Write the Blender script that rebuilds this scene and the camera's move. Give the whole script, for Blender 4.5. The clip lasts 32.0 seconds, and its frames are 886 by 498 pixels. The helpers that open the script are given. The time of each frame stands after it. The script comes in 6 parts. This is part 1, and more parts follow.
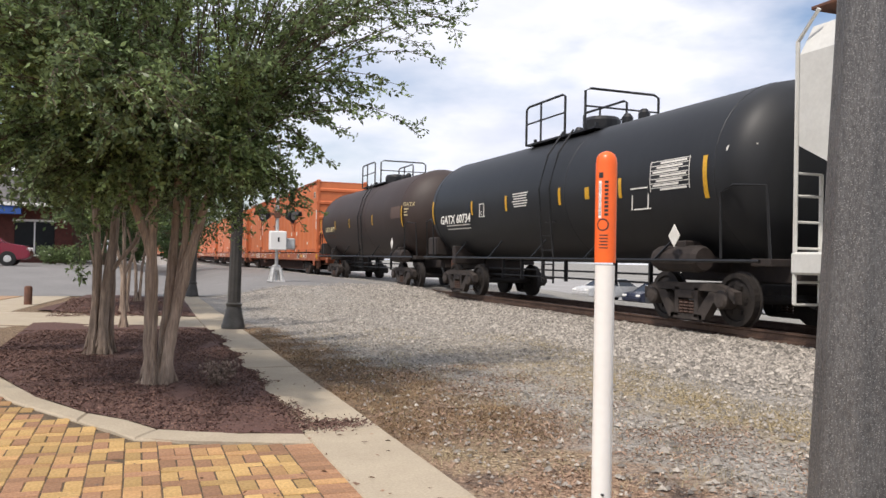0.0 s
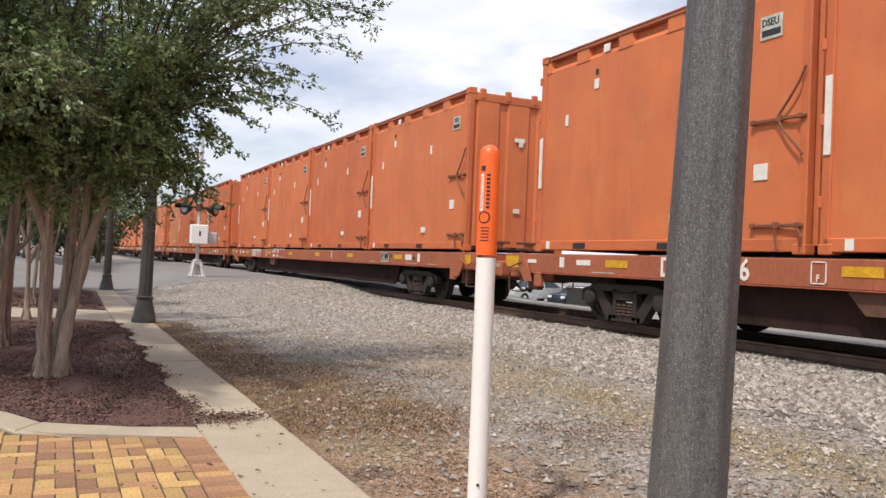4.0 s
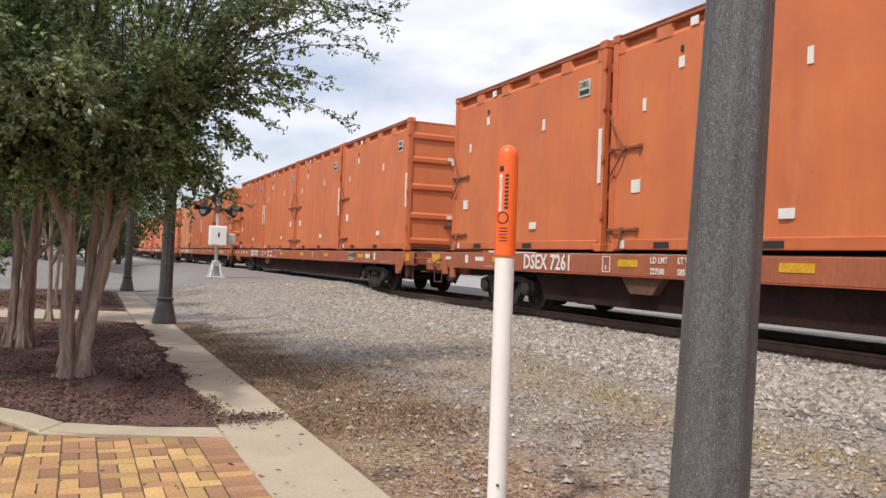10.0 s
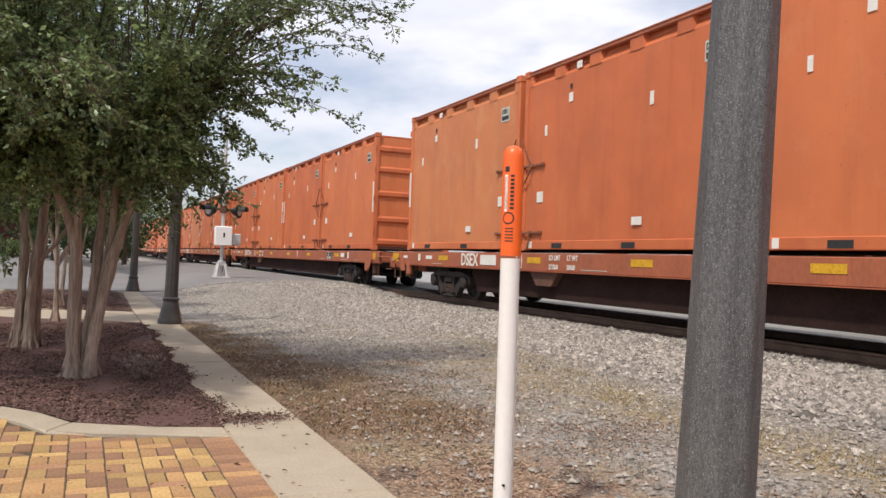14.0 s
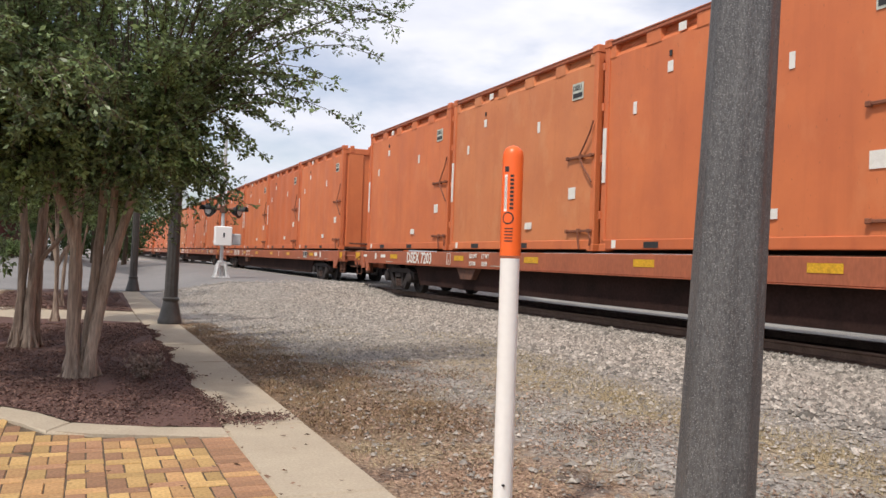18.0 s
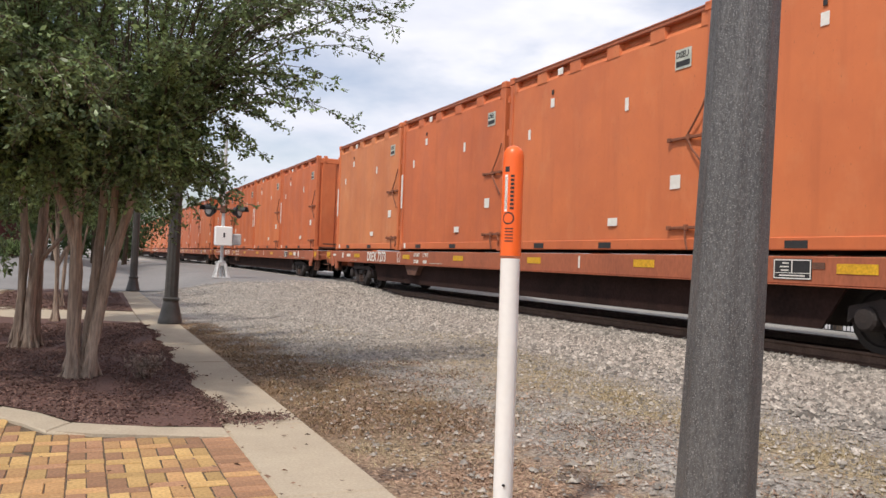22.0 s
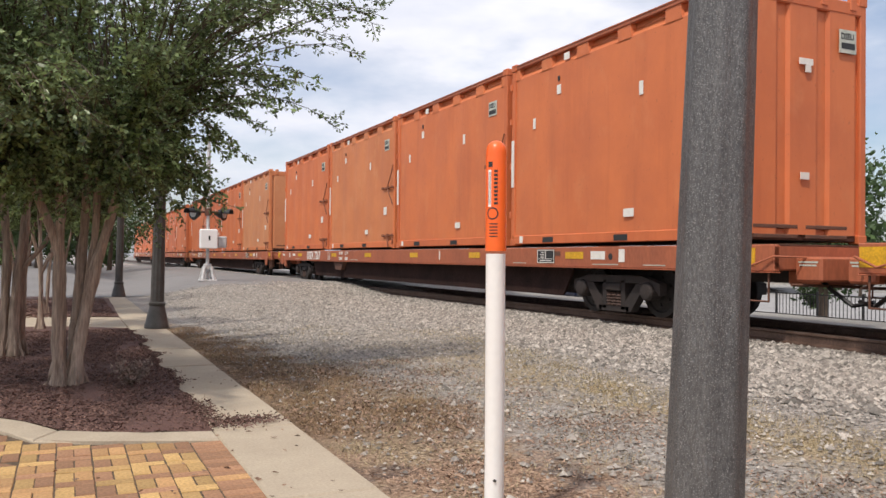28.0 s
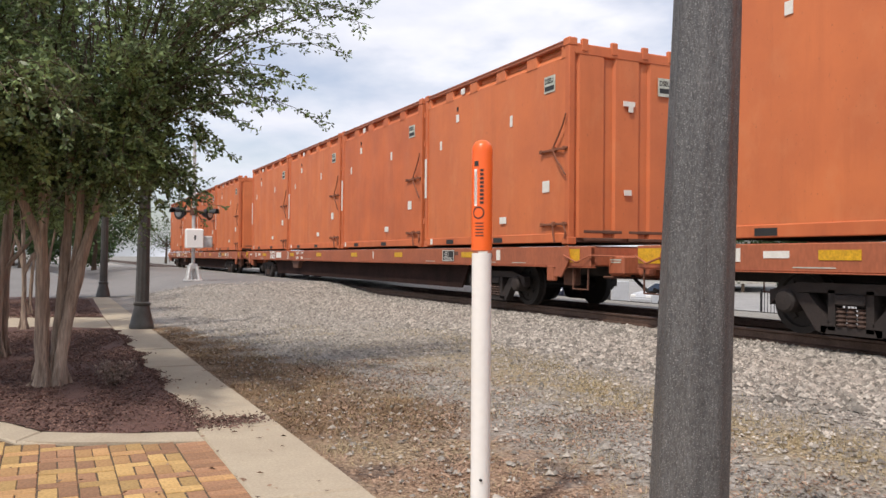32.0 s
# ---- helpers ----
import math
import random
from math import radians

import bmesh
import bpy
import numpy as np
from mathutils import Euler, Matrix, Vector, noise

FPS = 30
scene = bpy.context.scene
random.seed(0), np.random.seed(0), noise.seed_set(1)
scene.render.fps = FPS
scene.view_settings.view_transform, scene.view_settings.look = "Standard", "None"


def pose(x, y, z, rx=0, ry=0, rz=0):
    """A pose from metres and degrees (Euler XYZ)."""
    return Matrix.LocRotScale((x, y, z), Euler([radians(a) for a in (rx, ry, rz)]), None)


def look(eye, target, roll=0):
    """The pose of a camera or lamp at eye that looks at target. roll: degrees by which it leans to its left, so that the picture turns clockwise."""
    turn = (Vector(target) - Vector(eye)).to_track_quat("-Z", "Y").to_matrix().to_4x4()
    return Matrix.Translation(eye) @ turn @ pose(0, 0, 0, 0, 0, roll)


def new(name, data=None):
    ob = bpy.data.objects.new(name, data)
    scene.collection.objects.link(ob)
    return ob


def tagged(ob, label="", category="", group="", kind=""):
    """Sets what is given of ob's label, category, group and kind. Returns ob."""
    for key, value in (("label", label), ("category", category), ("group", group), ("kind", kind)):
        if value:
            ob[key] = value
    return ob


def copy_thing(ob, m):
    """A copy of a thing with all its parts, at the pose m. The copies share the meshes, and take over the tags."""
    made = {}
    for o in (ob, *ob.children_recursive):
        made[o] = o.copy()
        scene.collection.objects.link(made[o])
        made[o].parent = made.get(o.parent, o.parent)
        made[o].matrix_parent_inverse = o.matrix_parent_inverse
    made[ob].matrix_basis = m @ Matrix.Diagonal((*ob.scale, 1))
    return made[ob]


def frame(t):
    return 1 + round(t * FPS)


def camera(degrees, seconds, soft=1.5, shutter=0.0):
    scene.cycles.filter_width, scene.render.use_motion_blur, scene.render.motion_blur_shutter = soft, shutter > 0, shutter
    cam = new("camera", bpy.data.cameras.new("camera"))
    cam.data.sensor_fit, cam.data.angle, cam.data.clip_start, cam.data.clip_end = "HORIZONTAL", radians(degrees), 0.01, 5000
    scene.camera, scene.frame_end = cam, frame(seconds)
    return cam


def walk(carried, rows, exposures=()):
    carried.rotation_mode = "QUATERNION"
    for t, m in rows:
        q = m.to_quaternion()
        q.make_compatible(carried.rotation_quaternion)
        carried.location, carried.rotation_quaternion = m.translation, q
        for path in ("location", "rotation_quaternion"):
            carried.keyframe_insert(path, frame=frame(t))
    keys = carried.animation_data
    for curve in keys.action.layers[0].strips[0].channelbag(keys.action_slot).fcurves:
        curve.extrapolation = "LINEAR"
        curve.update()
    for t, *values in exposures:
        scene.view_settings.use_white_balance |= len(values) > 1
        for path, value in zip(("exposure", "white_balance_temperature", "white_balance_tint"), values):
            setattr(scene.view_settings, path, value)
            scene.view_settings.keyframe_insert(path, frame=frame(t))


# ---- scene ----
cam = camera(57.5, 32.0)
PATH = [
    (0, (0.4417, 0.1277, 1.2683), (1.1494, 1.9981, 1.2948), 1.20),
    (0.5, (0.5061, 0.0299, 1.2665), (1.2043, 1.9035, 1.3128), 1.88),
    (1, (0.5649, 0.0337, 1.2470), (1.3284, 1.8815, 1.2985), 2.31),
    (1.5, (0.6316, 0.0277, 1.2399), (1.4377, 1.8575, 1.2856), 1.88),
    (2, (0.6381, 0.0378, 1.2357), (1.4710, 1.8557, 1.2720), 2.19),
    (2.5, (0.6467, 0.0414, 1.2348), (1.4984, 1.8507, 1.2656), 2.26),
    (3, (0.6518, 0.0471, 1.2346), (1.5122, 1.8523, 1.2636), 2.30),
    (3.5, (0.6513, 0.0453, 1.2333), (1.5158, 1.8486, 1.2637), 2.40),
    (5.5, (0.6450, 0.0423, 1.2346), (1.4908, 1.8544, 1.2681), 2.18),
    (6, (0.6455, 0.0427, 1.2356), (1.4875, 1.8565, 1.2678), 2.22),
    (6.5, (0.6420, 0.0379, 1.2339), (1.4838, 1.8518, 1.2668), 2.16),
    (7, (0.6436, 0.0405, 1.2346), (1.4843, 1.8549, 1.2682), 2.15),
    (7.5, (0.6421, 0.0394, 1.2361), (1.4800, 1.8552, 1.2664), 2.14),
    (8, (0.6417, 0.0394, 1.2357), (1.4754, 1.8571, 1.2660), 2.15),
    (8.5, (0.6418, 0.0404, 1.2358), (1.4705, 1.8604, 1.2659), 2.13),
    (9, (0.6402, 0.0390, 1.2361), (1.4656, 1.8605, 1.2660), 2.11),
    (9.5, (0.6395, 0.0403, 1.2369), (1.4638, 1.8623, 1.2659), 2.13),
    (10, (0.6398, 0.0391, 1.2356), (1.4638, 1.8613, 1.2651), 2.09),
    (10.5, (0.6377, 0.0374, 1.2371), (1.4616, 1.8596, 1.2667), 2.06),
    (11, (0.6390, 0.0381, 1.2364), (1.4593, 1.8619, 1.2661), 2.09),
    (11.5, (0.6384, 0.0380, 1.2368), (1.4571, 1.8625, 1.2661), 2.08),
    (12, (0.6375, 0.0370, 1.2372), (1.4560, 1.8616, 1.2663), 2.07),
    (12.5, (0.6377, 0.0379, 1.2366), (1.4549, 1.8631, 1.2661), 2.07),
    (13, (0.6366, 0.0376, 1.2368), (1.4525, 1.8634, 1.2662), 2.06),
    (13.5, (0.6361, 0.0385, 1.2370), (1.4508, 1.8648, 1.2660), 2.06),
    (14, (0.6348, 0.0373, 1.2372), (1.4478, 1.8643, 1.2661), 2.05),
    (14.5, (0.6351, 0.0369, 1.2371), (1.4478, 1.8641, 1.2663), 2.04),
    (16.5, (0.6343, 0.0368, 1.2371), (1.4474, 1.8638, 1.2663), 2.04),
    (17, (0.6351, 0.0369, 1.2374), (1.4479, 1.8641, 1.2663), 2.04),
    (17.5, (0.6362, 0.0387, 1.2377), (1.4490, 1.8659, 1.2660), 2.08),
    (18, (0.6364, 0.0377, 1.2380), (1.4496, 1.8647, 1.2666), 2.02),
    (18.5, (0.6359, 0.0363, 1.2375), (1.4496, 1.8631, 1.2663), 2.05),
    (19, (0.6351, 0.0369, 1.2374), (1.4479, 1.8641, 1.2663), 2.04),
    (19.5, (0.6355, 0.0374, 1.2371), (1.4482, 1.8646, 1.2661), 2.05),
    (20, (0.6361, 0.0370, 1.2371), (1.4484, 1.8644, 1.2661), 2.05),
    (20.5, (0.6361, 0.0370, 1.2371), (1.4484, 1.8644, 1.2661), 2.05),
    (21, (0.6361, 0.0370, 1.2371), (1.4484, 1.8644, 1.2661), 2.05),
    (21.5, (0.6361, 0.0370, 1.2371), (1.4484, 1.8644, 1.2661), 2.05),
    (22, (0.6351, 0.0369, 1.2374), (1.4479, 1.8641, 1.2663), 2.04),
    (22.5, (0.6353, 0.0374, 1.2380), (1.4495, 1.8640, 1.2669), 2.01),
    (23, (0.6354, 0.0360, 1.2359), (1.4512, 1.8619, 1.2656), 1.97),
    (23.5, (0.6365, 0.0356, 1.2370), (1.4594, 1.8583, 1.2658), 1.65),
    (24, (0.6387, 0.0372, 1.2373), (1.4692, 1.8564, 1.2659), 1.28),
    (24.5, (0.6413, 0.0387, 1.2380), (1.4787, 1.8548, 1.2655), 0.61),
    (25, (0.6459, 0.0380, 1.2343), (1.4890, 1.8513, 1.2615), -0.30),
    (25.5, (0.6453, 0.0387, 1.2370), (1.4881, 1.8523, 1.2599), 0.25),
    (27.5, (0.6465, 0.0406, 1.2362), (1.4917, 1.8531, 1.2589), 0.52),
    (28, (0.6464, 0.0415, 1.2368), (1.4888, 1.8553, 1.2591), 0.54),
    (28.5, (0.6454, 0.0406, 1.2374), (1.4878, 1.8544, 1.2602), 0.49),
    (29, (0.6467, 0.0416, 1.2367), (1.4887, 1.8556, 1.2601), 0.52),
    (29.5, (0.6448, 0.0403, 1.2367), (1.4854, 1.8549, 1.2602), 0.51),
    (30, (0.6454, 0.0398, 1.2360), (1.4830, 1.8558, 1.2601), 0.51),
    (30.5, (0.6415, 0.0371, 1.2389), (1.4821, 1.8517, 1.2622), 0.45),
    (31, (0.6441, 0.0384, 1.2372), (1.4959, 1.8478, 1.2597), 0.55),
    (31.5, (0.6471, 0.0396, 1.2363), (1.5039, 1.8466, 1.2594), 0.55),
    (32, (0.6529, 0.0442, 1.2353), (1.5245, 1.8442, 1.2571), 0.51),
]
# the clip's camera brightens at first and settles as the pale cars fill its view
EXPOSE = [(t, s, 6550, 13) for t, s in ((0, 0.0), (0.6, 0.15), (1, 0.2), (2, 0.2), (3, 0.02), (5, -0.03), (10, -0.05), (17, -0.1), (32, -0.1))]
walk(cam, [(t, look(e, g, r)) for t, e, g, r in PATH], EXPOSE)

# ---- light ----
SUN_EL, SUN_AZ = 58.5, 237.0          # elevation, and compass bearing (0 = +y, 90 = +x) of the sun


def make_world():
    w = bpy.data.worlds.new("sky")
    scene.world = w
    w.use_nodes = True
    nt = w.node_tree
    nt.nodes.clear()
    out = nt.nodes.new("ShaderNodeOutputWorld")
    bg = nt.nodes.new("ShaderNodeBackground")
    sky = nt.nodes.new("ShaderNodeTexSky")
    sky.sky_type, sky.sun_disc = "NISHITA", False
    sky.sun_elevation, sky.sun_rotation = radians(SUN_EL), radians(SUN_AZ)
    sky.dust_density, sky.air_density = 2.0, 1.0
    gain = nt.nodes.new("ShaderNodeVectorMath")
    gain.operation = "SCALE"
    gain.inputs[3].default_value = 0.185
    co = nt.nodes.new("ShaderNodeTexCoord")
    mp = nt.nodes.new("ShaderNodeMapping")
    mp.inputs["Scale"].default_value = (1.6, 1.6, 4.2)
    mp.inputs["Location"].default_value = (0.35, 0.1, 0.55)
    nz = nt.nodes.new("ShaderNodeTexNoise")
    nz.inputs["Scale"].default_value, nz.inputs["Detail"].default_value = 1.7, 8.0
    nz.inputs["Roughness"].default_value = 0.52
    ramp = nt.nodes.new("ShaderNodeValToRGB")
    ramp.color_ramp.elements[0].position, ramp.color_ramp.elements[1].position = 0.34, 0.56
    shade = nt.nodes.new("ShaderNodeValToRGB")
    shade.color_ramp.elements[0].color, shade.color_ramp.elements[1].color = (0.84, 0.92, 1.10, 1), (1.26, 1.29, 1.36, 1)
    shade.color_ramp.elements[0].position, shade.color_ramp.elements[1].position = 0.35, 0.62
    nz2 = nt.nodes.new("ShaderNodeTexNoise")
    nz2.inputs["Scale"].default_value, nz2.inputs["Detail"].default_value = 2.6, 5.0
    mix = nt.nodes.new("ShaderNodeMixRGB")
    for a, b in ((co.outputs["Generated"], mp.inputs["Vector"]), (mp.outputs[0], nz.inputs["Vector"]), (mp.outputs[0], nz2.inputs["Vector"]),
                 (nz.outputs[0], ramp.inputs[0]), (nz2.outputs[0], shade.inputs[0]), (sky.outputs[0], gain.inputs[0]),
                 (ramp.outputs[0], mix.inputs[0]), (gain.outputs[0], mix.inputs[1]), (shade.outputs[0], mix.inputs[2]),
                 (mix.outputs[0], bg.inputs[0]), (bg.outputs[0], out.inputs[0])):
        nt.links.new(a, b)
    bg.inputs[1].default_value = 0.85


make_world()
sun = new("sun", bpy.data.lights.new("sun", "SUN"))
sun.data.energy, sun.data.angle, sun.data.color = 3.5, radians(3.0), (1.0, 0.94, 0.84)
_el, _az = radians(SUN_EL), radians(SUN_AZ)
sun.matrix_world = look((math.sin(_az) * math.cos(_el) * 100, math.cos(_az) * math.cos(_el) * 100, math.sin(_el) * 100), (0, 0, 0))


# ---- materials ----
MATS = {}


def mat(name, col, col2=None, rough=0.7, metal=0.0, scale=4.0, bump=0.0, bscale=40.0, contrast=0.3, per="", speck=None, stretch=(1, 1, 1), spec=0.5, thru=0.0, grain=0.5, spread=(0.6, 1.35)):
    """A two-scale noise material. per: 'object' or 'island' for random brightness; speck: a colour of fine light grains."""
    if name in MATS:
        return MATS[name]
    m = bpy.data.materials.new(name)
    m.use_nodes = True
    nt = m.node_tree
    p = nt.nodes["Principled BSDF"]
    p.inputs["Roughness"].default_value, p.inputs["Metallic"].default_value = rough, metal
    p.inputs["Specular IOR Level"].default_value = spec
    co = nt.nodes.new("ShaderNodeTexCoord")
    mp = nt.nodes.new("ShaderNodeMapping")
    mp.inputs["Scale"].default_value = stretch
    nt.links.new(co.outputs["Object"], mp.inputs["Vector"])
    n1 = nt.nodes.new("ShaderNodeTexNoise")
    n1.inputs["Scale"].default_value, n1.inputs["Detail"].default_value, n1.inputs["Roughness"].default_value = scale, 6.0, 0.65
    nt.links.new(mp.outputs[0], n1.inputs["Vector"])
    ramp = nt.nodes.new("ShaderNodeValToRGB")
    ramp.color_ramp.elements[0].position, ramp.color_ramp.elements[1].position = 0.5 - contrast / 2, 0.5 + contrast / 2
    col2 = col2 or tuple(c * 0.75 for c in col)
    ramp.color_ramp.elements[0].color, ramp.color_ramp.elements[1].color = (*col2, 1), (*col, 1)
    nt.links.new(n1.outputs[0], ramp.inputs[0])
    n2 = nt.nodes.new("ShaderNodeTexNoise")
    n2.inputs["Scale"].default_value, n2.inputs["Detail"].default_value = bscale, 3.0
    nt.links.new(mp.outputs[0], n2.inputs["Vector"])
    mul = nt.nodes.new("ShaderNodeMixRGB")
    mul.blend_type = "MULTIPLY"
    mul.inputs[0].default_value = grain
    gr = nt.nodes.new("ShaderNodeValToRGB")
    gr.color_ramp.elements[0].position, gr.color_ramp.elements[1].position = 0.3, 0.7
    gr.color_ramp.elements[0].color, gr.color_ramp.elements[1].color = (0.55, 0.55, 0.55, 1), (1.25, 1.25, 1.25, 1)
    nt.links.new(n2.outputs[0], gr.inputs[0])
    nt.links.new(ramp.outputs[0], mul.inputs[1])
    nt.links.new(gr.outputs[0], mul.inputs[2])
    last = mul.outputs[0]
    if per:
        rnd = nt.nodes.new("ShaderNodeObjectInfo" if per == "object" else "ShaderNodeNewGeometry")
        rr = nt.nodes.new("ShaderNodeMapRange")
        rr.inputs[3].default_value, rr.inputs[4].default_value = spread
        nt.links.new(rnd.outputs["Random" if per == "object" else "Random Per Island"], rr.inputs[0])
        vm = nt.nodes.new("ShaderNodeVectorMath")
        vm.operation = "SCALE"
        nt.links.new(last, vm.inputs[0])
        nt.links.new(rr.outputs[0], vm.inputs[3])
        last = vm.outputs[0]
    if speck:
        n3 = nt.nodes.new("ShaderNodeTexNoise")
        n3.inputs["Scale"].default_value, n3.inputs["Detail"].default_value = bscale * 1.6, 1.0
        nt.links.new(co.outputs["Object"], n3.inputs["Vector"])
        r3 = nt.nodes.new("ShaderNodeValToRGB")
        r3.color_ramp.elements[0].position, r3.color_ramp.elements[1].position = 0.58, 0.70
        nt.links.new(n3.outputs[0], r3.inputs[0])
        mx = nt.nodes.new("ShaderNodeMixRGB")
        mx.inputs[2].default_value = (*speck, 1)
        nt.links.new(r3.outputs[0], mx.inputs[0])
        nt.links.new(last, mx.inputs[1])
        last = mx.outputs[0]
    nt.links.new(last, p.inputs["Base Color"])
    if bump:
        b = nt.nodes.new("ShaderNodeBump")
        b.inputs["Strength"].default_value, b.inputs["Distance"].default_value = bump, 0.01
        nt.links.new(n2.outputs[0], b.inputs["Height"])
        nt.links.new(b.outputs[0], p.inputs["Normal"])
    if thru:
        tr = nt.nodes.new("ShaderNodeBsdfTranslucent")
        nt.links.new(last, tr.inputs[0])
        ms = nt.nodes.new("ShaderNodeMixShader")
        ms.inputs[0].default_value = thru
        nt.links.new(p.outputs[0], ms.inputs[1])
        nt.links.new(tr.outputs[0], ms.inputs[2])
        nt.links.new(ms.outputs[0], nt.nodes["Material Output"].inputs[0])
    MATS[name] = m
    return m


def weathered_paint(name, col, low, rust=0.30, fade=0.32):
    """Old enamel on steel: broad uneven fading, upright run-off streaks, pale scuffs and rust flecks, shifted for each part."""
    m = bpy.data.materials.new(name)
    m.use_nodes = True
    nt = m.node_tree
    p = nt.nodes["Principled BSDF"]
    p.inputs["Roughness"].default_value = 0.62
    co, info, gap = nt.nodes.new("ShaderNodeTexCoord"), nt.nodes.new("ShaderNodeObjectInfo"), nt.nodes.new("ShaderNodeVectorMath")
    gap.operation = "MULTIPLY_ADD"
    nt.links.new(info.outputs["Random"], gap.inputs[0])
    gap.inputs[1].default_value = (37.0, 53.0, 29.0)
    nt.links.new(co.outputs["Object"], gap.inputs[2])

    def spots(scale, lo, hi, stretch=(1, 1, 1), detail=6.0):
        mp, n, r = nt.nodes.new("ShaderNodeMapping"), nt.nodes.new("ShaderNodeTexNoise"), nt.nodes.new("ShaderNodeMapRange")
        mp.inputs["Scale"].default_value = stretch
        n.inputs["Scale"].default_value, n.inputs["Detail"].default_value, n.inputs["Roughness"].default_value = scale, detail, 0.62
        r.inputs[1].default_value, r.inputs[2].default_value = lo, hi
        nt.links.new(gap.outputs[0], mp.inputs["Vector"])
        nt.links.new(mp.outputs[0], n.inputs["Vector"])
        nt.links.new(n.outputs[0], r.inputs[0])
        return r.outputs[0], n.outputs[0]

    def over(base, colour, mask, amount):
        k, x = nt.nodes.new("ShaderNodeMath"), nt.nodes.new("ShaderNodeMixRGB")
        k.operation = "MULTIPLY"
        nt.links.new(mask, k.inputs[0])
        k.inputs[1].default_value = amount
        nt.links.new(k.outputs[0], x.inputs[0])
        if isinstance(base, tuple):
            x.inputs[1].default_value = (*base, 1)
        else:
            nt.links.new(base, x.inputs[1])
        x.inputs[2].default_value = (*colour, 1)
        return x.outputs[0]

    c = over(col, low, spots(0.75, 0.35, 0.65)[0], 1.0)
    c = over(c, (low[0] * 0.72, low[1] * 0.66, low[2] * 0.7), spots(3.4, 0.52, 0.72, (1.0, 1.0, 0.10))[0], rust)
    c = over(c, (col[0] * 1.04, col[1] * 1.42, col[2] * 1.75), spots(1.9, 0.54, 0.70, (1, 1, 0.6))[0], fade)
    c = over(c, (0.20, 0.07, 0.035), spots(23.0, 0.66, 0.74, (1, 1, 0.5), 3.0)[0], 0.45)
    nt.links.new(c, p.inputs["Base Color"])
    b = nt.nodes.new("ShaderNodeBump")
    b.inputs["Strength"].default_value, b.inputs["Distance"].default_value = 0.35, 0.02
    nt.links.new(spots(1.3, 0.3, 0.7, (1.6, 1.6, 0.5), 3.0)[1], b.inputs["Height"])
    nt.links.new(b.outputs[0], p.inputs["Normal"])
    return m


ORANGE = weathered_paint("orange_paint", (0.66, 0.186, 0.061), (0.56, 0.152, 0.054))
ORANGE_B = weathered_paint("faded_orange_paint", (0.635, 0.222, 0.082), (0.54, 0.176, 0.066), 0.25, 0.4)
ORANGE_C = weathered_paint("deep_orange_paint", (0.62, 0.16, 0.052), (0.50, 0.126, 0.044), 0.35, 0.25)
ORANGE_E = weathered_paint("sun_bleached_orange_paint", (0.60, 0.25, 0.11), (0.52, 0.205, 0.09), 0.2, 0.3)
ORANGE_D = mat("weathered_orange_sill", (0.455, 0.132, 0.058), (0.30, 0.092, 0.046), 0.65, scale=1.8, bump=0.05, bscale=26, contrast=0.5, grain=0.35, stretch=(1, 1, 0.4))
LATCH = mat("rust_stained_orange_latch", (0.30, 0.10, 0.045), (0.15, 0.058, 0.035), 0.8, scale=6, bump=0.15, bscale=40)
TRUCK = mat("grey_brown_truck_steel", (0.062, 0.049, 0.042), (0.03, 0.024, 0.021), 0.8, scale=4, bump=0.15, bscale=40)
PLATE = mat("faded_grey_plate", (0.60, 0.61, 0.53), (0.40, 0.44, 0.37), 0.7, scale=9, bscale=50, grain=0.3)
RUST = mat("rusty_steel", (0.17, 0.075, 0.045), (0.10, 0.05, 0.035), 0.85, scale=6, bump=0.2, bscale=50)
UNDER = mat("brown_black_underframe", (0.038, 0.027, 0.023), (0.022, 0.017, 0.015), 0.8, scale=3, bump=0.15, bscale=40)
WHEEL = mat("dark_wheel_steel", (0.036, 0.029, 0.025), (0.02, 0.017, 0.016), 0.7, 0.2, scale=5, bump=0.1, bscale=30)
WHITE = mat("white_placard", (0.82, 0.80, 0.74), (0.72, 0.69, 0.62), 0.6, scale=8, bscale=60, grain=0.15)
INK = mat("black_ink", (0.03, 0.03, 0.03), rough=0.6)
YELLOW = mat("yellow_reflector", (0.75, 0.42, 0.02), (0.6, 0.32, 0.02), 0.4, scale=6)
TANKBLACK = mat("black_tank_paint", (0.021, 0.0225, 0.025), (0.014, 0.015, 0.017), 0.5, spec=0.35, scale=0.7, bump=0.02, bscale=6, stretch=(1, 1, 0.4), contrast=0.6, grain=0.2)
TANKBROWN = mat("brown_black_tank_paint", (0.048, 0.029, 0.023), (0.030, 0.019, 0.015), 0.6, scale=0.7, bump=0.02, bscale=6, stretch=(1, 1, 0.4), contrast=0.6, grain=0.2)
HOPPER = mat("light_grey_paint", (0.64, 0.635, 0.595), (0.53, 0.52, 0.48), 0.55, scale=1.2, bscale=20, grain=0.12)
RAILTOP = mat("rail_steel", (0.16, 0.10, 0.075), (0.09, 0.055, 0.04), 0.55, 0.4, scale=5, bump=0.1, bscale=40)
TIE = mat("creosoted_timber", (0.10, 0.07, 0.055), (0.05, 0.038, 0.03), 0.9, scale=5, bump=0.4, bscale=30, stretch=(0.3, 3, 3), per="object")
ROCK = mat("ballast_stone", (0.415, 0.375, 0.325), (0.195, 0.175, 0.150), 0.9, scale=9, bump=0.2, bscale=50, per="island", spread=(0.38, 1.5))
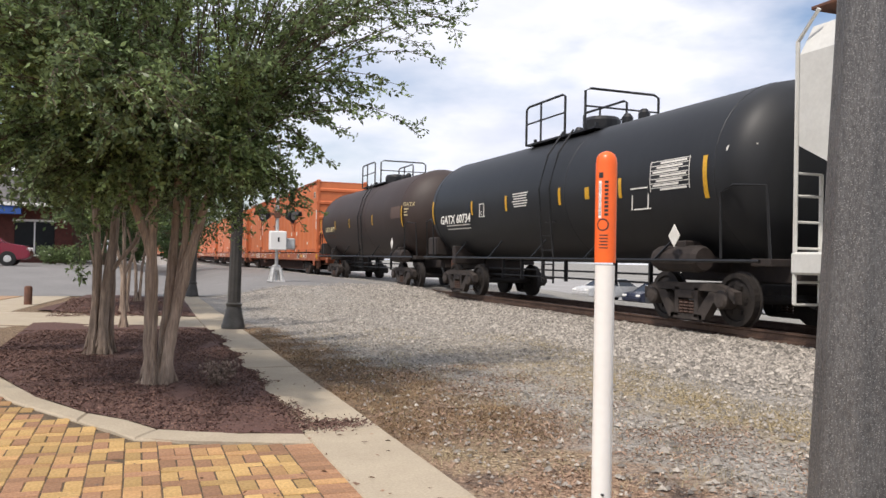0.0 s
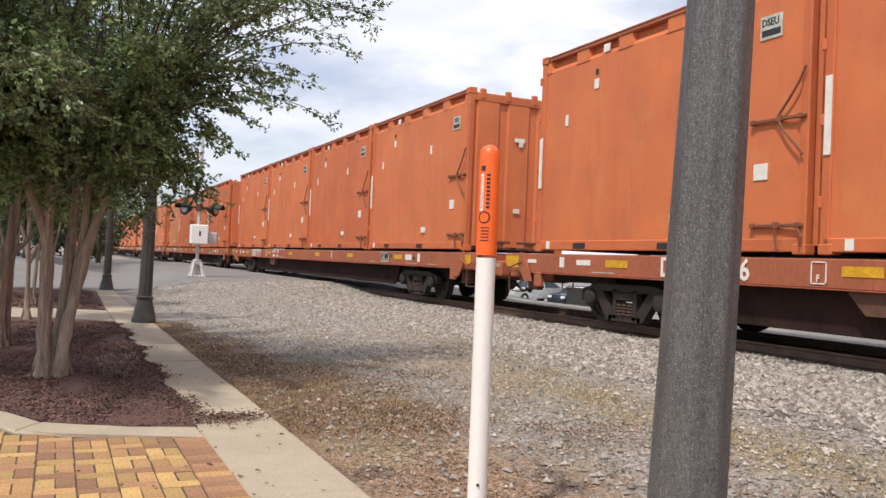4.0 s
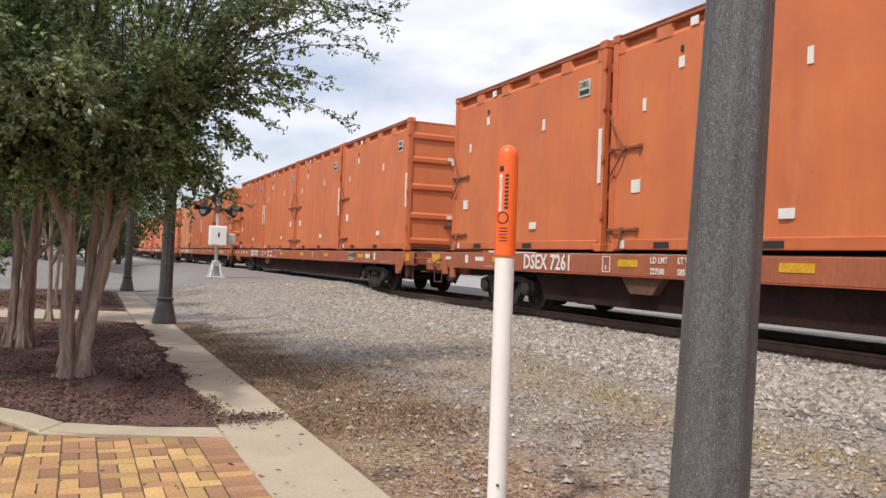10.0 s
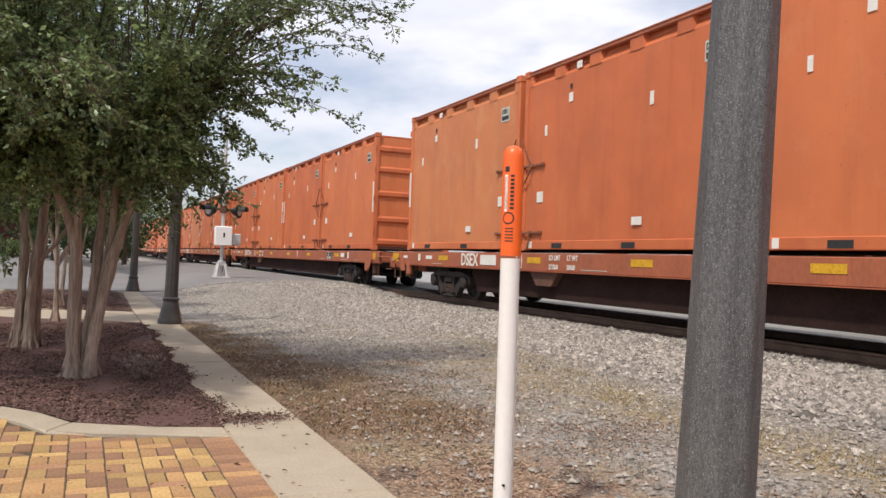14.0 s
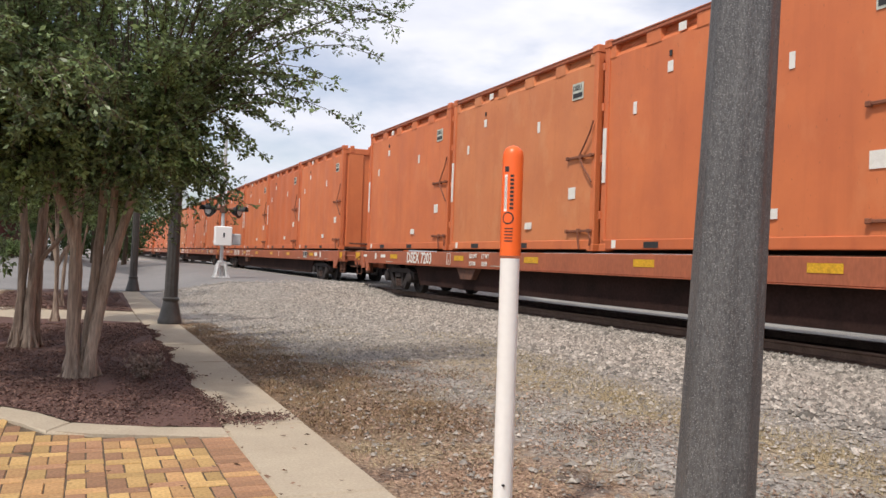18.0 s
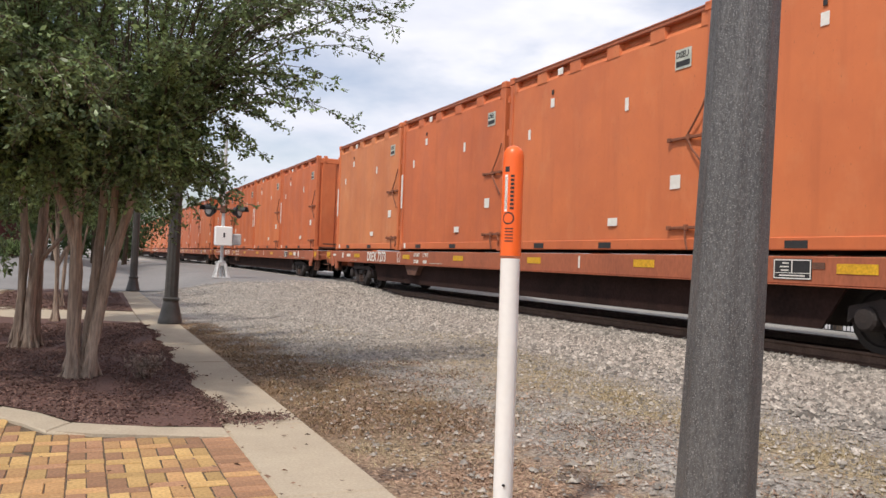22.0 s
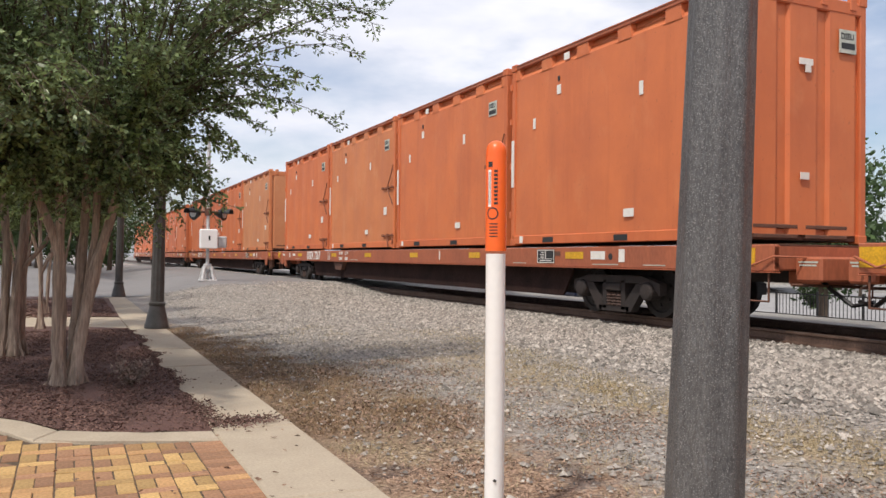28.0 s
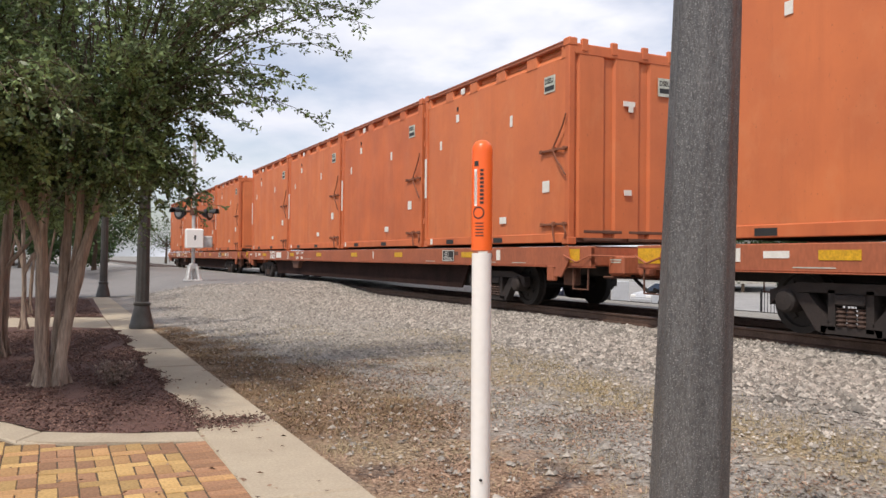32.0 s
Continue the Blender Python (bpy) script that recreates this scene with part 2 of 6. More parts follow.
CHIP = mat("mulch_chip", (0.185, 0.108, 0.084), (0.105, 0.060, 0.048), 0.9, scale=12, bscale=70, per="island", spread=(0.55, 1.5))
LITTER = mat("brown_leaf_litter", (0.32, 0.215, 0.15), (0.21, 0.135, 0.095), 0.9, scale=3, bscale=40, per="island", spread=(0.35, 1.6))
SPRING = mat("dark_rusty_spring", (0.09, 0.05, 0.035), (0.05, 0.03, 0.024), 0.85, scale=6, bscale=50)
CONCRETE = mat("weathered_concrete", (0.46, 0.39, 0.29), (0.35, 0.29, 0.212), 0.9, scale=2.2, bump=0.05, bscale=60, contrast=0.6, grain=0.3)
BARK = mat("smooth_peeling_bark", (0.42, 0.325, 0.25), (0.215, 0.155, 0.115), 0.85, scale=7, bump=0.7, bscale=30, stretch=(2.2, 2.2, 0.22), contrast=0.3, grain=0.8)
TWIG = mat("dark_twig", (0.11, 0.08, 0.055), rough=0.9, scale=10)
LEAF = mat("dark_green_leaf", (0.205, 0.280, 0.104), (0.130, 0.178, 0.080), 0.42, scale=1.1, bscale=4, per="island", thru=0.32, contrast=0.22, spread=(0.32, 1.8), spec=0.45)
LEAF_B = mat("far_leaf", (0.075, 0.13, 0.04), (0.045, 0.08, 0.025), 0.6, scale=0.5, bscale=2, per="island", thru=0.2)
STRAW = mat("dry_grass", (0.44, 0.36, 0.21), (0.27, 0.21, 0.115), 0.9, scale=5, bscale=40, per="island")
POLE = mat("dark_grey_speckled_paint", (0.125, 0.126, 0.127), (0.070, 0.071, 0.073), 0.5, 0.1, scale=9, bump=0.35, bscale=170, stretch=(1, 1, 0.3), contrast=0.4, speck=(0.25, 0.25, 0.248), grain=0.9)
LAMPGREEN = mat("dark_grey_lamp_paint", (0.075, 0.070, 0.064), (0.05, 0.047, 0.043), 0.45, 0.2, scale=5, bump=0.1, bscale=60)
MARKWHITE = mat("white_plastic", (0.86, 0.85, 0.82), (0.80, 0.79, 0.76), 0.4, scale=2, bscale=30, contrast=0.6, grain=0.06)
MARKORANGE = mat("orange_plastic", (0.92, 0.15, 0.02), (0.88, 0.13, 0.02), 0.35, scale=3, bscale=30, grain=0.06)
SIGNAL = mat("silver_paint", (0.62, 0.62, 0.61), (0.45, 0.45, 0.44), 0.5, 0.2, scale=5, bscale=40)
BLACKMETAL = mat("black_metal", (0.02, 0.02, 0.021), rough=0.45, metal=0.3, scale=6)
ASPHALT = mat("worn_asphalt", (0.235, 0.225, 0.215), (0.165, 0.158, 0.152), 0.92, scale=0.6, bump=0.15, bscale=70, contrast=0.6)
BRICKRED = mat("dark_red_brick", (0.16, 0.05, 0.04), (0.10, 0.034, 0.028), 0.85, scale=3, bump=0.2, bscale=30)
GLASS = mat("dark_window_glass", (0.02, 0.025, 0.03), rough=0.06, spec=0.8)
CARRED = mat("dark_red_car_paint", (0.23, 0.009, 0.03), (0.20, 0.008, 0.026), 0.25, scale=2, spec=0.7)
CARWHITE = mat("silver_car_paint", (0.62, 0.63, 0.64), (0.56, 0.57, 0.58), 0.3, 0.3, scale=2)
RUBBER = mat("tyre_rubber", (0.018, 0.018, 0.018), rough=0.85)
ROOFGREY = mat("grey_shingle", (0.14, 0.13, 0.125), (0.09, 0.085, 0.08), 0.9, scale=3, bump=0.2, bscale=25)
BLUE = mat("blue_fascia", (0.03, 0.10, 0.36), (0.025, 0.08, 0.30), 0.5)
CREAM = mat("pale_render", (0.60, 0.57, 0.50), (0.5, 0.47, 0.42), 0.8, scale=1, bscale=20)


# ---- mesh helpers ----
def box(bm, lo, hi, bev=0.0):
    c = [(a + b) / 2 for a, b in zip(lo, hi)]
    s = [max(b - a, 1e-4) for a, b in zip(lo, hi)]
    r = bmesh.ops.create_cube(bm, size=1.0, matrix=Matrix.Translation(c) @ Matrix.Diagonal((*s, 1)))
    if bev:
        es = list({e for v in r["verts"] for e in v.link_edges})
        bmesh.ops.bevel(bm, geom=es, offset=bev, segments=1, affect="EDGES")
    return bm


def tube(bm, pts, radii, sides=8, caps=True):
    """A round tube along a line of points."""
    rings = []
    up = Vector((0, 0, 1))
    for i, p in enumerate(pts):
        p = Vector(p)
        d = (Vector(pts[min(i + 1, len(pts) - 1)]) - Vector(pts[max(i - 1, 0)])).normalized()
        a = d.cross(up if abs(d.z) < 0.95 else Vector((1, 0, 0))).normalized()
        b = d.cross(a)
        r = radii[i] if isinstance(radii, (list, tuple)) else radii
        rings.append([bm.verts.new(p + (a * math.cos(2 * math.pi * k / sides) + b * math.sin(2 * math.pi * k / sides)) * r) for k in range(sides)])
    for q, s in zip(rings, rings[1:]):
        for k in range(sides):
            bm.faces.new((q[k], q[(k + 1) % sides], s[(k + 1) % sides], s[k]))
    if caps:
        bm.faces.new(rings[0])
        bm.faces.new(rings[-1][::-1])
    return bm


def lathe(bm, prof, sides=16, axis="z", origin=(0, 0, 0)):
    """A turned body from (radius, height) pairs about an axis."""
    o = Vector(origin)
    rings = []
    for r, h in prof:
        ring = []
        for k in range(sides):
            a = 2 * math.pi * k / sides
            c, s = r * math.cos(a), r * math.sin(a)
            ring.append(bm.verts.new(o + Vector({"z": (c, s, h), "x": (h, c, s), "y": (s, h, c)}[axis])))
        rings.append(ring)
    for q, s in zip(rings, rings[1:]):
        for k in range(sides):
            bm.faces.new((q[k], q[(k + 1) % sides], s[(k + 1) % sides], s[k]))
    bm.faces.new(rings[0][::-1])
    bm.faces.new(rings[-1])
    return bm


def finish(bm, smooth=False):
    bmesh.ops.recalc_face_normals(bm, faces=bm.faces)
    if smooth:
        for f in bm.faces:
            f.smooth = True
        for e in bm.edges:
            if len(e.link_faces) == 2 and e.calc_face_angle(0) > 0.7:
                e.smooth = False
    return bm


def part(name, bm, material, parent, label="", smooth=False, at=None):
    """Links a bmesh as one mesh object under a thing or a part."""
    me = bpy.data.meshes.new(name)
    finish(bm, smooth).to_mesh(me)
    bm.free()
    me.materials.append(material)
    ob = new(name, me)
    ob.parent = parent
    if at is not None:
        ob.matrix_basis = at
    if label:
        ob["label"] = label
    return ob


def piece(name, me, parent, m):
    """One more object on a shared mesh."""
    ob = new(name, me)
    ob.parent = parent
    ob.matrix_basis = m
    return ob


def mesh_of(name, bm, material, smooth=False):
    me = bpy.data.meshes.new(name)
    finish(bm, smooth).to_mesh(me)
    bm.free()
    me.materials.append(material)
    return me


def raw(name, verts, faces, material, parent=None, smooth=False):
    """A mesh object out of computed arrays."""
    me = bpy.data.meshes.new(name)
    me.from_pydata([tuple(v) for v in verts], [], [tuple(f) for f in faces])
    me.materials.append(material)
    if smooth:
        me.polygons.foreach_set("use_smooth", [True] * len(me.polygons))
    ob = new(name, me)
    ob.parent = parent
    return ob


def thing(name, label, category, group="", kind="", at=None):
    ob = new(name)
    ob.empty_display_size = 0.2
    if at is not None:
        ob.matrix_basis = at
    return tagged(ob, label, category, group, kind)


FACE_WEST = Matrix(((0, 0, -1, 0), (-1, 0, 0, 0), (0, 1, 0, 0), (0, 0, 0, 1)))     # writing on a side that looks to -x
FACE_SOUTH = Matrix(((1, 0, 0, 0), (0, 0, -1, 0), (0, 1, 0, 0), (0, 0, 0, 1)))     # on a side that looks to -y
TEXTS = {}


def writing(text, size, material, parent, place, face=FACE_WEST, name="lettering", wide=0.86):
    key = (text, size, material.name)
    if key not in TEXTS:
        cu = bpy.data.curves.new("text", "FONT")
        cu.body, cu.size, cu.extrude, cu.resolution_u, cu.offset = text, size, 0.002, 2, size * 0.022
        ob = bpy.data.objects.new("text", cu)
        scene.collection.objects.link(ob)
        bpy.context.view_layer.update()
        me = bpy.data.meshes.new_from_object(ob)
        bpy.data.objects.remove(ob)
        bpy.data.curves.remove(cu)
        me.materials.clear()
        me.materials.append(material)
        TEXTS[key] = me
    return piece(name, TEXTS[key], parent, Matrix.Translation(place) @ face @ Matrix.Diagonal((wide, 1, 1, 1)))


TRACK_X, RAIL_Z = 10.065, 0.317


def smooth01(v, a, b):
    u = np.clip((np.asarray(v, float) - a) / (b - a), 0, 1)
    return u * u * (3 - 2 * u)


def ground_z(x, y):
    """The lie of the land: level by the walk, a slight rise to the track, and a hump where the road crosses it."""
    x, y = np.asarray(x, float), np.asarray(y, float)
    rise = 0.10 * smooth01(x, 2.6, 7.5)
    road = 0.38 * smooth01(x, 2.4, 5.2) * smooth01(y, 19.0, 27.0) * (1 - smooth01(y, 60, 90))
    road *= 1 - smooth01(x, 12.5, 18)
    left = 0.62 * smooth01(y, 26.0, 38.0) * (1 - smooth01(x, -1.0, 3.5))
    fall = 0.9 * smooth01(x, 14.0, 24.0) + 0.8 * smooth01(x, 24.0, 36.0)
    return rise * (1 - smooth01(x, 14, 30)) + np.maximum(road - 0.1 * smooth01(x, 2.6, 7.5), 0) + left - fall
# ---- the train ----
CAR_PITCH, SPEED = 27.8, 13.05
# how far the train runs ahead of or behind its mean speed, in metres
DRIFT = ((0, 9.30), (1, 9.40), (2, 9.55), (3, 9.66), (6, 9.46), (7, 9.50), (8, 9.26), (9, 9.20), (10, 9.09), (11, 9.12), (12, 9.25), (13, 9.00), (14, 8.84), (17, 8.95), (18, 8.92),
         (19, 8.96), (20, 9.16), (21, 9.12), (22, 8.95), (23, 8.93), (24, 9.07), (25, 9.10), (28, 9.28), (29, 9.38), (30, 9.41), (31, 9.48), (32, 9.45))
CONT_L, CONT_W, CONT_H, CONT_GAP = 6.06, 2.57, 3.62, 0.2
STACK = 4 * CONT_L + 3 * CONT_GAP
DECK = 1.155                                   # deck above the rail
MOVERS = []                                    # things that ride on the train: (thing, y at zero time, z above the rail)


def ride(ob, y0, z):
    MOVERS.append((ob, y0, z))
    ob.matrix_basis = pose(TRACK_X, y0, RAIL_Z + z)
    return ob


def bogie(parent, y, material, wheel_r=0.42, base=1.78):
    """A truck: bolster, and under it two side frames, springs and wheelsets."""
    bm = bmesh.new()
    box(bm, (-1.0, -0.22, 0.42), (1.0, 0.22, 0.66), 0.03)
    lathe(bm, ((0.3, 0.64), (0.3, 0.74)), 12)
    t = part("truck", bm, material, parent, at=pose(0, y, 0))
    for sx in (-1, 1):
        bm = bmesh.new()
        x0, x1 = sx * 0.98, sx * 1.12
        for prof in ([(-1.16, 0.36), (-1.16, 0.55), (-0.72, 0.66), (0.72, 0.66), (1.16, 0.55), (1.16, 0.36), (0.98, 0.50), (0.60, 0.54), (-0.60, 0.54), (-0.98, 0.50)],
                     [(0.80, 0.52), (0.58, 0.53), (0.28, 0.20), (0.34, 0.06), (0.46, 0.08)], [(-0.80, 0.52), (-0.46, 0.08), (-0.34, 0.06), (-0.28, 0.20), (-0.58, 0.53)],
                     [(-0.40, 0.06), (0.40, 0.06), (0.40, 0.15), (-0.40, 0.15)], [(0.20, 0.10), (0.30, 0.10), (0.30, 0.58), (0.20, 0.58)], [(-0.30, 0.10), (-0.20, 0.10), (-0.20, 0.58), (-0.30, 0.58)]):
            p = [bm.verts.new((x0, py, pz)) for py, pz in prof]
            q = [bm.verts.new((x1, py, pz)) for py, pz in prof]
            bm.faces.new(p), bm.faces.new(q[::-1])
            for k in range(len(prof)):
                bm.faces.new((p[k], p[(k + 1) % len(prof)], q[(k + 1) % len(prof)], q[k]))
        box(bm, (min(sx * 1.0, sx * 1.15), -0.2, 0.40), (max(sx * 1.0, sx * 1.15), 0.2, 0.53), 0.02)
        for ey in (-base / 2, base / 2):
            lathe(bm, ((0.15, sx * 0.95), (0.15, sx * 1.16), (0.12, sx * 1.19), (0.05, sx * 1.20)), 14, "x", (0, ey, wheel_r))
        part("side_frame", bm, material, t)
        for sy in (-0.135, 0.0, 0.135):
            bm = bmesh.new()
            prof = []
            for k in range(5):
                prof += [(0.042, 0.15 + k * 0.05), (0.064, 0.172 + k * 0.05)]
            lathe(bm, prof, 8, "z", (sx * 1.09, sy, 0))
            part("spring", bm, SPRING, t)
    for ey in (-base / 2, base / 2):
        bm = bmesh.new()
        lathe(bm, ((0.08, -0.98), (0.08, 0.98)), 10, "x")
        for sx in (-1, 1):
            lathe(bm, ((0.15, sx * 0.86), (wheel_r - 0.1, sx * 0.84), (wheel_r - 0.08, sx * 0.87), (wheel_r, sx * 0.865), (wheel_r + 0.005, sx * 0.76), (wheel_r + 0.03, sx * 0.75), (wheel_r + 0.025, sx * 0.72), (0.2, sx * 0.73)), 28, "x")
            for k in range(6):
                a = k * math.pi / 3
                box(bm, (min(sx * 0.84, sx * 0.88), -0.03 + 0.22 * math.cos(a), -0.03 + 0.22 * math.sin(a)), (max(sx * 0.84, sx * 0.88), 0.03 + 0.22 * math.cos(a), 0.03 + 0.22 * math.sin(a)))
        part("wheelset", bm, WHEEL, t, at=pose(0, ey, wheel_r))
    return t


def coupler(parent, y, s):
    """Draft gear, coupler head and hose at an end; s is the way outwards."""
    bm = bmesh.new()
    box(bm, (-0.10, min(y, y + s * 0.6), 0.70), (0.10, max(y, y + s * 0.6), 0.92), 0.03)
    box(bm, (-0.20, min(y + s * 0.5, y + s * 0.80), 0.66), (0.14, max(y + s * 0.5, y + s * 0.80), 0.98), 0.05)
    c = part("coupler", bm, RUST, parent)
    bm = bmesh.new()
    pts = [(-0.45, y, 0.72), (-0.46, y + s * 0.22, 0.55), (-0.42, y + s * 0.5, 0.36), (-0.36, y + s * 0.75, 0.42)]
    tube(bm, pts, 0.03, 6)
    part("air_hose", bm, BLACKMETAL, c)
    return c


def make_flatcar():
    car = thing("flatcar", "long orange steel flatcar carrying four tall containers", "flatcar", "flatcars of the train")
    h = 13.3
    for sx in (-1, 1):
        bm = bmesh.new()
        xo, xi = sx * 1.30, sx * 1.20
        box(bm, (min(xo, xi), -h, 0.783), (max(xo, xi), h, DECK - 0.022), 0.012)
        sill = part("side_sill", bm, ORANGE_D, car)
        bm = bmesh.new()
        box(bm, (min(sx * 1.315, sx * 1.18), -h, 0.768), (max(sx * 1.315, sx * 1.18), h, 0.782), 0.004)
        part("sill_flange", bm, ORANGE_D, sill)
        # reflectors, data panels and stencilled bars along the sill
        for y, w, z0, z1, m, nm in ((13.0, 0.55, 0.86, 1.09, YELLOW, "reflector"), (9.75, 0.56, 0.93, 1.05, YELLOW, "reflector"), (5.36, 0.52, 0.93, 1.05, YELLOW, "reflector"),
                                    (1.98, 0.55, 0.93, 1.05, YELLOW, "reflector"), (-1.55, 0.52, 0.93, 1.05, YELLOW, "reflector"), (-4.98, 0.52, 0.93, 1.05, YELLOW, "reflector"),
                                    (-8.85, 0.55, 0.93, 1.05, YELLOW, "reflector"), (-12.72, 0.55, 0.86, 1.09, YELLOW, "reflector"), (10.65, 0.40, 0.95, 1.04, WHITE, "placard"),
                                    (11.3, 0.14, 0.9, 1.08, WHITE, "placard"), (12.3, 0.30, 0.96, 1.03, WHITE, "placard"), (-9.55, 0.40, 0.92, 1.06, WHITE, "placard"),
                                    (-10.2, 0.15, 0.88, 1.09, WHITE, "placard"), (-3.15, 0.05, 0.88, 1.09, WHITE, "placard"), (-8.32, 0.18, 0.98, 1.06, RUST, "plate")):
            bm = bmesh.new()
            box(bm, (min(sx * 1.302, sx * 1.308), y * -sx - w / 2, z0), (max(sx * 1.302, sx * 1.308), y * -sx + w / 2, z1))
            part(nm, bm, m, sill)
        # no real opening: a black disc paints the dark of the hole
        bm = bmesh.new()
        lathe(bm, ((0.055, sx * 1.296), (0.055, sx * 1.306)), 12, "x", (0, -9.9 * -sx, 0.97))
        part("drain_hole", bm, INK, sill, "flat black disc for the shade in a round hole")
        bm = bmesh.new()
        yy = -7.92 * -sx
        box(bm, (min(sx * 1.302, sx * 1.309), yy - 0.30, 0.84), (max(sx * 1.302, sx * 1.309), yy + 0.30, 1.10))
        panel = part("data_panel", bm, INK, sill, "black data panel with white lines")
        bm = bmesh.new()
        x0, x1 = min(sx * 1.31, sx * 1.313), max(sx * 1.31, sx * 1.313)
        for ya, yb, za, zb in ((-0.29, 0.29, 0.848, 0.862), (-0.29, 0.29, 1.078, 1.092), (-0.29, -0.276, 0.85, 1.09), (0.276, 0.29, 0.85, 1.09), (-0.29, 0.29, 0.918, 0.926), (-0.008, 0.008, 0.92, 1.085)):
            box(bm, (x0, yy + ya, za), (x1, yy + yb, zb))
        part("panel_border", bm, WHITE, panel)
        for ya, yb, zc in ((0.05, 0.15, 1.045), (0.05, 0.19, 1.0), (0.05, 0.17, 0.955), (-0.2, 0.2, 0.89)):
            bm = bmesh.new()
            box(bm, (x0, yy + ya, zc - 0.008), (x1, yy + yb, zc + 0.008))
            part("stencil", bm, WHITE, panel)
        for y0, w in ((10.1, 0.60), (-6.95, 0.5), (-9.75, 0.7), (3.3, 0.8), (-11.0, 0.5)):
            bm = bmesh.new()
            box(bm, (min(sx * 1.302, sx * 1.306), y0 * -sx - w / 2, 0.832), (max(sx * 1.302, sx * 1.306), y0 * -sx + w / 2, 0.846))
            part("stencil", bm, PLATE, sill, "small line of white stencil")
    bm = bmesh.new()
    for k in range(24):
        y = -h + 0.3 + k * (2 * h - 0.6) / 23
        box(bm, (-1.19, y - 0.07, 0.93), (1.19, y + 0.07, DECK - 0.03))
    box(bm, (-1.19, -h, DECK - 0.035), (1.19, h, DECK - 0.015))
    part("deck", bm, RUST, car)
    bm = bmesh.new()
    prof = [(-h + 0.2, 0.62), (-8.5, 0.62), (-8.0, 0.26), (8.0, 0.26), (8.5, 0.62), (h - 0.2, 0.62), (h - 0.2, 0.93), (-h + 0.2, 0.93)]
    a = [bm.verts.new((-0.42, y, z)) for y, z in prof]
    b = [bm.verts.new((0.42, y, z)) for y, z in prof]
    bm.faces.new(a), bm.faces.new(b[::-1])
    for k in range(8):
        bm.faces.new((a[k], a[(k + 1) % 8], b[(k + 1) % 8], b[k]))
    part("centre_sill", bm, UNDER, car)
    bm = bmesh.new()
    prof = [(-8.55, 0.765), (-8.2, 0.25), (8.2, 0.25), (8.55, 0.765)]
    for sx in (-1, 1):
        bm = bmesh.new()
        a = [bm.verts.new((sx * 1.06, y, z)) for y, z in prof]
        b = [bm.verts.new((sx * 1.10, y, z)) for y, z in prof]
        bm.faces.new(a), bm.faces.new(b[::-1])
        for k in range(4):
            bm.faces.new((a[k], a[(k + 1) % 4], b[(k + 1) % 4], b[k]))
        part("side_girder", bm, mat("dark_maroon_girder", (0.046, 0.025, 0.021), (0.026, 0.016, 0.014), 0.9, scale=1.5, bump=0.1, bscale=20, spec=0.1), car)
    bm = bmesh.new()
    box(bm, (-0.35, -2.6, 0.40), (-0.95, -1.2, 0.78), 0.04)
    lathe(bm, ((0.2, 1.0), (0.22, 1.1), (0.22, 2.1), (0.2, 2.2)), 14, "y", (-0.75, 0, 0.62))
    part("brake_gear", bm, UNDER, car)
    bm = bmesh.new()
    v = [bm.verts.new((x, y, z)) for x in (-1.24, -0.9) for y, z in ((4.55, 0.766), (4.8, 0.50), (5.35, 0.50), (5.6, 0.766))]
    bm.faces.new(v[:4]), bm.faces.new(v[4:][::-1])
    for k in range(4):
        bm.faces.new((v[k], v[(k + 1) % 4], v[4 + (k + 1) % 4], v[4 + k]))
    part("jacking_pad", bm, RUST, car)
    for s in (-1, 1):
        bm = bmesh.new()
        box(bm, (-1.30, min(s * h, s * (h - 0.35)), 0.80), (1.30, max(s * h, s * (h - 0.35)), DECK - 0.03), 0.02)
        box(bm, (-0.5, min(s * (h + 0.02), s * (h - 0.5)), 0.60), (0.5, max(s * (h + 0.02), s * (h - 0.5)), 0.80), 0.02)
        end = part("end_sill", bm, ORANGE_D, car)
        bm = bmesh.new()
        box(bm, (-0.95, min(s * (h + 0.42), s * (h + 0.01)), 0.66), (0.95, max(s * (h + 0.42), s * (h + 0.01)), 0.98), 0.03)
        pocket = part("end_box", bm, ORANGE_D, end)
        for z, w in ((0.91, 0.30), (0.87, 0.26)):
            bm = bmesh.new()
            box(bm, (-0.954, s * (h + 0.22) - w / 2, z - 0.011), (-0.948, s * (h + 0.22) + w / 2, z + 0.011))
            part("stencil", bm, PLATE, pocket)
        bm = bmesh.new()
        box(bm, (-1.31, s * (h - 1.2) - 0.12, 0.52), (-1.22, s * (h - 1.2) + 0.12, 0.80), 0.02)
        part("step", bm, ORANGE_D, end)
        bm = bmesh.new()
        for x0 in (-1.26, 1.26):
            tube(bm, [(x0, s * (h - 0.55), 0.82), (x0, s * (h - 0.55), 0.40), (x0, s * (h - 0.12), 0.40), (x0, s * (h - 0.12), 0.82)], 0.018, 5)
        tube(bm, [(-1.1, s * (h + 0.1), 0.62), (0.2, s * (h + 0.14), 0.58), (0.5, s * (h + 0.1), 0.64)], 0.02, 5)
        part("grab_iron", bm, RUST, end)
        bm = bmesh.new()
        box(bm, (-1.16, min(s * (h - 1.0), s * (h - 0.65)), 0.45), (-1.02, max(s * (h - 1.0), s * (h - 0.65)), 0.80), 0.02)
        part("bracket", bm, RUST, end)
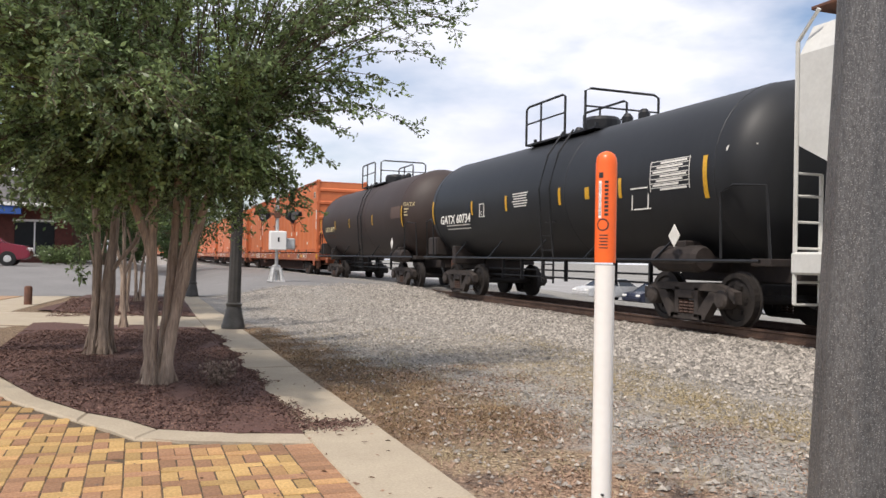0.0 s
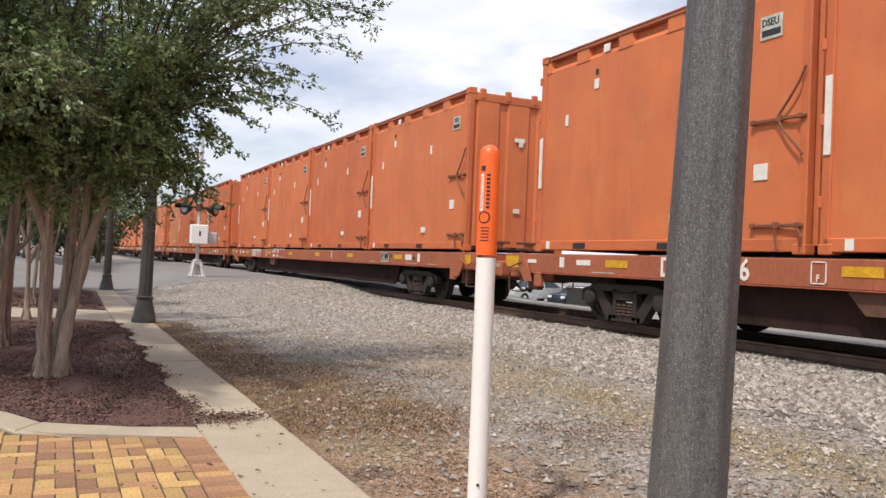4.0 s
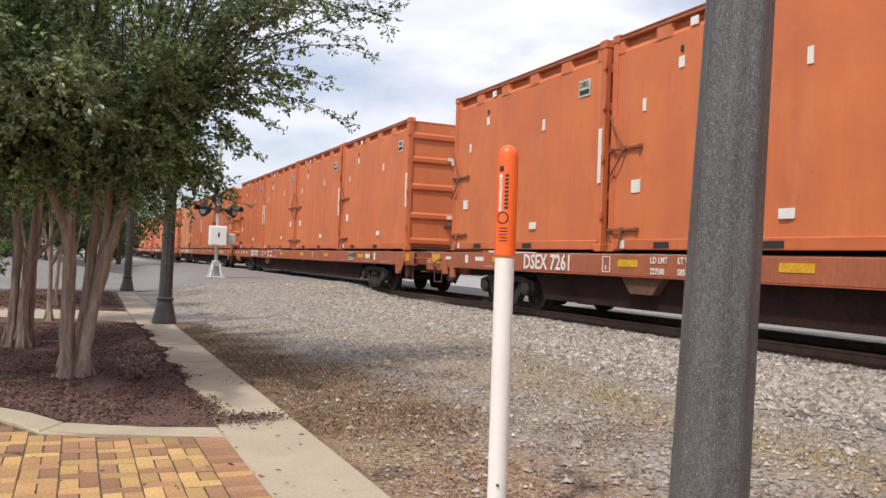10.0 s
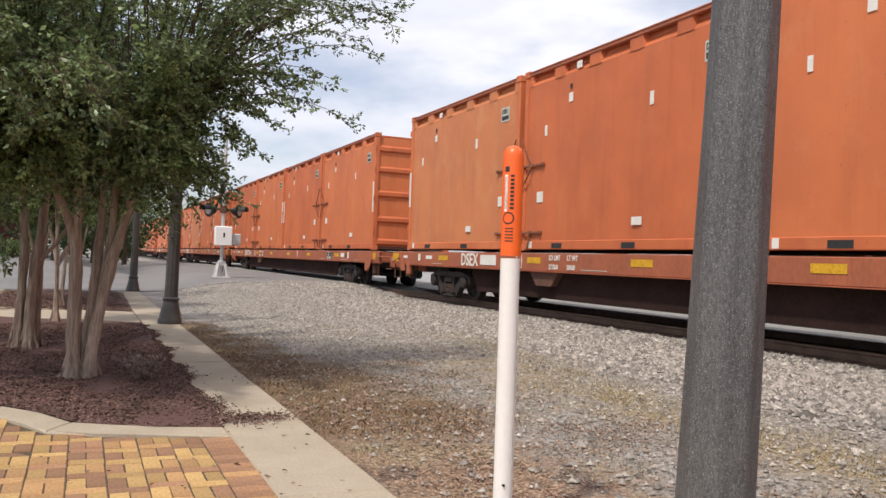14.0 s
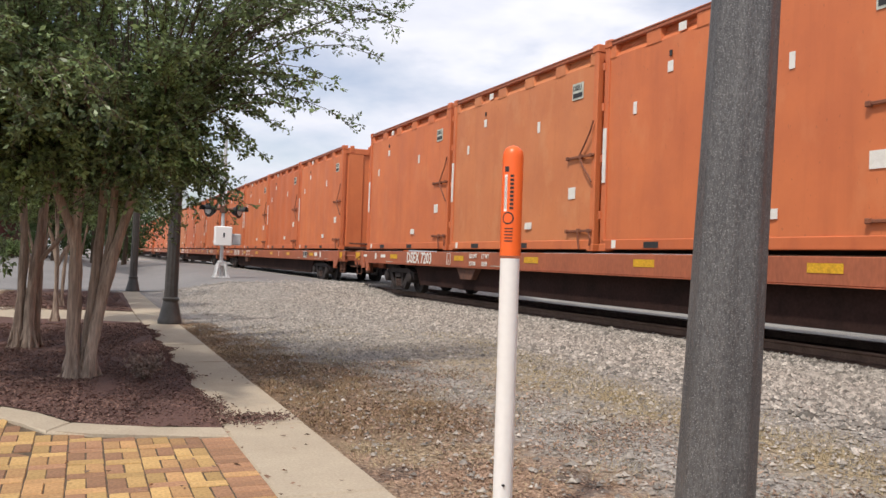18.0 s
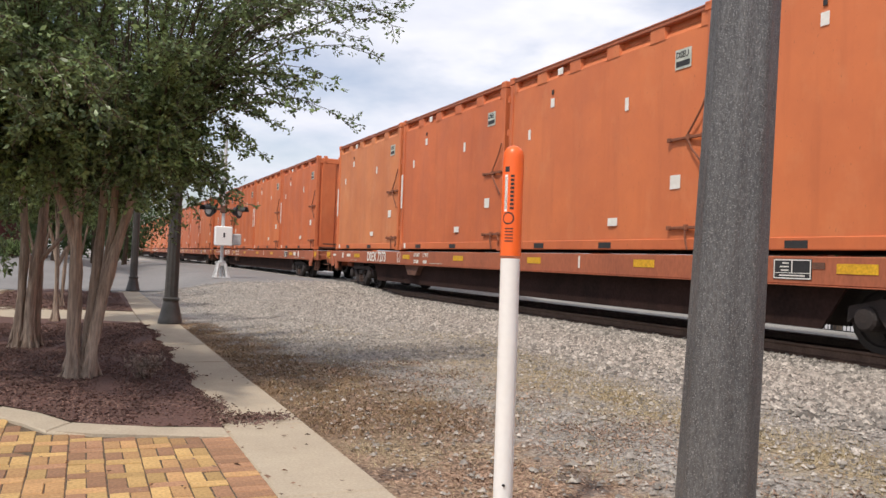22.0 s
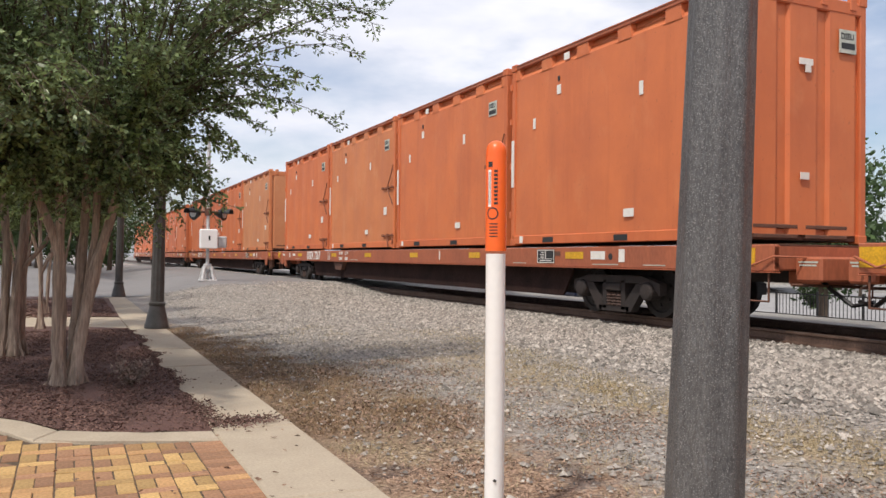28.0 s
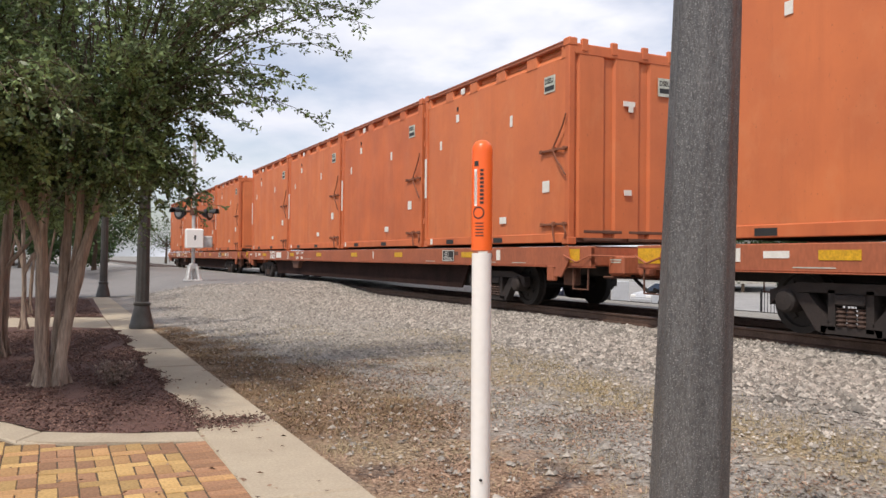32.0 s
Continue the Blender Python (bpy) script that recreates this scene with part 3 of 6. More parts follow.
        for sx in (-1, 1):
            bm = bmesh.new()
            v = [bm.verts.new((sx * xx, s * yy, z)) for xx in (1.318, 1.345) for yy, z in ((h - 1.05, 0.62), (h - 0.80, 0.60), (h - 0.55, 0.92), (h - 0.62, 1.16), (h - 0.78, 1.12))]
            bm.faces.new(v[:5]), bm.faces.new(v[5:][::-1])
            for k in range(5):
                bm.faces.new((v[k], v[(k + 1) % 5], v[5 + (k + 1) % 5], v[5 + k]))
            part("uncoupling_bracket", bm, ORANGE_D, end)
        bm = bmesh.new()
        tube(bm, [(-1.36, s * (h - 0.7), 0.98), (-1.38, s * (h - 0.3), 0.86), (-1.33, s * (h + 0.02), 0.98), (-0.3, s * (h + 0.45), 0.95)], 0.016, 6)
        part("uncoupling_lever", bm, ORANGE_D, end)
        coupler(car, s * (h - 0.05), s)
        # dark brown trucks, with the shadow under the car also put into their colour
        bogie(car, s * 9.75, UNDER)
    return car


def ribbed_panel(bm, axis, at, lo, hi, z0, z1, n, depth, fill, sign):
    """An upright sheet with n raised flats between narrow valleys, along x or y."""
    w = (hi - lo) / n
    line = [(lo, 0.0)]
    for k in range(n):
        a = lo + k * w
        e, sl = w * (1 - fill) / 2, 0.16 if axis == "y" else 0.04
        line += [(a + e - sl, 0.0), (a + e, depth), (a + w - e, depth), (a + w - e + sl, 0.0)]
    line.append((hi, 0.0))
    rows = []
    for z in (z0, z1):
        rows.append([bm.verts.new((at + sign * d, u, z) if axis == "y" else (u, at + sign * d, z)) for u, d in line])
    for k in range(len(line) - 1):
        bm.faces.new((rows[0][k], rows[0][k + 1], rows[1][k + 1], rows[1][k]))


def make_container(style, paint, frame_paint):
    """A tall 20-foot waste container, its writing on the side to the walk. style: 'ribs' or 'panels' for the end that leads."""
    c = thing("container", "tall orange steel waste container on a flatcar", "container", "containers on the flatcars")
    L, W, H = CONT_L / 2, CONT_W / 2, CONT_H
    for sx in (-1, 1):
        bm = bmesh.new()
        ribbed_panel(bm, "y", sx * (W - 0.030), -L + 0.1, L - 0.1, 0.18, H - 0.30, 5, 0.018, 0.45, sx)
        part("side_panel", bm, paint, c, smooth=True)
        # the notched band under the top rail: sloped pockets between short ribs
        bm = bmesh.new()
        pk = (CONT_L - 0.2) / 5
        for k in range(5):
            y0, y1 = -L + 0.1 + k * pk, -L + 0.1 + (k + 1) * pk
            r = 0.17
            xo, xi = sx * (W - 0.018), sx * (W - 0.115)
            line = [(y0, xo), (y0 + r, xo), (y0 + r + 0.03, xi), (y1 - r - 0.03, xi), (y1 - r, xo), (y1, xo)]
            top = [bm.verts.new((x, y, H - 0.08)) for y, x in line]
            mid = [bm.verts.new((x, y, H - 0.17)) for y, x in line]
            low = [bm.verts.new((xo, y, H - 0.305)) for y, x in line]
            for j in range(5):
                bm.faces.new((mid[j], mid[j + 1], top[j + 1], top[j]))
                bm.faces.new((low[j], low[j + 1], mid[j + 1], mid[j]))
        part("notched_band", bm, paint, c)
        bm = bmesh.new()
        box(bm, (min(sx * W, sx * (W - 0.10)), -L + 0.05, 0.032), (max(sx * W, sx * (W - 0.10)), L - 0.05, 0.20), 0.012)
        part("bottom_rail", bm, frame_paint, c)
        bm = bmesh.new()
        box(bm, (min(sx * W, sx * (W - 0.10)), -L + 0.05, H - 0.09), (max(sx * W, sx * (W - 0.10)), L - 0.05, H - 0.02), 0.012)
        box(bm, (min(sx * (W + 0.012), sx * (W - 0.12)), -L + 0.05, H - 0.03), (max(sx * (W + 0.012), sx * (W - 0.12)), L - 0.05, H + 0.0), 0.008)
        part("top_rail", bm, ORANGE_D, c)
        # black plates on the rail stand for the shade inside the fork pockets
        for y in (-0.55, 1.64):
            bm = bmesh.new()
            box(bm, (min(sx * (W + 0.004), sx * (W - 0.02)), y - 0.18, 0.055), (max(sx * (W + 0.004), sx * (W - 0.02)), y + 0.18, 0.155))
            part("fork_pocket", bm, INK, c, "flat black plate for the shade in a fork pocket")
        for sy in (-1, 1):
            bm = bmesh.new()
            box(bm, (min(sx * W, sx * (W - 0.13)), min(sy * L, sy * (L - 0.13)), 0.10), (max(sx * W, sx * (W - 0.13)), max(sy * L, sy * (L - 0.13)), H - 0.1), 0.015)
            part("corner_post", bm, frame_paint, c)
            for z in (0.0, H - 0.10):
                bm = bmesh.new()
                box(bm, (min(sx * (W + 0.012), sx * (W - 0.17)), min(sy * (L + 0.01), sy * (L - 0.18)), z - (0 if z == 0 else 0.01)), (max(sx * (W + 0.012), sx * (W - 0.17)), max(sy * (L + 0.01), sy * (L - 0.18)), z + 0.13), 0.012)
                part("corner_casting", bm, frame_paint, c)
    # ends: the one that leads (towards -y) and the one behind
    for sy, kind in ((-1, style), (1, "ribs" if style == "panels" else "panels")):
        bm = bmesh.new()
        y = sy * (L - 0.06)
        if kind == "panels":
            ribbed_panel(bm, "x", y, -W + 0.1, W - 0.1, 0.12, H - 0.1, 3, 0.05, 0.66, sy)
            part("end_panel", bm, paint, c)
            bm = bmesh.new()
            box(bm, (-W + 0.1, min(y, y + sy * 0.06), H - 0.26), (W - 0.1, max(y, y + sy * 0.06), H - 0.06), 0.02)
            for x in (-0.95, -0.3, 0.4, 1.0):
                box(bm, (x - 0.07, min(y, y + sy * 0.075), H - 0.20), (x + 0.07, max(y, y + sy * 0.075), H + 0.03), 0.015)
            part("top_beam", bm, frame_paint, c)
            bm = bmesh.new()
            for x in (-0.95, 0.05):
                box(bm, (x, min(y, y + sy * 0.055), 0.06), (x + 0.85, max(y, y + sy * 0.055), 0.12), 0.01)
                box(bm, (x, min(y, y + sy * 0.055), 0.20), (x + 0.85, max(y, y + sy * 0.055), 0.26), 0.01)
            part("bottom_beam", bm, RUST, c)
        else:
            box(bm, (-W + 0.1, min(y, y - sy * 0.03), 0.1), (W - 0.1, max(y, y - sy * 0.03), H - 0.1))
            part("end_panel", bm, paint, c)
            for k, z in enumerate((0.25, 0.95, 1.75, 2.5, 3.15)):
                bm = bmesh.new()
                a = [(y, z - 0.11), (y + sy * 0.055, z - 0.05), (y + sy * 0.055, z + 0.05), (y, z + 0.11)]
                p = [bm.verts.new((-W + 0.1, *q)) for q in a]
                q = [bm.verts.new((W - 0.1, *r)) for r in a]
                bm.faces.new(p), bm.faces.new(q[::-1])
                for i in range(4):
                    bm.faces.new((p[i], p[(i + 1) % 4], q[(i + 1) % 4], q[i]))
                part("end_rib", bm, frame_paint, c)
            bm = bmesh.new()
            tube(bm, [(0.0, y + sy * 0.06, 0.75), (1.05, y + sy * 0.06, 1.05)], 0.025, 6)
            box(bm, (-0.12, min(y, y + sy * 0.08), 0.68), (0.12, max(y, y + sy * 0.08), 0.78), 0.01)
            part("latch_bar", bm, RUST, c)
    bm = bmesh.new()
    box(bm, (-W + 0.11, -L + 0.1, H - 0.08), (W - 0.11, L - 0.1, H - 0.04))
    part("roof", bm, frame_paint, c)
    bm = bmesh.new()
    box(bm, (-W + 0.1, -L + 0.05, 0.04), (W - 0.1, L - 0.05, 0.12))
    part("floor_pan", bm, RUST, c)
    # latches at the door end, hinges and a white strip at the other
    x = -W - 0.015
    s = -1 if style == "panels" else 1

    def at_end(v):
        return s * (L - v)

    for z, w in ((0.36, 0.80), (1.70, 0.84)):
        bm = bmesh.new()
        box(bm, (x - 0.025, min(at_end(w), at_end(0.02)), z - 0.022), (x + 0.01, max(at_end(w), at_end(0.02)), z + 0.022), 0.008)
        part("latch_bar", bm, LATCH, c)
        for v, hh in ((w, 0.034), (0.42, 0.045), (0.10, 0.034)):
            bm = bmesh.new()
            box(bm, (x - 0.045, at_end(v) - 0.035, z - hh), (x + 0.02, at_end(v) + 0.035, z + hh), 0.01)
            part("latch_bracket", bm, LATCH, c)
    for line in ([(2.30, 0.03), (2.12, 0.12), (1.92, 0.27), (1.72, 0.44)], [(1.68, 0.42), (1.52, 0.32), (1.34, 0.14), (1.22, 0.04)], [(0.40, 0.42), (0.20, 0.41), (0.03, 0.36)], [(0.36, 0.10), (0.22, 0.02), (0.10, 0.05)]):
        bm = bmesh.new()
        tube(bm, [(x - 0.03, at_end(v), z) for z, v in line], 0.016, 6)
        part("latch_rod", bm, LATCH, c)
    bm = bmesh.new()
    box(bm, (x - 0.004, -at_end(0.08) - 0.045, 1.18), (x + 0.012, -at_end(0.08) + 0.045, 2.12))
    part("white_strip", bm, WHITE, c, "long white vertical strip")
    for z in (0.62, 1.6, 2.5, 3.2):
        bm = bmesh.new()
        box(bm, (x - 0.012, -at_end(0.0) - 0.03, z - 0.07), (x + 0.03, -at_end(0.0) + 0.03, z + 0.07), 0.01)
        part("hinge", bm, frame_paint, c)
    # placards
    for y, z, w, h in ((-L + 0.62, 2.92, 0.42, 0.36), (1.05, 3.42, 0.20, 0.15), (-1.05, 2.45, 0.11, 0.26), (2.15, 2.35, 0.10, 0.24), (-0.75, 0.50, 0.31, 0.16), (2.62, 0.12, 0.14, 0.16), (at_end(0.72), 1.06, 0.27, 0.25), (1.30, 2.86, 0.15, 0.20)):
        bm = bmesh.new()
        box(bm, (x + 0.0125, y - w * 0.42, z - h * 0.42), (x + 0.022, y + w * 0.42, z + h * 0.42))
        part("placard", bm, PLATE if w == 0.42 else WHITE, c, "faded grey number plate" if w == 0.42 else "small white placard")
        if w == 0.42:
            writing("DSEU", 0.135, INK, c, (x + 0.0105, y + 0.155, z + 0.02))
            bm = bmesh.new()
            box(bm, (x + 0.009, y - 0.15, z - 0.115), (x + 0.012, y + 0.15, z - 0.03))
            part("number_bar", bm, INK, c)
    # small black mark above the white square, built as a raised block
    bm = bmesh.new()
    box(bm, (x + 0.006, 1.27, 3.02), (x + 0.022, 1.33, 3.11), 0.004)
    part("vent_plug", bm, INK, c)
    bm = bmesh.new()
    yf = -L - 0.0
    for xx, z, w, h in ((0.86, 2.95, 0.34, 0.34), (0.02, 2.57, 0.26, 0.09), (0.06, 2.48, 0.10, 0.12), (0.0, 0.95, 0.16, 0.10)):
        bm2 = bmesh.new()
        box(bm2, (xx - w / 2, yf - 0.028, z - h / 2), (xx + w / 2, yf - 0.010, z + h / 2))
        part("placard", bm2, PLATE if w == 0.34 else WHITE, c, "faded grey number plate" if w == 0.34 else "small white placard")
    writing("DSEU", 0.13, INK, c, (0.71, yf - 0.029, 2.98), FACE_SOUTH)
    box(bm, (0.72, yf - 0.031, 2.84), (1.0, yf - 0.0285, 2.93))
    part("number_bar", bm, INK, c)
    return c


def make_tank(paint, mark, ink, patch, R=1.46, zc=2.42, hl=6.95):
    """A tank car 13.9 m long in the shell; its far end is towards +y."""
    car = thing("tank_car", "black railway tank car with yellow stripes" if paint is TANKBLACK else "weathered brown-black railway tank car with yellow stripes", "tank car", "tank cars of the train")
    bm = bmesh.new()
    prof = [(0.02, -hl), (0.5, -hl + 0.05), (0.95, -hl + 0.20), (1.28, -hl + 0.42), (1.44, -hl + 0.66), (R, -hl + 0.95)]
    prof = prof + [(R, y) for y in (-4, -2, 0, 2, 4)] + [(r, -h) for r, h in prof[::-1]]
    lathe(bm, prof, 48, "y", (0, 0, zc))
    shell = part("shell", bm, paint, car, smooth=True)
    for y in (-hl + 0.95, -1.55, hl - 0.95):
        bm = bmesh.new()
        lathe(bm, ((R, y - 0.02), (R + 0.006, y - 0.012), (R + 0.006, y + 0.012), (R, y + 0.02)), 48, "y", (0, 0, zc))
        part("weld_seam", bm, paint, shell)
    # stub sills, side walk and end platforms
    for s in (-1, 1):
        bm = bmesh.new()
        box(bm, (-0.33, min(s * 7.2, s * 3.9), 0.68), (0.33, max(s * 7.2, s * 3.9), 1.05), 0.03)
        box(bm, (-1.35, min(s * 7.25, s * 6.85), 0.95), (1.35, max(s * 7.25, s * 6.85), 1.06), 0.01)
        for sx in (-1, 1):
            box(bm, (min(sx * 0.3, sx * 1.25), s * 5.1 - 0.12, 0.85), (max(sx * 0.3, sx * 1.25), s * 5.1 + 0.12, 1.35), 0.02)
        part("stub_sill", bm, UNDER, car)
    for sx in (-1, 1):
        bm = bmesh.new()
        tube(bm, [(sx * 1.42, -7.1, 1.02), (sx * 1.42, 7.1, 1.02)], 0.03, 6)
        for y in (-4.6, -2.3, 0, 2.3, 4.6):
            tube(bm, [(sx * 1.42, y, 1.02), (sx * 1.24, y - 0.42, 1.44)], 0.022, 5)
        part("side_rail", bm, BLACKMETAL, car)
        for s in (-1, 1):
            bm = bmesh.new()
            tube(bm, [(sx * 1.42, s * 6.3, 1.05), (sx * 1.45, s * 6.3, 2.05), (sx * 1.42, s * 6.55, 2.15), (sx * 1.35, s * 7.15, 2.10), (sx * 1.3, s * 7.18, 1.05)], 0.022, 6)
            part("end_handrail", bm, BLACKMETAL, car)
    # pipes and rods under the tank
    for z in (0.60, 0.76):
        bm = bmesh.new()
        tube(bm, [(-0.62, -4.0, z), (-0.62, 4.0, z)], 0.022, 6)
        part("brake_rod", bm, BLACKMETAL, car)
    for y in (-3.4, -2.2, -0.2, 0.9, 2.0, 3.1):
        bm = bmesh.new()
        box(bm, (-0.66, y - 0.03, 0.52), (-0.58, y + 0.03, 1.02), 0.008)
        part("rod_hanger", bm, BLACKMETAL, car)
    if patch is WHITE:
        # framed panels beside the number and near the end
        edges = []
        for ya, yb, za, zb in ((2.55, 2.85, zc - 0.36, zc - 0.02), (-4.45, -3.95, zc - 0.52, zc - 0.14)):
            edges += [(ya, yb, za, za + 0.022), (ya, yb, zb - 0.022, zb), (ya, ya + 0.022, za, zb), (yb - 0.022, yb, za, zb)]
        for y0, y1, z0, z1 in edges:
            bm = bmesh.new()
            deep = R - math.sqrt(R * R - ((z0 + z1) / 2 - zc) ** 2)
            box(bm, (-R - 0.013 + deep, y0, z0), (-R - 0.002 + deep, y1, z1))
            part("panel_border", bm, WHITE, shell)
        writing("C", 0.14, WHITE, shell, (-R - 0.004, 2.75, zc - 0.31))
    bm = bmesh.new()
    box(bm, (-1.32, 6.35, 1.08), (-0.72, 7.05, 1.62), 0.04)
    part("tool_box", bm, UNDER, car)
    bm = bmesh.new()
    lathe(bm, ((0.18, -5.6), (0.22, -5.5), (0.22, -4.5), (0.18, -4.4)), 16, "y", (-1.15, 0, 1.05))
    part("brake_reservoir", bm, UNDER, car)
    # top platform, dome and rails
    bm = bmesh.new()
    for sx in (-1, 1):
        box(bm, (min(sx * 0.35, sx * 0.80), -1.6, zc + R - 0.12), (max(sx * 0.35, sx * 0.80), 1.6, zc + R - 0.08))
        for y in (-1.4, 0, 1.4):
            box(bm, (min(sx * 0.6, sx * 0.66), y - 0.03, zc + 1.28), (max(sx * 0.6, sx * 0.66), y + 0.03, zc + R + 0.04))
    part("walkway", bm, BLACKMETAL, car)
    bm = bmesh.new()
    lathe(bm, ((0.42, zc + R - 0.1), (0.42, zc + R + 0.22), (0.36, zc + R + 0.30), (0.1, zc + R + 0.34)), 20, "z", (0, -0.6, 0))
    part("manway", bm, BLACKMETAL, car)
    for y in (0.4, -1.6, -2.2):
        bm = bmesh.new()
        lathe(bm, ((0.12, zc + R - 0.05), (0.12, zc + R + 0.16), (0.06, zc + R + 0.24)), 10, "z", (0, y, 0))
        part("valve", bm, BLACKMETAL, car)
    top = zc + R - 0.10
    for sx in (-1, 1):
        for y0, y1, h in ((-0.35, 1.55, 0.92),):
            bm = bmesh.new()
            x = sx * 0.80
            tube(bm, [(x, y1, top), (x, y1, top + h * 0.94), (x, y1 - 0.12, top + h), (x, y0 + 0.12, top + h), (x, y0, top + h * 0.94), (x, y0, top)], 0.028, 6)
            tube(bm, [(x, y1, top + h * 0.55), (x, y0, top + h * 0.55)], 0.02, 6) if y0 > -1 else None
            tube(bm, [(x, (y0 + y1) / 2 + 0.2, top), (x, (y0 + y1) / 2 + 0.2, top + h)], 0.025, 6) if y0 > -1 else None
            part("guard_rail", bm, BLACKMETAL, car)
    for y in (-1.25,):
        bm = bmesh.new()
        tube(bm, [(-0.82, y, top), (-0.82, y, top + 0.82), (-0.70, y, top + 0.88), (0.90, y, top + 0.88), (1.02, y, top + 0.82), (1.02, y, top - 0.15)], 0.028, 6)
        tube(bm, [(-0.82, y, top + 0.5), (1.02, y, top + 0.5)], 0.02, 6)
        part("guard_rail", bm, BLACKMETAL, car)
    bm = bmesh.new()
    for y in (-0.62, -1.08):
        tube(bm, [(-1.0, y, top), (-1.35, y, zc + 0.85), (-1.56, y, zc + 0.1), (-1.5, y, zc - 0.7), (-1.42, y, 1.0), (-1.42, y, 0.5)], 0.022, 6)
    for k in range(5):
        z = 0.6 + k * 0.3
        xx = -1.45 if z < 1.6 else -math.sqrt(max(0.05, (R + 0.06) ** 2 - (z - zc) ** 2))
        tube(bm, [(xx, -1.08, z), (xx, -0.62, z)], 0.016, 5)
    part("ladder", bm, BLACKMETAL, car)
    # stripes and writing on the shell, each a thin curved patch

    def patch_on(y, w, a0, a1, material, name, label=""):
        b = bmesh.new()
        n = 6
        prev = None
        for k in range(n + 1):
            a = radians(a0 + (a1 - a0) * k / n)
            xx, zz = -(R + 0.006) * math.cos(a), zc + (R + 0.006) * math.sin(a)
            now = (b.verts.new((xx, y - w / 2, zz)), b.verts.new((xx, y + w / 2, zz)))
            if prev:
                b.faces.new((prev[0], prev[1], now[1], now[0]))
            prev = now
        part(name, b, material, shell, label)

    for y in ((6.3, 3.35, 1.25, -1.35, -3.6, -5.95) if patch is WHITE else (6.3, 3.35, 0.85, -2.6, -6.15)):
        long = 13 if abs(y) > 4.5 else 7
        patch_on(y, 0.10, -long - 4, long - 4, YELLOW, "stripe", "yellow reflective stripe")
    if patch is WHITE:
        patch_on(-2.45, 0.16, -9, 0, YELLOW, "stripe", "yellow reflective stripe")
        for y in (-5.57, -4.53):
            patch_on(y, 0.02, -9.5, 10.8, patch, "panel_border")
    for k in range(7 if patch is WHITE else 1):
        if patch is WHITE:
            patch_on(-5.05, 1.0, 10 - k * 2.9, 10.5 - k * 2.9, patch, "stencil")
            patch_on(-5.05 + (k % 3 - 1) * 0.1, 0.7, 8.2 - k * 2.9, 9.6 - k * 2.9, patch, "stencil")
        else:
            patch_on(-5.5, 1.1, -6, 9, patch, "data_patch", "faded block of small stencilled lines")
    for k in range(6 if patch is WHITE else 0):
        patch_on(0.5, 0.8 - 0.08 * (k % 3), 3 - k * 2.3, 4 - k * 2.3, WHITE, "stencil")
    writing(mark, 0.33 if patch is WHITE else 0.30, ink, shell, (-R - 0.012, 5.6 if patch is WHITE else 5.2, zc - (0.46 if patch is WHITE else 0.38)), wide=1.22 if patch is WHITE else 1.1)
    # the mark again on the head, with three short lines under it
    turn = Matrix.Translation((-R + 0.03, -hl + 0.72, zc + 0.22)) @ Matrix.Rotation(radians(38), 4, "Z")
    head = writing("GATX", 0.17, ink, shell, (0, 0, 0))
    head.matrix_basis = turn @ FACE_WEST
    for k in range(3):
        bm = bmesh.new()
        box(bm, (-0.002, -0.40, -0.12 - k * 0.1), (0.002, -0.04, -0.075 - k * 0.1))
        part("stencil", bm, ink, shell, at=turn)
    for k in range(2):
        patch_on(4.5, 1.7, -21 - k * 4, -19.7 - k * 4, WHITE if ink is WHITE else RUST, "stencil")
    bm = bmesh.new()
    s = 0.15
    v = [bm.verts.new((-R - 0.03, -5.25 + dy, zc - 1.0 + dz)) for dy, dz in ((s, 0), (0, s * 1.25), (-s, 0), (0, -s * 1.25))]
    w = [bm.verts.new((-R - 0.02, q.co.y, q.co.z)) for q in v]
    bm.faces.new(v), bm.faces.new(w[::-1])
    for k in range(4):
        bm.faces.new((v[k], v[(k + 1) % 4], w[(k + 1) % 4], w[k]))
    part("hazard_placard", bm, WHITE, shell, "white diamond placard")
    for s in (-1, 1):
        coupler(car, s * 7.2, s)
        bogie(car, s * 5.1, TRUCK)
    return car


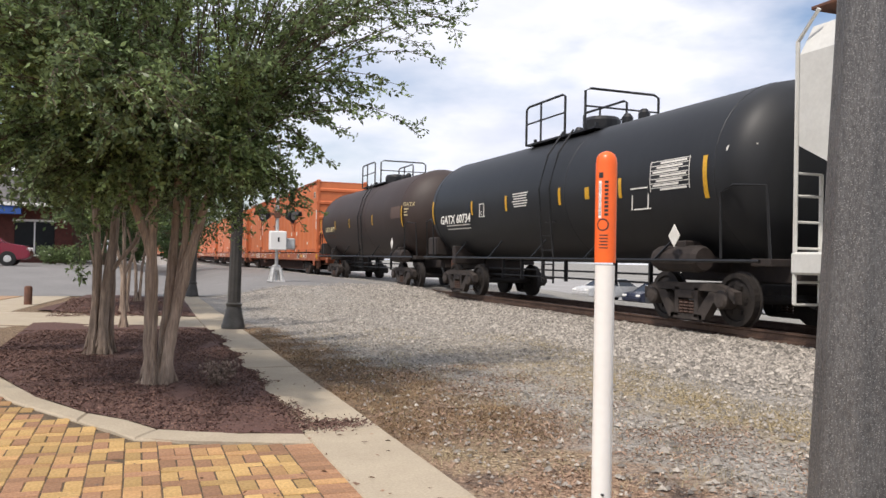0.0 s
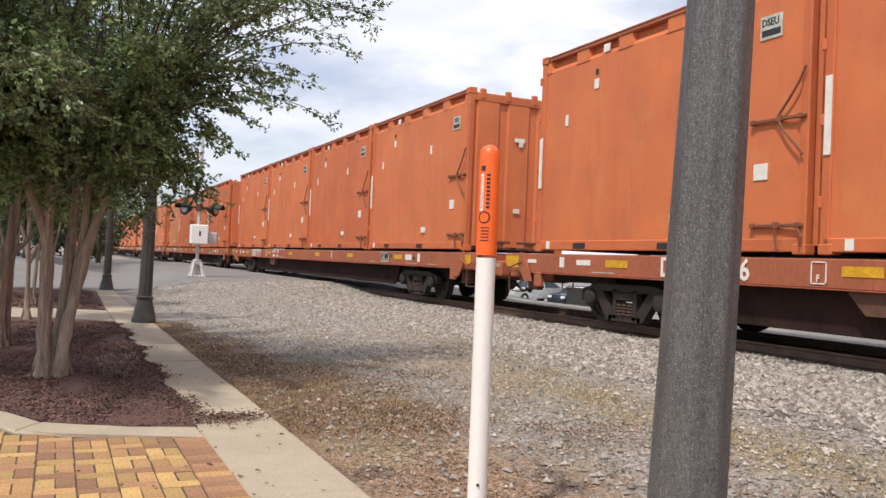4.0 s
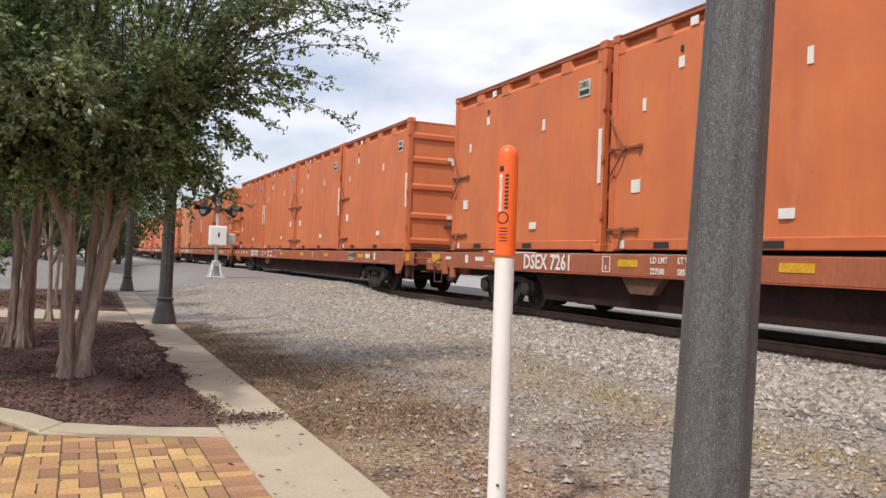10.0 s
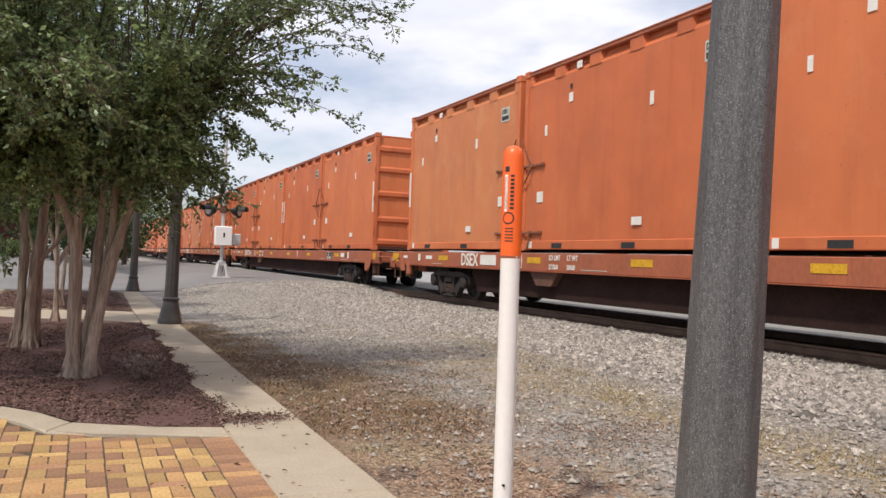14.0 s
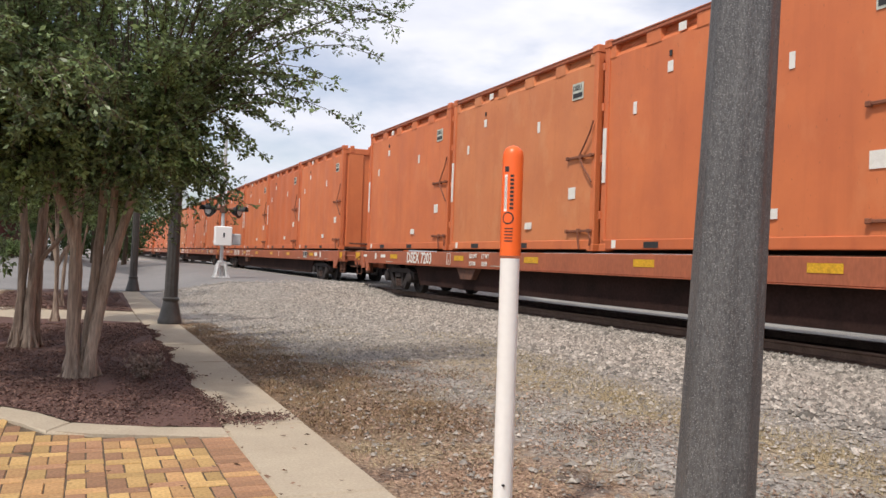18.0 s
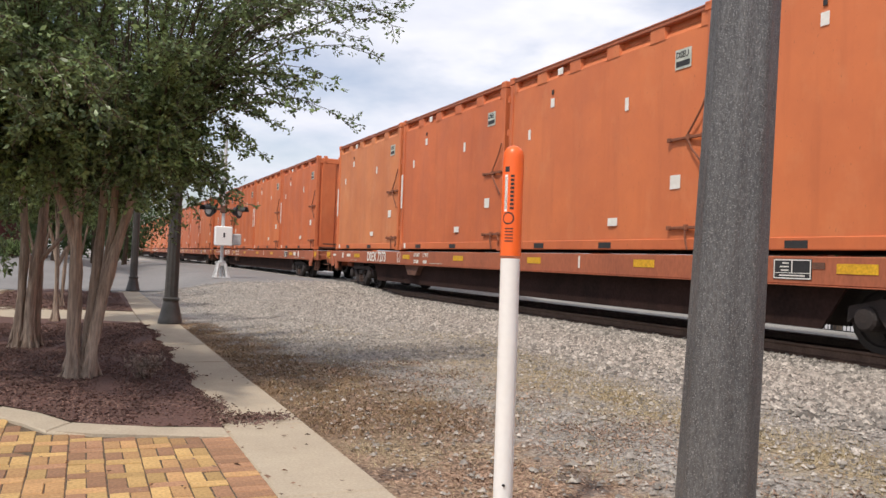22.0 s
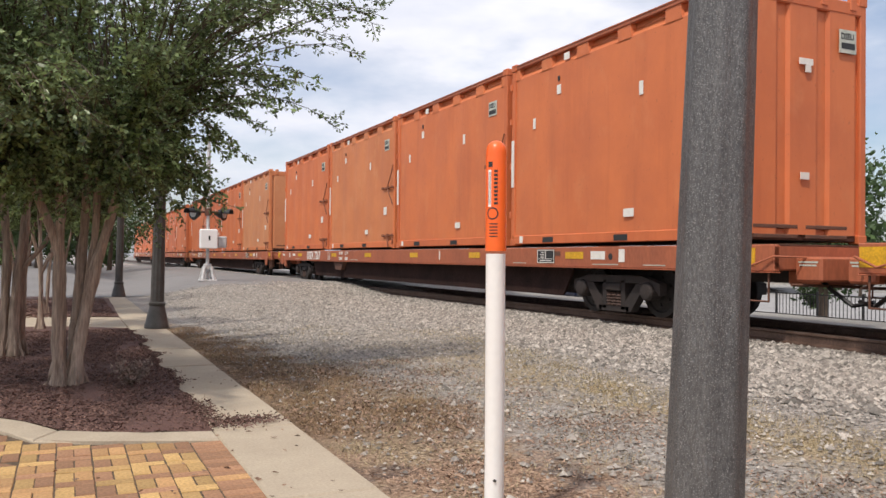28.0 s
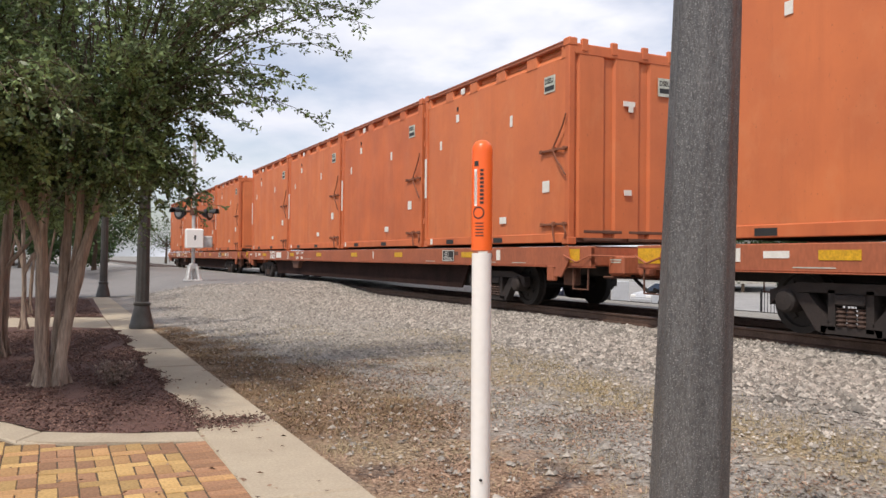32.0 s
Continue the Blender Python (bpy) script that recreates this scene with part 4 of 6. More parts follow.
def make_hopper():
    """The covered hopper that leads; its trailing end shows for a moment."""
    car = thing("hopper_car", "light grey covered hopper car with end ladder", "hopper car")
    bm = bmesh.new()
    sec = [(-1.52, 1.35), (-1.52, 2.55), (-1.52, 3.75), (-1.30, 4.15), (-0.6, 4.35), (0.6, 4.35), (1.30, 4.15), (1.52, 3.75), (1.52, 2.55), (1.52, 1.35)]
    a = [bm.verts.new((x, 6.85 if z > 2.0 else 4.6, z)) for x, z in sec]
    b = [bm.verts.new((x, -6.85 if z > 2.0 else -4.6, z)) for x, z in sec]
    n = len(sec)
    bm.faces.new(a), bm.faces.new(b[::-1])
    for k in range(n):
        bm.faces.new((a[k], a[(k + 1) % n], b[(k + 1) % n], b[k]))
    part("body", bm, HOPPER, car)
    for y in np.arange(-5.5, 5.6, 1.0):
        for sx in (-1, 1):
            bm = bmesh.new()
            box(bm, (min(sx * 1.52, sx * 1.60), y - 0.05, 2.6), (max(sx * 1.52, sx * 1.60), y + 0.05, 3.75), 0.01)
            part("side_post", bm, HOPPER, car)
    for k in range(3):
        bm = bmesh.new()
        y = -3.4 + k * 3.4
        t = [(-1.4, y - 1.5, 1.35), (1.4, y - 1.5, 1.35), (1.4, y + 1.5, 1.35), (-1.4, y + 1.5, 1.35), (-0.4, y - 0.35, 0.45), (0.4, y - 0.35, 0.45), (0.4, y + 0.35, 0.45), (-0.4, y + 0.35, 0.45)]
        v = [bm.verts.new(q) for q in t]
        for f in ((0, 1, 2, 3), (4, 5, 6, 7), (0, 1, 5, 4), (1, 2, 6, 5), (2, 3, 7, 6), (3, 0, 4, 7)):
            bm.faces.new([v[i] for i in f])
        part("discharge_chute", bm, HOPPER, car)
    bm = bmesh.new()
    box(bm, (-1.5, -7.0, 0.85), (1.5, 7.0, 1.15), 0.03)
    part("underframe", bm, HOPPER, car)
    for s in (-1, 1):
        bm = bmesh.new()
        for x in (-1.46, -1.02):
            tube(bm, [(x, s * 6.95, 0.45), (x, s * 6.95, 1.15), (x, s * 6.95, 3.95), (x, s * 6.6, 4.3)] if x < -1.4 else [(x, s * 6.95, 0.45), (x, s * 6.95, 2.2)], 0.03, 6)
        for z in (0.45, 0.75, 1.2, 1.55, 1.9, 2.2):
            tube(bm, [(-1.46, s * 6.95, z), (-1.02, s * 6.95, z)], 0.02, 6)
        part("ladder", bm, HOPPER, car)
        bm = bmesh.new()
        box(bm, (-1.2, min(s * 5.9, s * 7.0), 4.42), (-0.2, max(s * 5.9, s * 7.0), 4.47), 0.01)
        part("roof_walk", bm, RUST, car)
        for x in (-0.9, 0.9):
            bm = bmesh.new()
            tube(bm, [(x, s * 6.4, 2.45), (x, s * 6.9, 1.15)], 0.05, 6)
            part("end_brace", bm, HOPPER, car)
        coupler(car, s * 7.1, s)
        bogie(car, s * 5.2, TRUCK)
    return car


MARKS = {2: "7066", 6: "7020", 3: "7127", 4: "7148", 5: "7261", 8: "7144", 9: "7203", 10: "7180", 11: "7273", 12: "7010", 13: "7260", 14: "7267", 15: "7258"}
# from the rear of each car: p for the latched end leading, r for the ribbed end leading
ENDS = {2: "pppr", 4: "rprp", 5: "rrrp", 6: "rprr", 7: "prpr", 8: "prpr", 10: "rppp", 12: "prpp"}
TONES = {(4, 0): 1, (5, 2): 1, (7, 0): 1, (9, 1): 1, (11, 0): 1, (14, 1): 1, (15, 3): 3, (9, 3): 0, (6, 3): 0, (10, 0): 0, (12, 0): 2, (13, 3): 0, (16, 3): 0, (2, 3): 0}
LOADS = {4: ("227300", "58700"), 9: ("227700", "58300"), 11: ("227600", "58400")}


def build_train():
    hop = make_hopper()
    ride(hop, 1.55, 0)
    ride(make_tank(TANKBLACK, "GATX 60734", WHITE, WHITE, hl=7.1), 16.3, 0)
    brown = make_tank(TANKBROWN, "GATX 60719", mat("cream_ink", (0.55, 0.45, 0.25)), mat("pinkish_patch", (0.12, 0.075, 0.06)), 1.52, 2.47)
    ride(brown, 31.65, 0)
    cars = [make_flatcar()]
    while len(cars) < 16:
        cars.append(copy_thing(cars[0], Matrix()))
    protos = {}
    for style in ("ribs", "panels"):
        for tone, (p, q) in enumerate(((ORANGE, ORANGE_C), (ORANGE_B, ORANGE), (ORANGE_C, ORANGE_C), (ORANGE_E, ORANGE_B))):
            protos[style, tone] = make_container(style, p, q)
    used = set()
    rnd = random.Random(7)
    for i, car in enumerate(cars):
        n = i + 2
        rear = CAR_PITCH * n + DRIFT[0][1]
        mid = rear - STACK / 2
        ride(car, mid + 0.2, 0)
        if n in MARKS:
            writing("DSEX " + MARKS[n], 0.40, WHITE, car, (-1.312, 8.7, 0.835), wide=0.92)
        else:
            writing("DSEX", 0.40, WHITE, car, (-1.312, 8.7, 0.835), wide=0.92)
            bm = bmesh.new()
            box(bm, (-1.312, 6.95, 0.86), (-1.304, 7.7, 1.08))
            part("number_bar", bm, WHITE, car)
        bm = bmesh.new()
        for ya, yb, za, zb in ((5.82, 6.04, 0.83, 0.845), (5.82, 6.04, 1.085, 1.10), (5.82, 5.835, 0.83, 1.10), (6.025, 6.04, 0.83, 1.10)):
            box(bm, (-1.312, ya, za), (-1.304, yb, zb))
        part("panel_border", bm, WHITE, car)
        writing("F", 0.12, WHITE, car, (-1.312, 5.96, 0.86))
        writing("LD LMT", 0.14, WHITE, car, (-1.312, 4.78, 1.0))
        writing("LT WT", 0.14, WHITE, car, (-1.312, 4.15, 1.0))
        a, b = LOADS.get(n, ("227500", "58500"))
        writing(a, 0.13, WHITE, car, (-1.312, 4.78, 0.83))
        writing(b, 0.13, WHITE, car, (-1.312, 4.15, 0.83))
        for k in range(4):
            style = "ribs" if "r" == ENDS.get(n, "pppp")[3 - k] else "panels"
            key = (style, TONES.get((n, 3 - k), rnd.choice((0, 0, 0, 0, 2))))
            y = mid - STACK / 2 + CONT_L / 2 + k * (CONT_L + CONT_GAP)
            if key in used:
                c = copy_thing(protos[key], Matrix())
            else:
                used.add(key)
                c = protos[key]
            ride(c, y, DECK + 0.022)
    for key, ob in protos.items():
        if key not in used:
            for o in (*ob.children_recursive, ob):
                bpy.data.objects.remove(o)


def at_radius(wheelset):
    return wheelset.matrix_basis.translation.z


def motions():
    for ob, y0, z in MOVERS:
        rows = []
        for t, p in DRIFT:
            rows.append((t, pose(TRACK_X, y0 + p - DRIFT[0][1] - SPEED * t, RAIL_Z + z)))
        walk(ob, rows)
        # the wheels turn one step a frame while their car is near
        first, last = max(0, round((y0 - 38) / SPEED * FPS)), min(32 * FPS, round((y0 + 12) / SPEED * FPS))
        for w in ob.children_recursive:
            if w.name.split(".")[0] != "wheelset" or last <= first:
                continue
            at, step = w.matrix_basis.translation.copy(), math.degrees(SPEED / FPS / at_radius(w))
            turns = [(0, 0.0)] + [(k, (k - first) * step) for k in range(max(first, 1), last + 1)]
            if last < 32 * FPS:
                turns.append((32 * FPS, (last - first) * step))
            walk(w, [(k / FPS, pose(*at, rx=a % 360)) for k, a in turns])


build_train()
# ---- the ground ----
def ground_material():
    m = bpy.data.materials.new("gravel_and_dirt")
    m.use_nodes = True
    nt = m.node_tree
    p = nt.nodes["Principled BSDF"]
    p.inputs["Roughness"].default_value = 0.95
    co = nt.nodes.new("ShaderNodeTexCoord")
    sep = nt.nodes.new("ShaderNodeSeparateXYZ")
    nt.links.new(co.outputs["Object"], sep.inputs[0])

    def noise_of(scale, detail=5.0, rough=0.6):
        n = nt.nodes.new("ShaderNodeTexNoise")
        n.inputs["Scale"].default_value, n.inputs["Detail"].default_value, n.inputs["Roughness"].default_value = scale, detail, rough
        nt.links.new(co.outputs["Object"], n.inputs["Vector"])
        return n.outputs[0]

    def ramp_of(sock, stops):
        r = nt.nodes.new("ShaderNodeValToRGB")
        while len(r.color_ramp.elements) < len(stops):
            r.color_ramp.elements.new(0.5)
        for e, (pos, c) in zip(r.color_ramp.elements, stops):
            e.position, e.color = pos, (*c, 1)
        nt.links.new(sock, r.inputs[0])
        return r.outputs[0]

    def mixed(f, a, b, kind="MIX"):
        x = nt.nodes.new("ShaderNodeMixRGB")
        x.blend_type = kind
        if isinstance(f, float):
            x.inputs[0].default_value = f
        else:
            nt.links.new(f, x.inputs[0])
        nt.links.new(a, x.inputs[1])
        nt.links.new(b, x.inputs[2])
        return x.outputs[0]

    def add(a, b, k=1.0):
        x = nt.nodes.new("ShaderNodeMath")
        x.operation = "MULTIPLY_ADD"
        nt.links.new(b, x.inputs[0])
        x.inputs[1].default_value = k
        nt.links.new(a, x.inputs[2])
        return x.outputs[0]

    def span(sock, a, b):
        r = nt.nodes.new("ShaderNodeMapRange")
        r.inputs[1].default_value, r.inputs[2].default_value = a, b
        nt.links.new(sock, r.inputs[0])
        return r.outputs[0]

    gravel = ramp_of(noise_of(26, 4, 0.7), [(0.36, (0.11, 0.10, 0.09)), (0.5, (0.27, 0.248, 0.218)), (0.63, (0.49, 0.465, 0.43))])
    dust = ramp_of(noise_of(1.3, 6), [(0.35, (0.215, 0.195, 0.165)), (0.65, (0.35, 0.325, 0.285))])
    gravel = mixed(0.35, gravel, dust)
    straw = ramp_of(noise_of(34, 5, 0.75), [(0.36, (0.05, 0.036, 0.026)), (0.5, (0.27, 0.192, 0.115)), (0.64, (0.52, 0.415, 0.28))])
    russet = ramp_of(noise_of(40, 5, 0.75), [(0.36, (0.05, 0.034, 0.026)), (0.5, (0.275, 0.17, 0.105)), (0.64, (0.50, 0.365, 0.255))])
    straw = mixed(span(noise_of(1.1, 4), 0.46, 0.58), straw, russet)
    loam = ramp_of(noise_of(45, 5, 0.75), [(0.38, (0.035, 0.024, 0.019)), (0.52, (0.12, 0.078, 0.056)), (0.66, (0.36, 0.29, 0.23))])
    straw = mixed(span(noise_of(1.7, 6), 0.53, 0.62), straw, loam)
    def product(a, b):
        x = nt.nodes.new("ShaderNodeMath")
        x.operation = "MULTIPLY"
        nt.links.new(a, x.inputs[0])
        nt.links.new(b, x.inputs[1])
        return x.outputs[0]

    # dry turf by the walk, narrowing into the distance, and russet dirt nearer by
    turf = ramp_of(noise_of(30, 5, 0.75), [(0.36, (0.035, 0.026, 0.016)), (0.5, (0.178, 0.115, 0.066)), (0.64, (0.36, 0.262, 0.165))])
    dirt = mixed(span(add(sep.outputs[1], noise_of(1.2, 4), 3.0), 6.4, 7.6), straw, turf)
    away = nt.nodes.new("ShaderNodeMath")
    away.operation = "MAXIMUM"
    nt.links.new(sep.outputs[1], away.inputs[0])
    away.inputs[1].default_value = 6.0
    edge = add(add(add(sep.outputs[0], away.outputs[0], 0.125), noise_of(0.9, 4), 1.3), noise_of(4.5, 4), 1.5)
    lane = span(edge, 6.05, 5.35)
    col = mixed(lane, gravel, dirt)
    # the tan strip of dead grass at the toe of the ballast
    hay = ramp_of(noise_of(38, 5, 0.75), [(0.36, (0.07, 0.055, 0.035)), (0.5, (0.29, 0.225, 0.13)), (0.64, (0.50, 0.41, 0.265))])
    strip = add(sep.outputs[0], noise_of(1.4, 5), 1.6)
    strip = product(span(strip, 5.1, 5.7), span(strip, 6.5, 5.9))
    strip = product(strip, span(sep.outputs[1], 13.0, 7.5))
    strip = product(strip, span(noise_of(2.2, 5), 0.32, 0.50))
    col = mixed(strip, col, hay)
    far = ramp_of(noise_of(0.25, 4), [(0.4, (0.20, 0.19, 0.17)), (0.6, (0.27, 0.26, 0.235))])
    col = mixed(span(sep.outputs[0], 12.5, 14.0), col, far)
    nt.links.new(col, p.inputs["Base Color"])
    b = nt.nodes.new("ShaderNodeBump")
    b.inputs["Strength"].default_value, b.inputs["Distance"].default_value = 0.8, 0.03
    nt.links.new(noise_of(30, 4, 0.7), b.inputs["Height"])
    nt.links.new(b.outputs[0], p.inputs["Normal"])
    return m


def sheet(name, xs, ys, lift, material, label, category, thick=0.0):
    X, Y = np.meshgrid(xs, ys, indexing="ij")
    Z = ground_z(X, Y) + lift
    v = np.stack([X.ravel(), Y.ravel(), Z.ravel()], 1).tolist()
    n = len(ys)
    f = [(i * n + j, (i + 1) * n + j, (i + 1) * n + j + 1, i * n + j + 1) for i in range(len(xs) - 1) for j in range(n - 1)]
    ob = raw(name, v, f, material, smooth=True)
    return tagged(ob, label, category, kind="structure")


xs = [-1500, -300, -100, -40, -15] + list(np.arange(-6, 31, 0.5)) + [40, 80, 300, 1500]
ys = [-1500, -200, -40, -10] + list(np.arange(-4, 45, 0.5)) + list(np.arange(46, 100, 4)) + [150, 400, 1800]
GROUND = ground_material()
sheet("ground", xs, ys, -0.012, GROUND, "grey gravel and dry brown dirt beside the track", "ground")
sheet("road", [-80, -40, -20, -10, -6, -4] + list(np.arange(-3, 8.6, 0.5)), list(np.arange(25.5, 45, 0.5)) + [50, 60, 75, 95], 0.006, ASPHALT, "worn pale grey asphalt road over the crossing", "road")
sheet("street", list(np.arange(15.5, 30.5, 0.5)) + [40, 70], [-20, -10] + list(np.arange(-4, 45, 0.5)) + [60, 100, 180], 0.006, mat("pale_street", (0.34, 0.33, 0.315), (0.27, 0.26, 0.25), 0.9, scale=0.4, bscale=30), "pale grey street beyond the track", "road")


def build_track():
    """Two rails on ties, in a ballast bed."""
    bed = thing("track_bed", "railway track with rusty rails on dark timber ties", "railway track", kind="structure")
    # ballast shoulder
    prof = [(-3.1, 0.0), (-2.1, 0.10), (-1.35, 0.16), (1.35, 0.16), (2.1, 0.10), (3.1, 0.0)]
    ys = list(np.arange(-30, 120, 2.0)) + [200, 400, 700]
    v, f = [], []
    for y in ys:
        for x, z in prof:
            v.append((TRACK_X + x, y, z - 0.02))
    k = len(prof)
    for i in range(len(ys) - 1):
        for j in range(k - 1):
            f.append((i * k + j, i * k + j + 1, (i + 1) * k + j + 1, (i + 1) * k + j))
    # fines coloured darker, to carry the shade in crevices between the stones
    raw("ballast_bed", v, f, mat("shaded_ballast_fines", (0.24, 0.225, 0.205), (0.09, 0.084, 0.077), 0.95, scale=14, bump=0.8, bscale=28), bed, smooth=True)
    rail = [(-0.07, 0), (0.07, 0), (0.07, 0.02), (0.015, 0.04), (0.015, 0.12), (0.036, 0.135), (0.036, 0.165), (-0.036, 0.165), (-0.036, 0.135), (-0.015, 0.12), (-0.015, 0.04), (-0.07, 0.02)]
    for sx in (-1, 1):
        v, f = [], []
        ys = [-40, 0, 20, 60, 200, 700]
        for y in ys:
            v += [(TRACK_X + sx * 0.7535 + x, y, RAIL_Z - 0.165 + z) for x, z in rail]
        k = len(rail)
        for i in range(len(ys) - 1):
            f += [(i * k + j, i * k + (j + 1) % k, (i + 1) * k + (j + 1) % k, (i + 1) * k + j) for j in range(k)]
        raw("rail", v, f, RAILTOP, bed)
    bm = bmesh.new()
    box(bm, (-1.3, -0.11, -0.17), (1.3, 0.11, 0), 0.01)
    tie = mesh_of("tie", bm, TIE)
    rnd = random.Random(3)
    y = -6.0
    while y < 60:
        piece("tie", tie, bed, pose(TRACK_X + rnd.uniform(-0.04, 0.04), y, RAIL_Z - 0.163 + rnd.uniform(-0.006, 0.002), 0, 0, rnd.uniform(-1, 1)))
        y += 0.53
    # crossing panels
    cross = thing("crossing_surface", "grey asphalt and timber level crossing panels", "level crossing", kind="structure")
    for x0, x1 in ((-2.9, -0.86), (-0.62, 0.62), (0.86, 3.6)):
        bm = bmesh.new()
        box(bm, (TRACK_X + x0, 26.0, 0.12), (TRACK_X + x1, 58.0, RAIL_Z - 0.015), 0.02)
        part("crossing_panel", bm, ASPHALT, cross)


build_track()


def stones(name, n, xr, yr, size, material, label, seed, zoff=0.0, dens=None, flat=0.7):
    """A scatter of angular stones, joined."""
    rng = np.random.default_rng(seed)
    x, y = rng.uniform(*xr, n), rng.uniform(*yr, n)
    if dens is not None:
        keep = rng.uniform(0, 1, n) < dens(x, y)
        x, y = x[keep], y[keep]
        n = len(x)
    z = ground_z(x, y) + zoff
    d = np.abs(x - TRACK_X)
    z = np.maximum(z, np.interp(d, [1.35, 2.1, 3.1], [0.14, 0.08, -0.02]))
    base = np.array([[1, 0.2, 0], [0.3, 1, -0.1], [-0.8, 0.7, 0.1], [-0.9, -0.6, -0.1], [0.2, -1, 0.1], [0.25, 0.1, 0.85], [-0.3, -0.1, 0.75]])
    tri = np.array([[0, 1, 5], [1, 2, 6], [1, 6, 5], [2, 3, 6], [3, 4, 6], [4, 5, 6], [4, 0, 5]])
    s = size * rng.lognormal(0, 0.35, n)
    a = rng.uniform(0, 2 * np.pi, n)
    v = base[None] * (1 + 0.35 * rng.standard_normal((n, 7, 3)) * [1, 1, 0.6])
    c, sn = np.cos(a)[:, None], np.sin(a)[:, None]
    vx, vy = v[..., 0] * c - v[..., 1] * sn, v[..., 0] * sn + v[..., 1] * c
    out = np.stack([vx * s[:, None] + x[:, None], vy * s[:, None] + y[:, None], v[..., 2] * s[:, None] * flat * 1.4 + z[:, None]], -1).reshape(-1, 3)
    faces = (tri[None] + 7 * np.arange(n)[:, None, None]).reshape(-1, 3)
    me = bpy.data.meshes.new(name)
    me.vertices.add(len(out))
    me.vertices.foreach_set("co", out.ravel())
    me.loops.add(faces.size)
    me.loops.foreach_set("vertex_index", faces.ravel())
    me.polygons.add(len(faces))
    me.polygons.foreach_set("loop_start", np.arange(0, faces.size, 3))
    me.update(calc_edges=True)
    me.materials.append(material)
    return tagged(new(name, me), label, name.replace("_", " "), kind="stuff")


stones("ballast_stones", 105000, (5.6, 9.3), (2.5, 27.0), 0.020, ROCK, "grey crushed ballast stones beside the rails", 11,
       dens=lambda x, y: np.clip((x - 5.9) / 1.3, 0, 1) * np.clip(1.25 - y / 26, 0.15, 1))
stones("loose_gravel", 42000, (2.3, 7.4), (2.2, 18.0), 0.0105, ROCK, "loose grey gravel scattered on the dirt", 12, dens=lambda x, y: np.clip((x - 2.2) / 4.0, 0.25, 0.9) * np.clip(1.2 - y / 20, 0.1, 1))

stones("coarse_gravel", 40000, (2.6, 8.6), (9.0, 26.0), 0.0125, ROCK, "coarse grey gravel between walk and track", 14, dens=lambda x, y: np.clip((x - 2.6 - 0.1 * np.maximum(14 - y, 0)) / 0.8, 0, 1))
stones("scattered_rocks", 380, (2.4, 5.2), (2.6, 7.5), 0.0155, ROCK, "larger pale stones lying on the dirt", 13, dens=lambda x, y: np.clip(1.3 - (y - 2.5) / 6, 0.2, 1))


# ---- walk, kerbs, beds and paving ----
def slab(name, outline, z0, z1, material, parent, bev=0.012):
    bm = bmesh.new()
    lo = [bm.verts.new((x, y, z0)) for x, y in outline]
    hi = [bm.verts.new((x, y, z1)) for x, y in outline]
    top = bm.faces.new(hi)
    bm.faces.new(lo[::-1])
    n = len(outline)
    for k in range(n):
        bm.faces.new((lo[k], lo[(k + 1) % n], hi[(k + 1) % n], hi[k]))
    if bev:
        bmesh.ops.bevel(bm, geom=list(top.edges), offset=bev, segments=1, affect="EDGES")
    return part(name, bm, material, parent)


WX0, WX1 = 1.597, 2.183
walkway = thing("pavement", "narrow pale concrete walk along the gravel", "walk", kind="structure")
y = -1.2
for k in range(24):
    step = 1.78
    if y + step > 29:
        break
    slab("slab", [(WX0, y + 0.006), (WX1, y + 0.006), (WX1, y + step - 0.006), (WX0, y + step - 0.006)], -0.08, 0.0 + 0.004 * math.sin(k * 2.1), CONCRETE, walkway)
    y += step
# the cross path between the two beds
slab("slab", [(-3.2, 16.3), (WX0 - 0.01, 14.62), (WX0 - 0.01, 17.24), (-3.2, 19.6)], -0.08, 0.001, CONCRETE, walkway)
slab("slab", [(-3.4, 12.5), (-1.5, 15.4), (-3.2, 16.29), (-5.2, 13.5)], -0.08, 0.0, CONCRETE, walkway)
slab("plaza", [(-14, 19.9), (-3.4, 19.7), (-2.3, 27.3), (-14, 27.3)], -0.08, 0.002, mat("tan_plaza_brick", (0.42, 0.27, 0.15), (0.33, 0.20, 0.115), 0.85, scale=5, bump=0.2, bscale=30), walkway)
slab("slab", [(-3.3, 19.6), (-2.0, 19.2), (-1.2, 26.4), (1.9, 27.0), (1.9, 28.4), (-2.2, 27.6)], -0.08, 0.0, CONCRETE, walkway)

KERB_IN = [(1.59, 5.86), (1.149, 5.97), (0.867, 6.114), (0.608, 6.285), (0.38, 6.686), (0.108, 7.046), (-0.35, 7.9), (-1.15, 10.2)]
KERB_OUT = [(1.59, 5.59), (1.085, 5.72), (0.746, 5.85), (0.455, 6.011), (0.305, 6.29), (0.05, 6.75), (-0.52, 7.75), (-1.35, 10.1)]
kerb = thing("kerb", "pale concrete kerb curving round the mulch bed", "kerb", kind="structure")
for a, b in ((0, 3), (3, 5), (5, 7)):
    slab("kerb_stone", KERB_OUT[a:b + 1] + KERB_IN[a:b + 1][::-1], -0.08, 0.012, CONCRETE, kerb, 0.015)


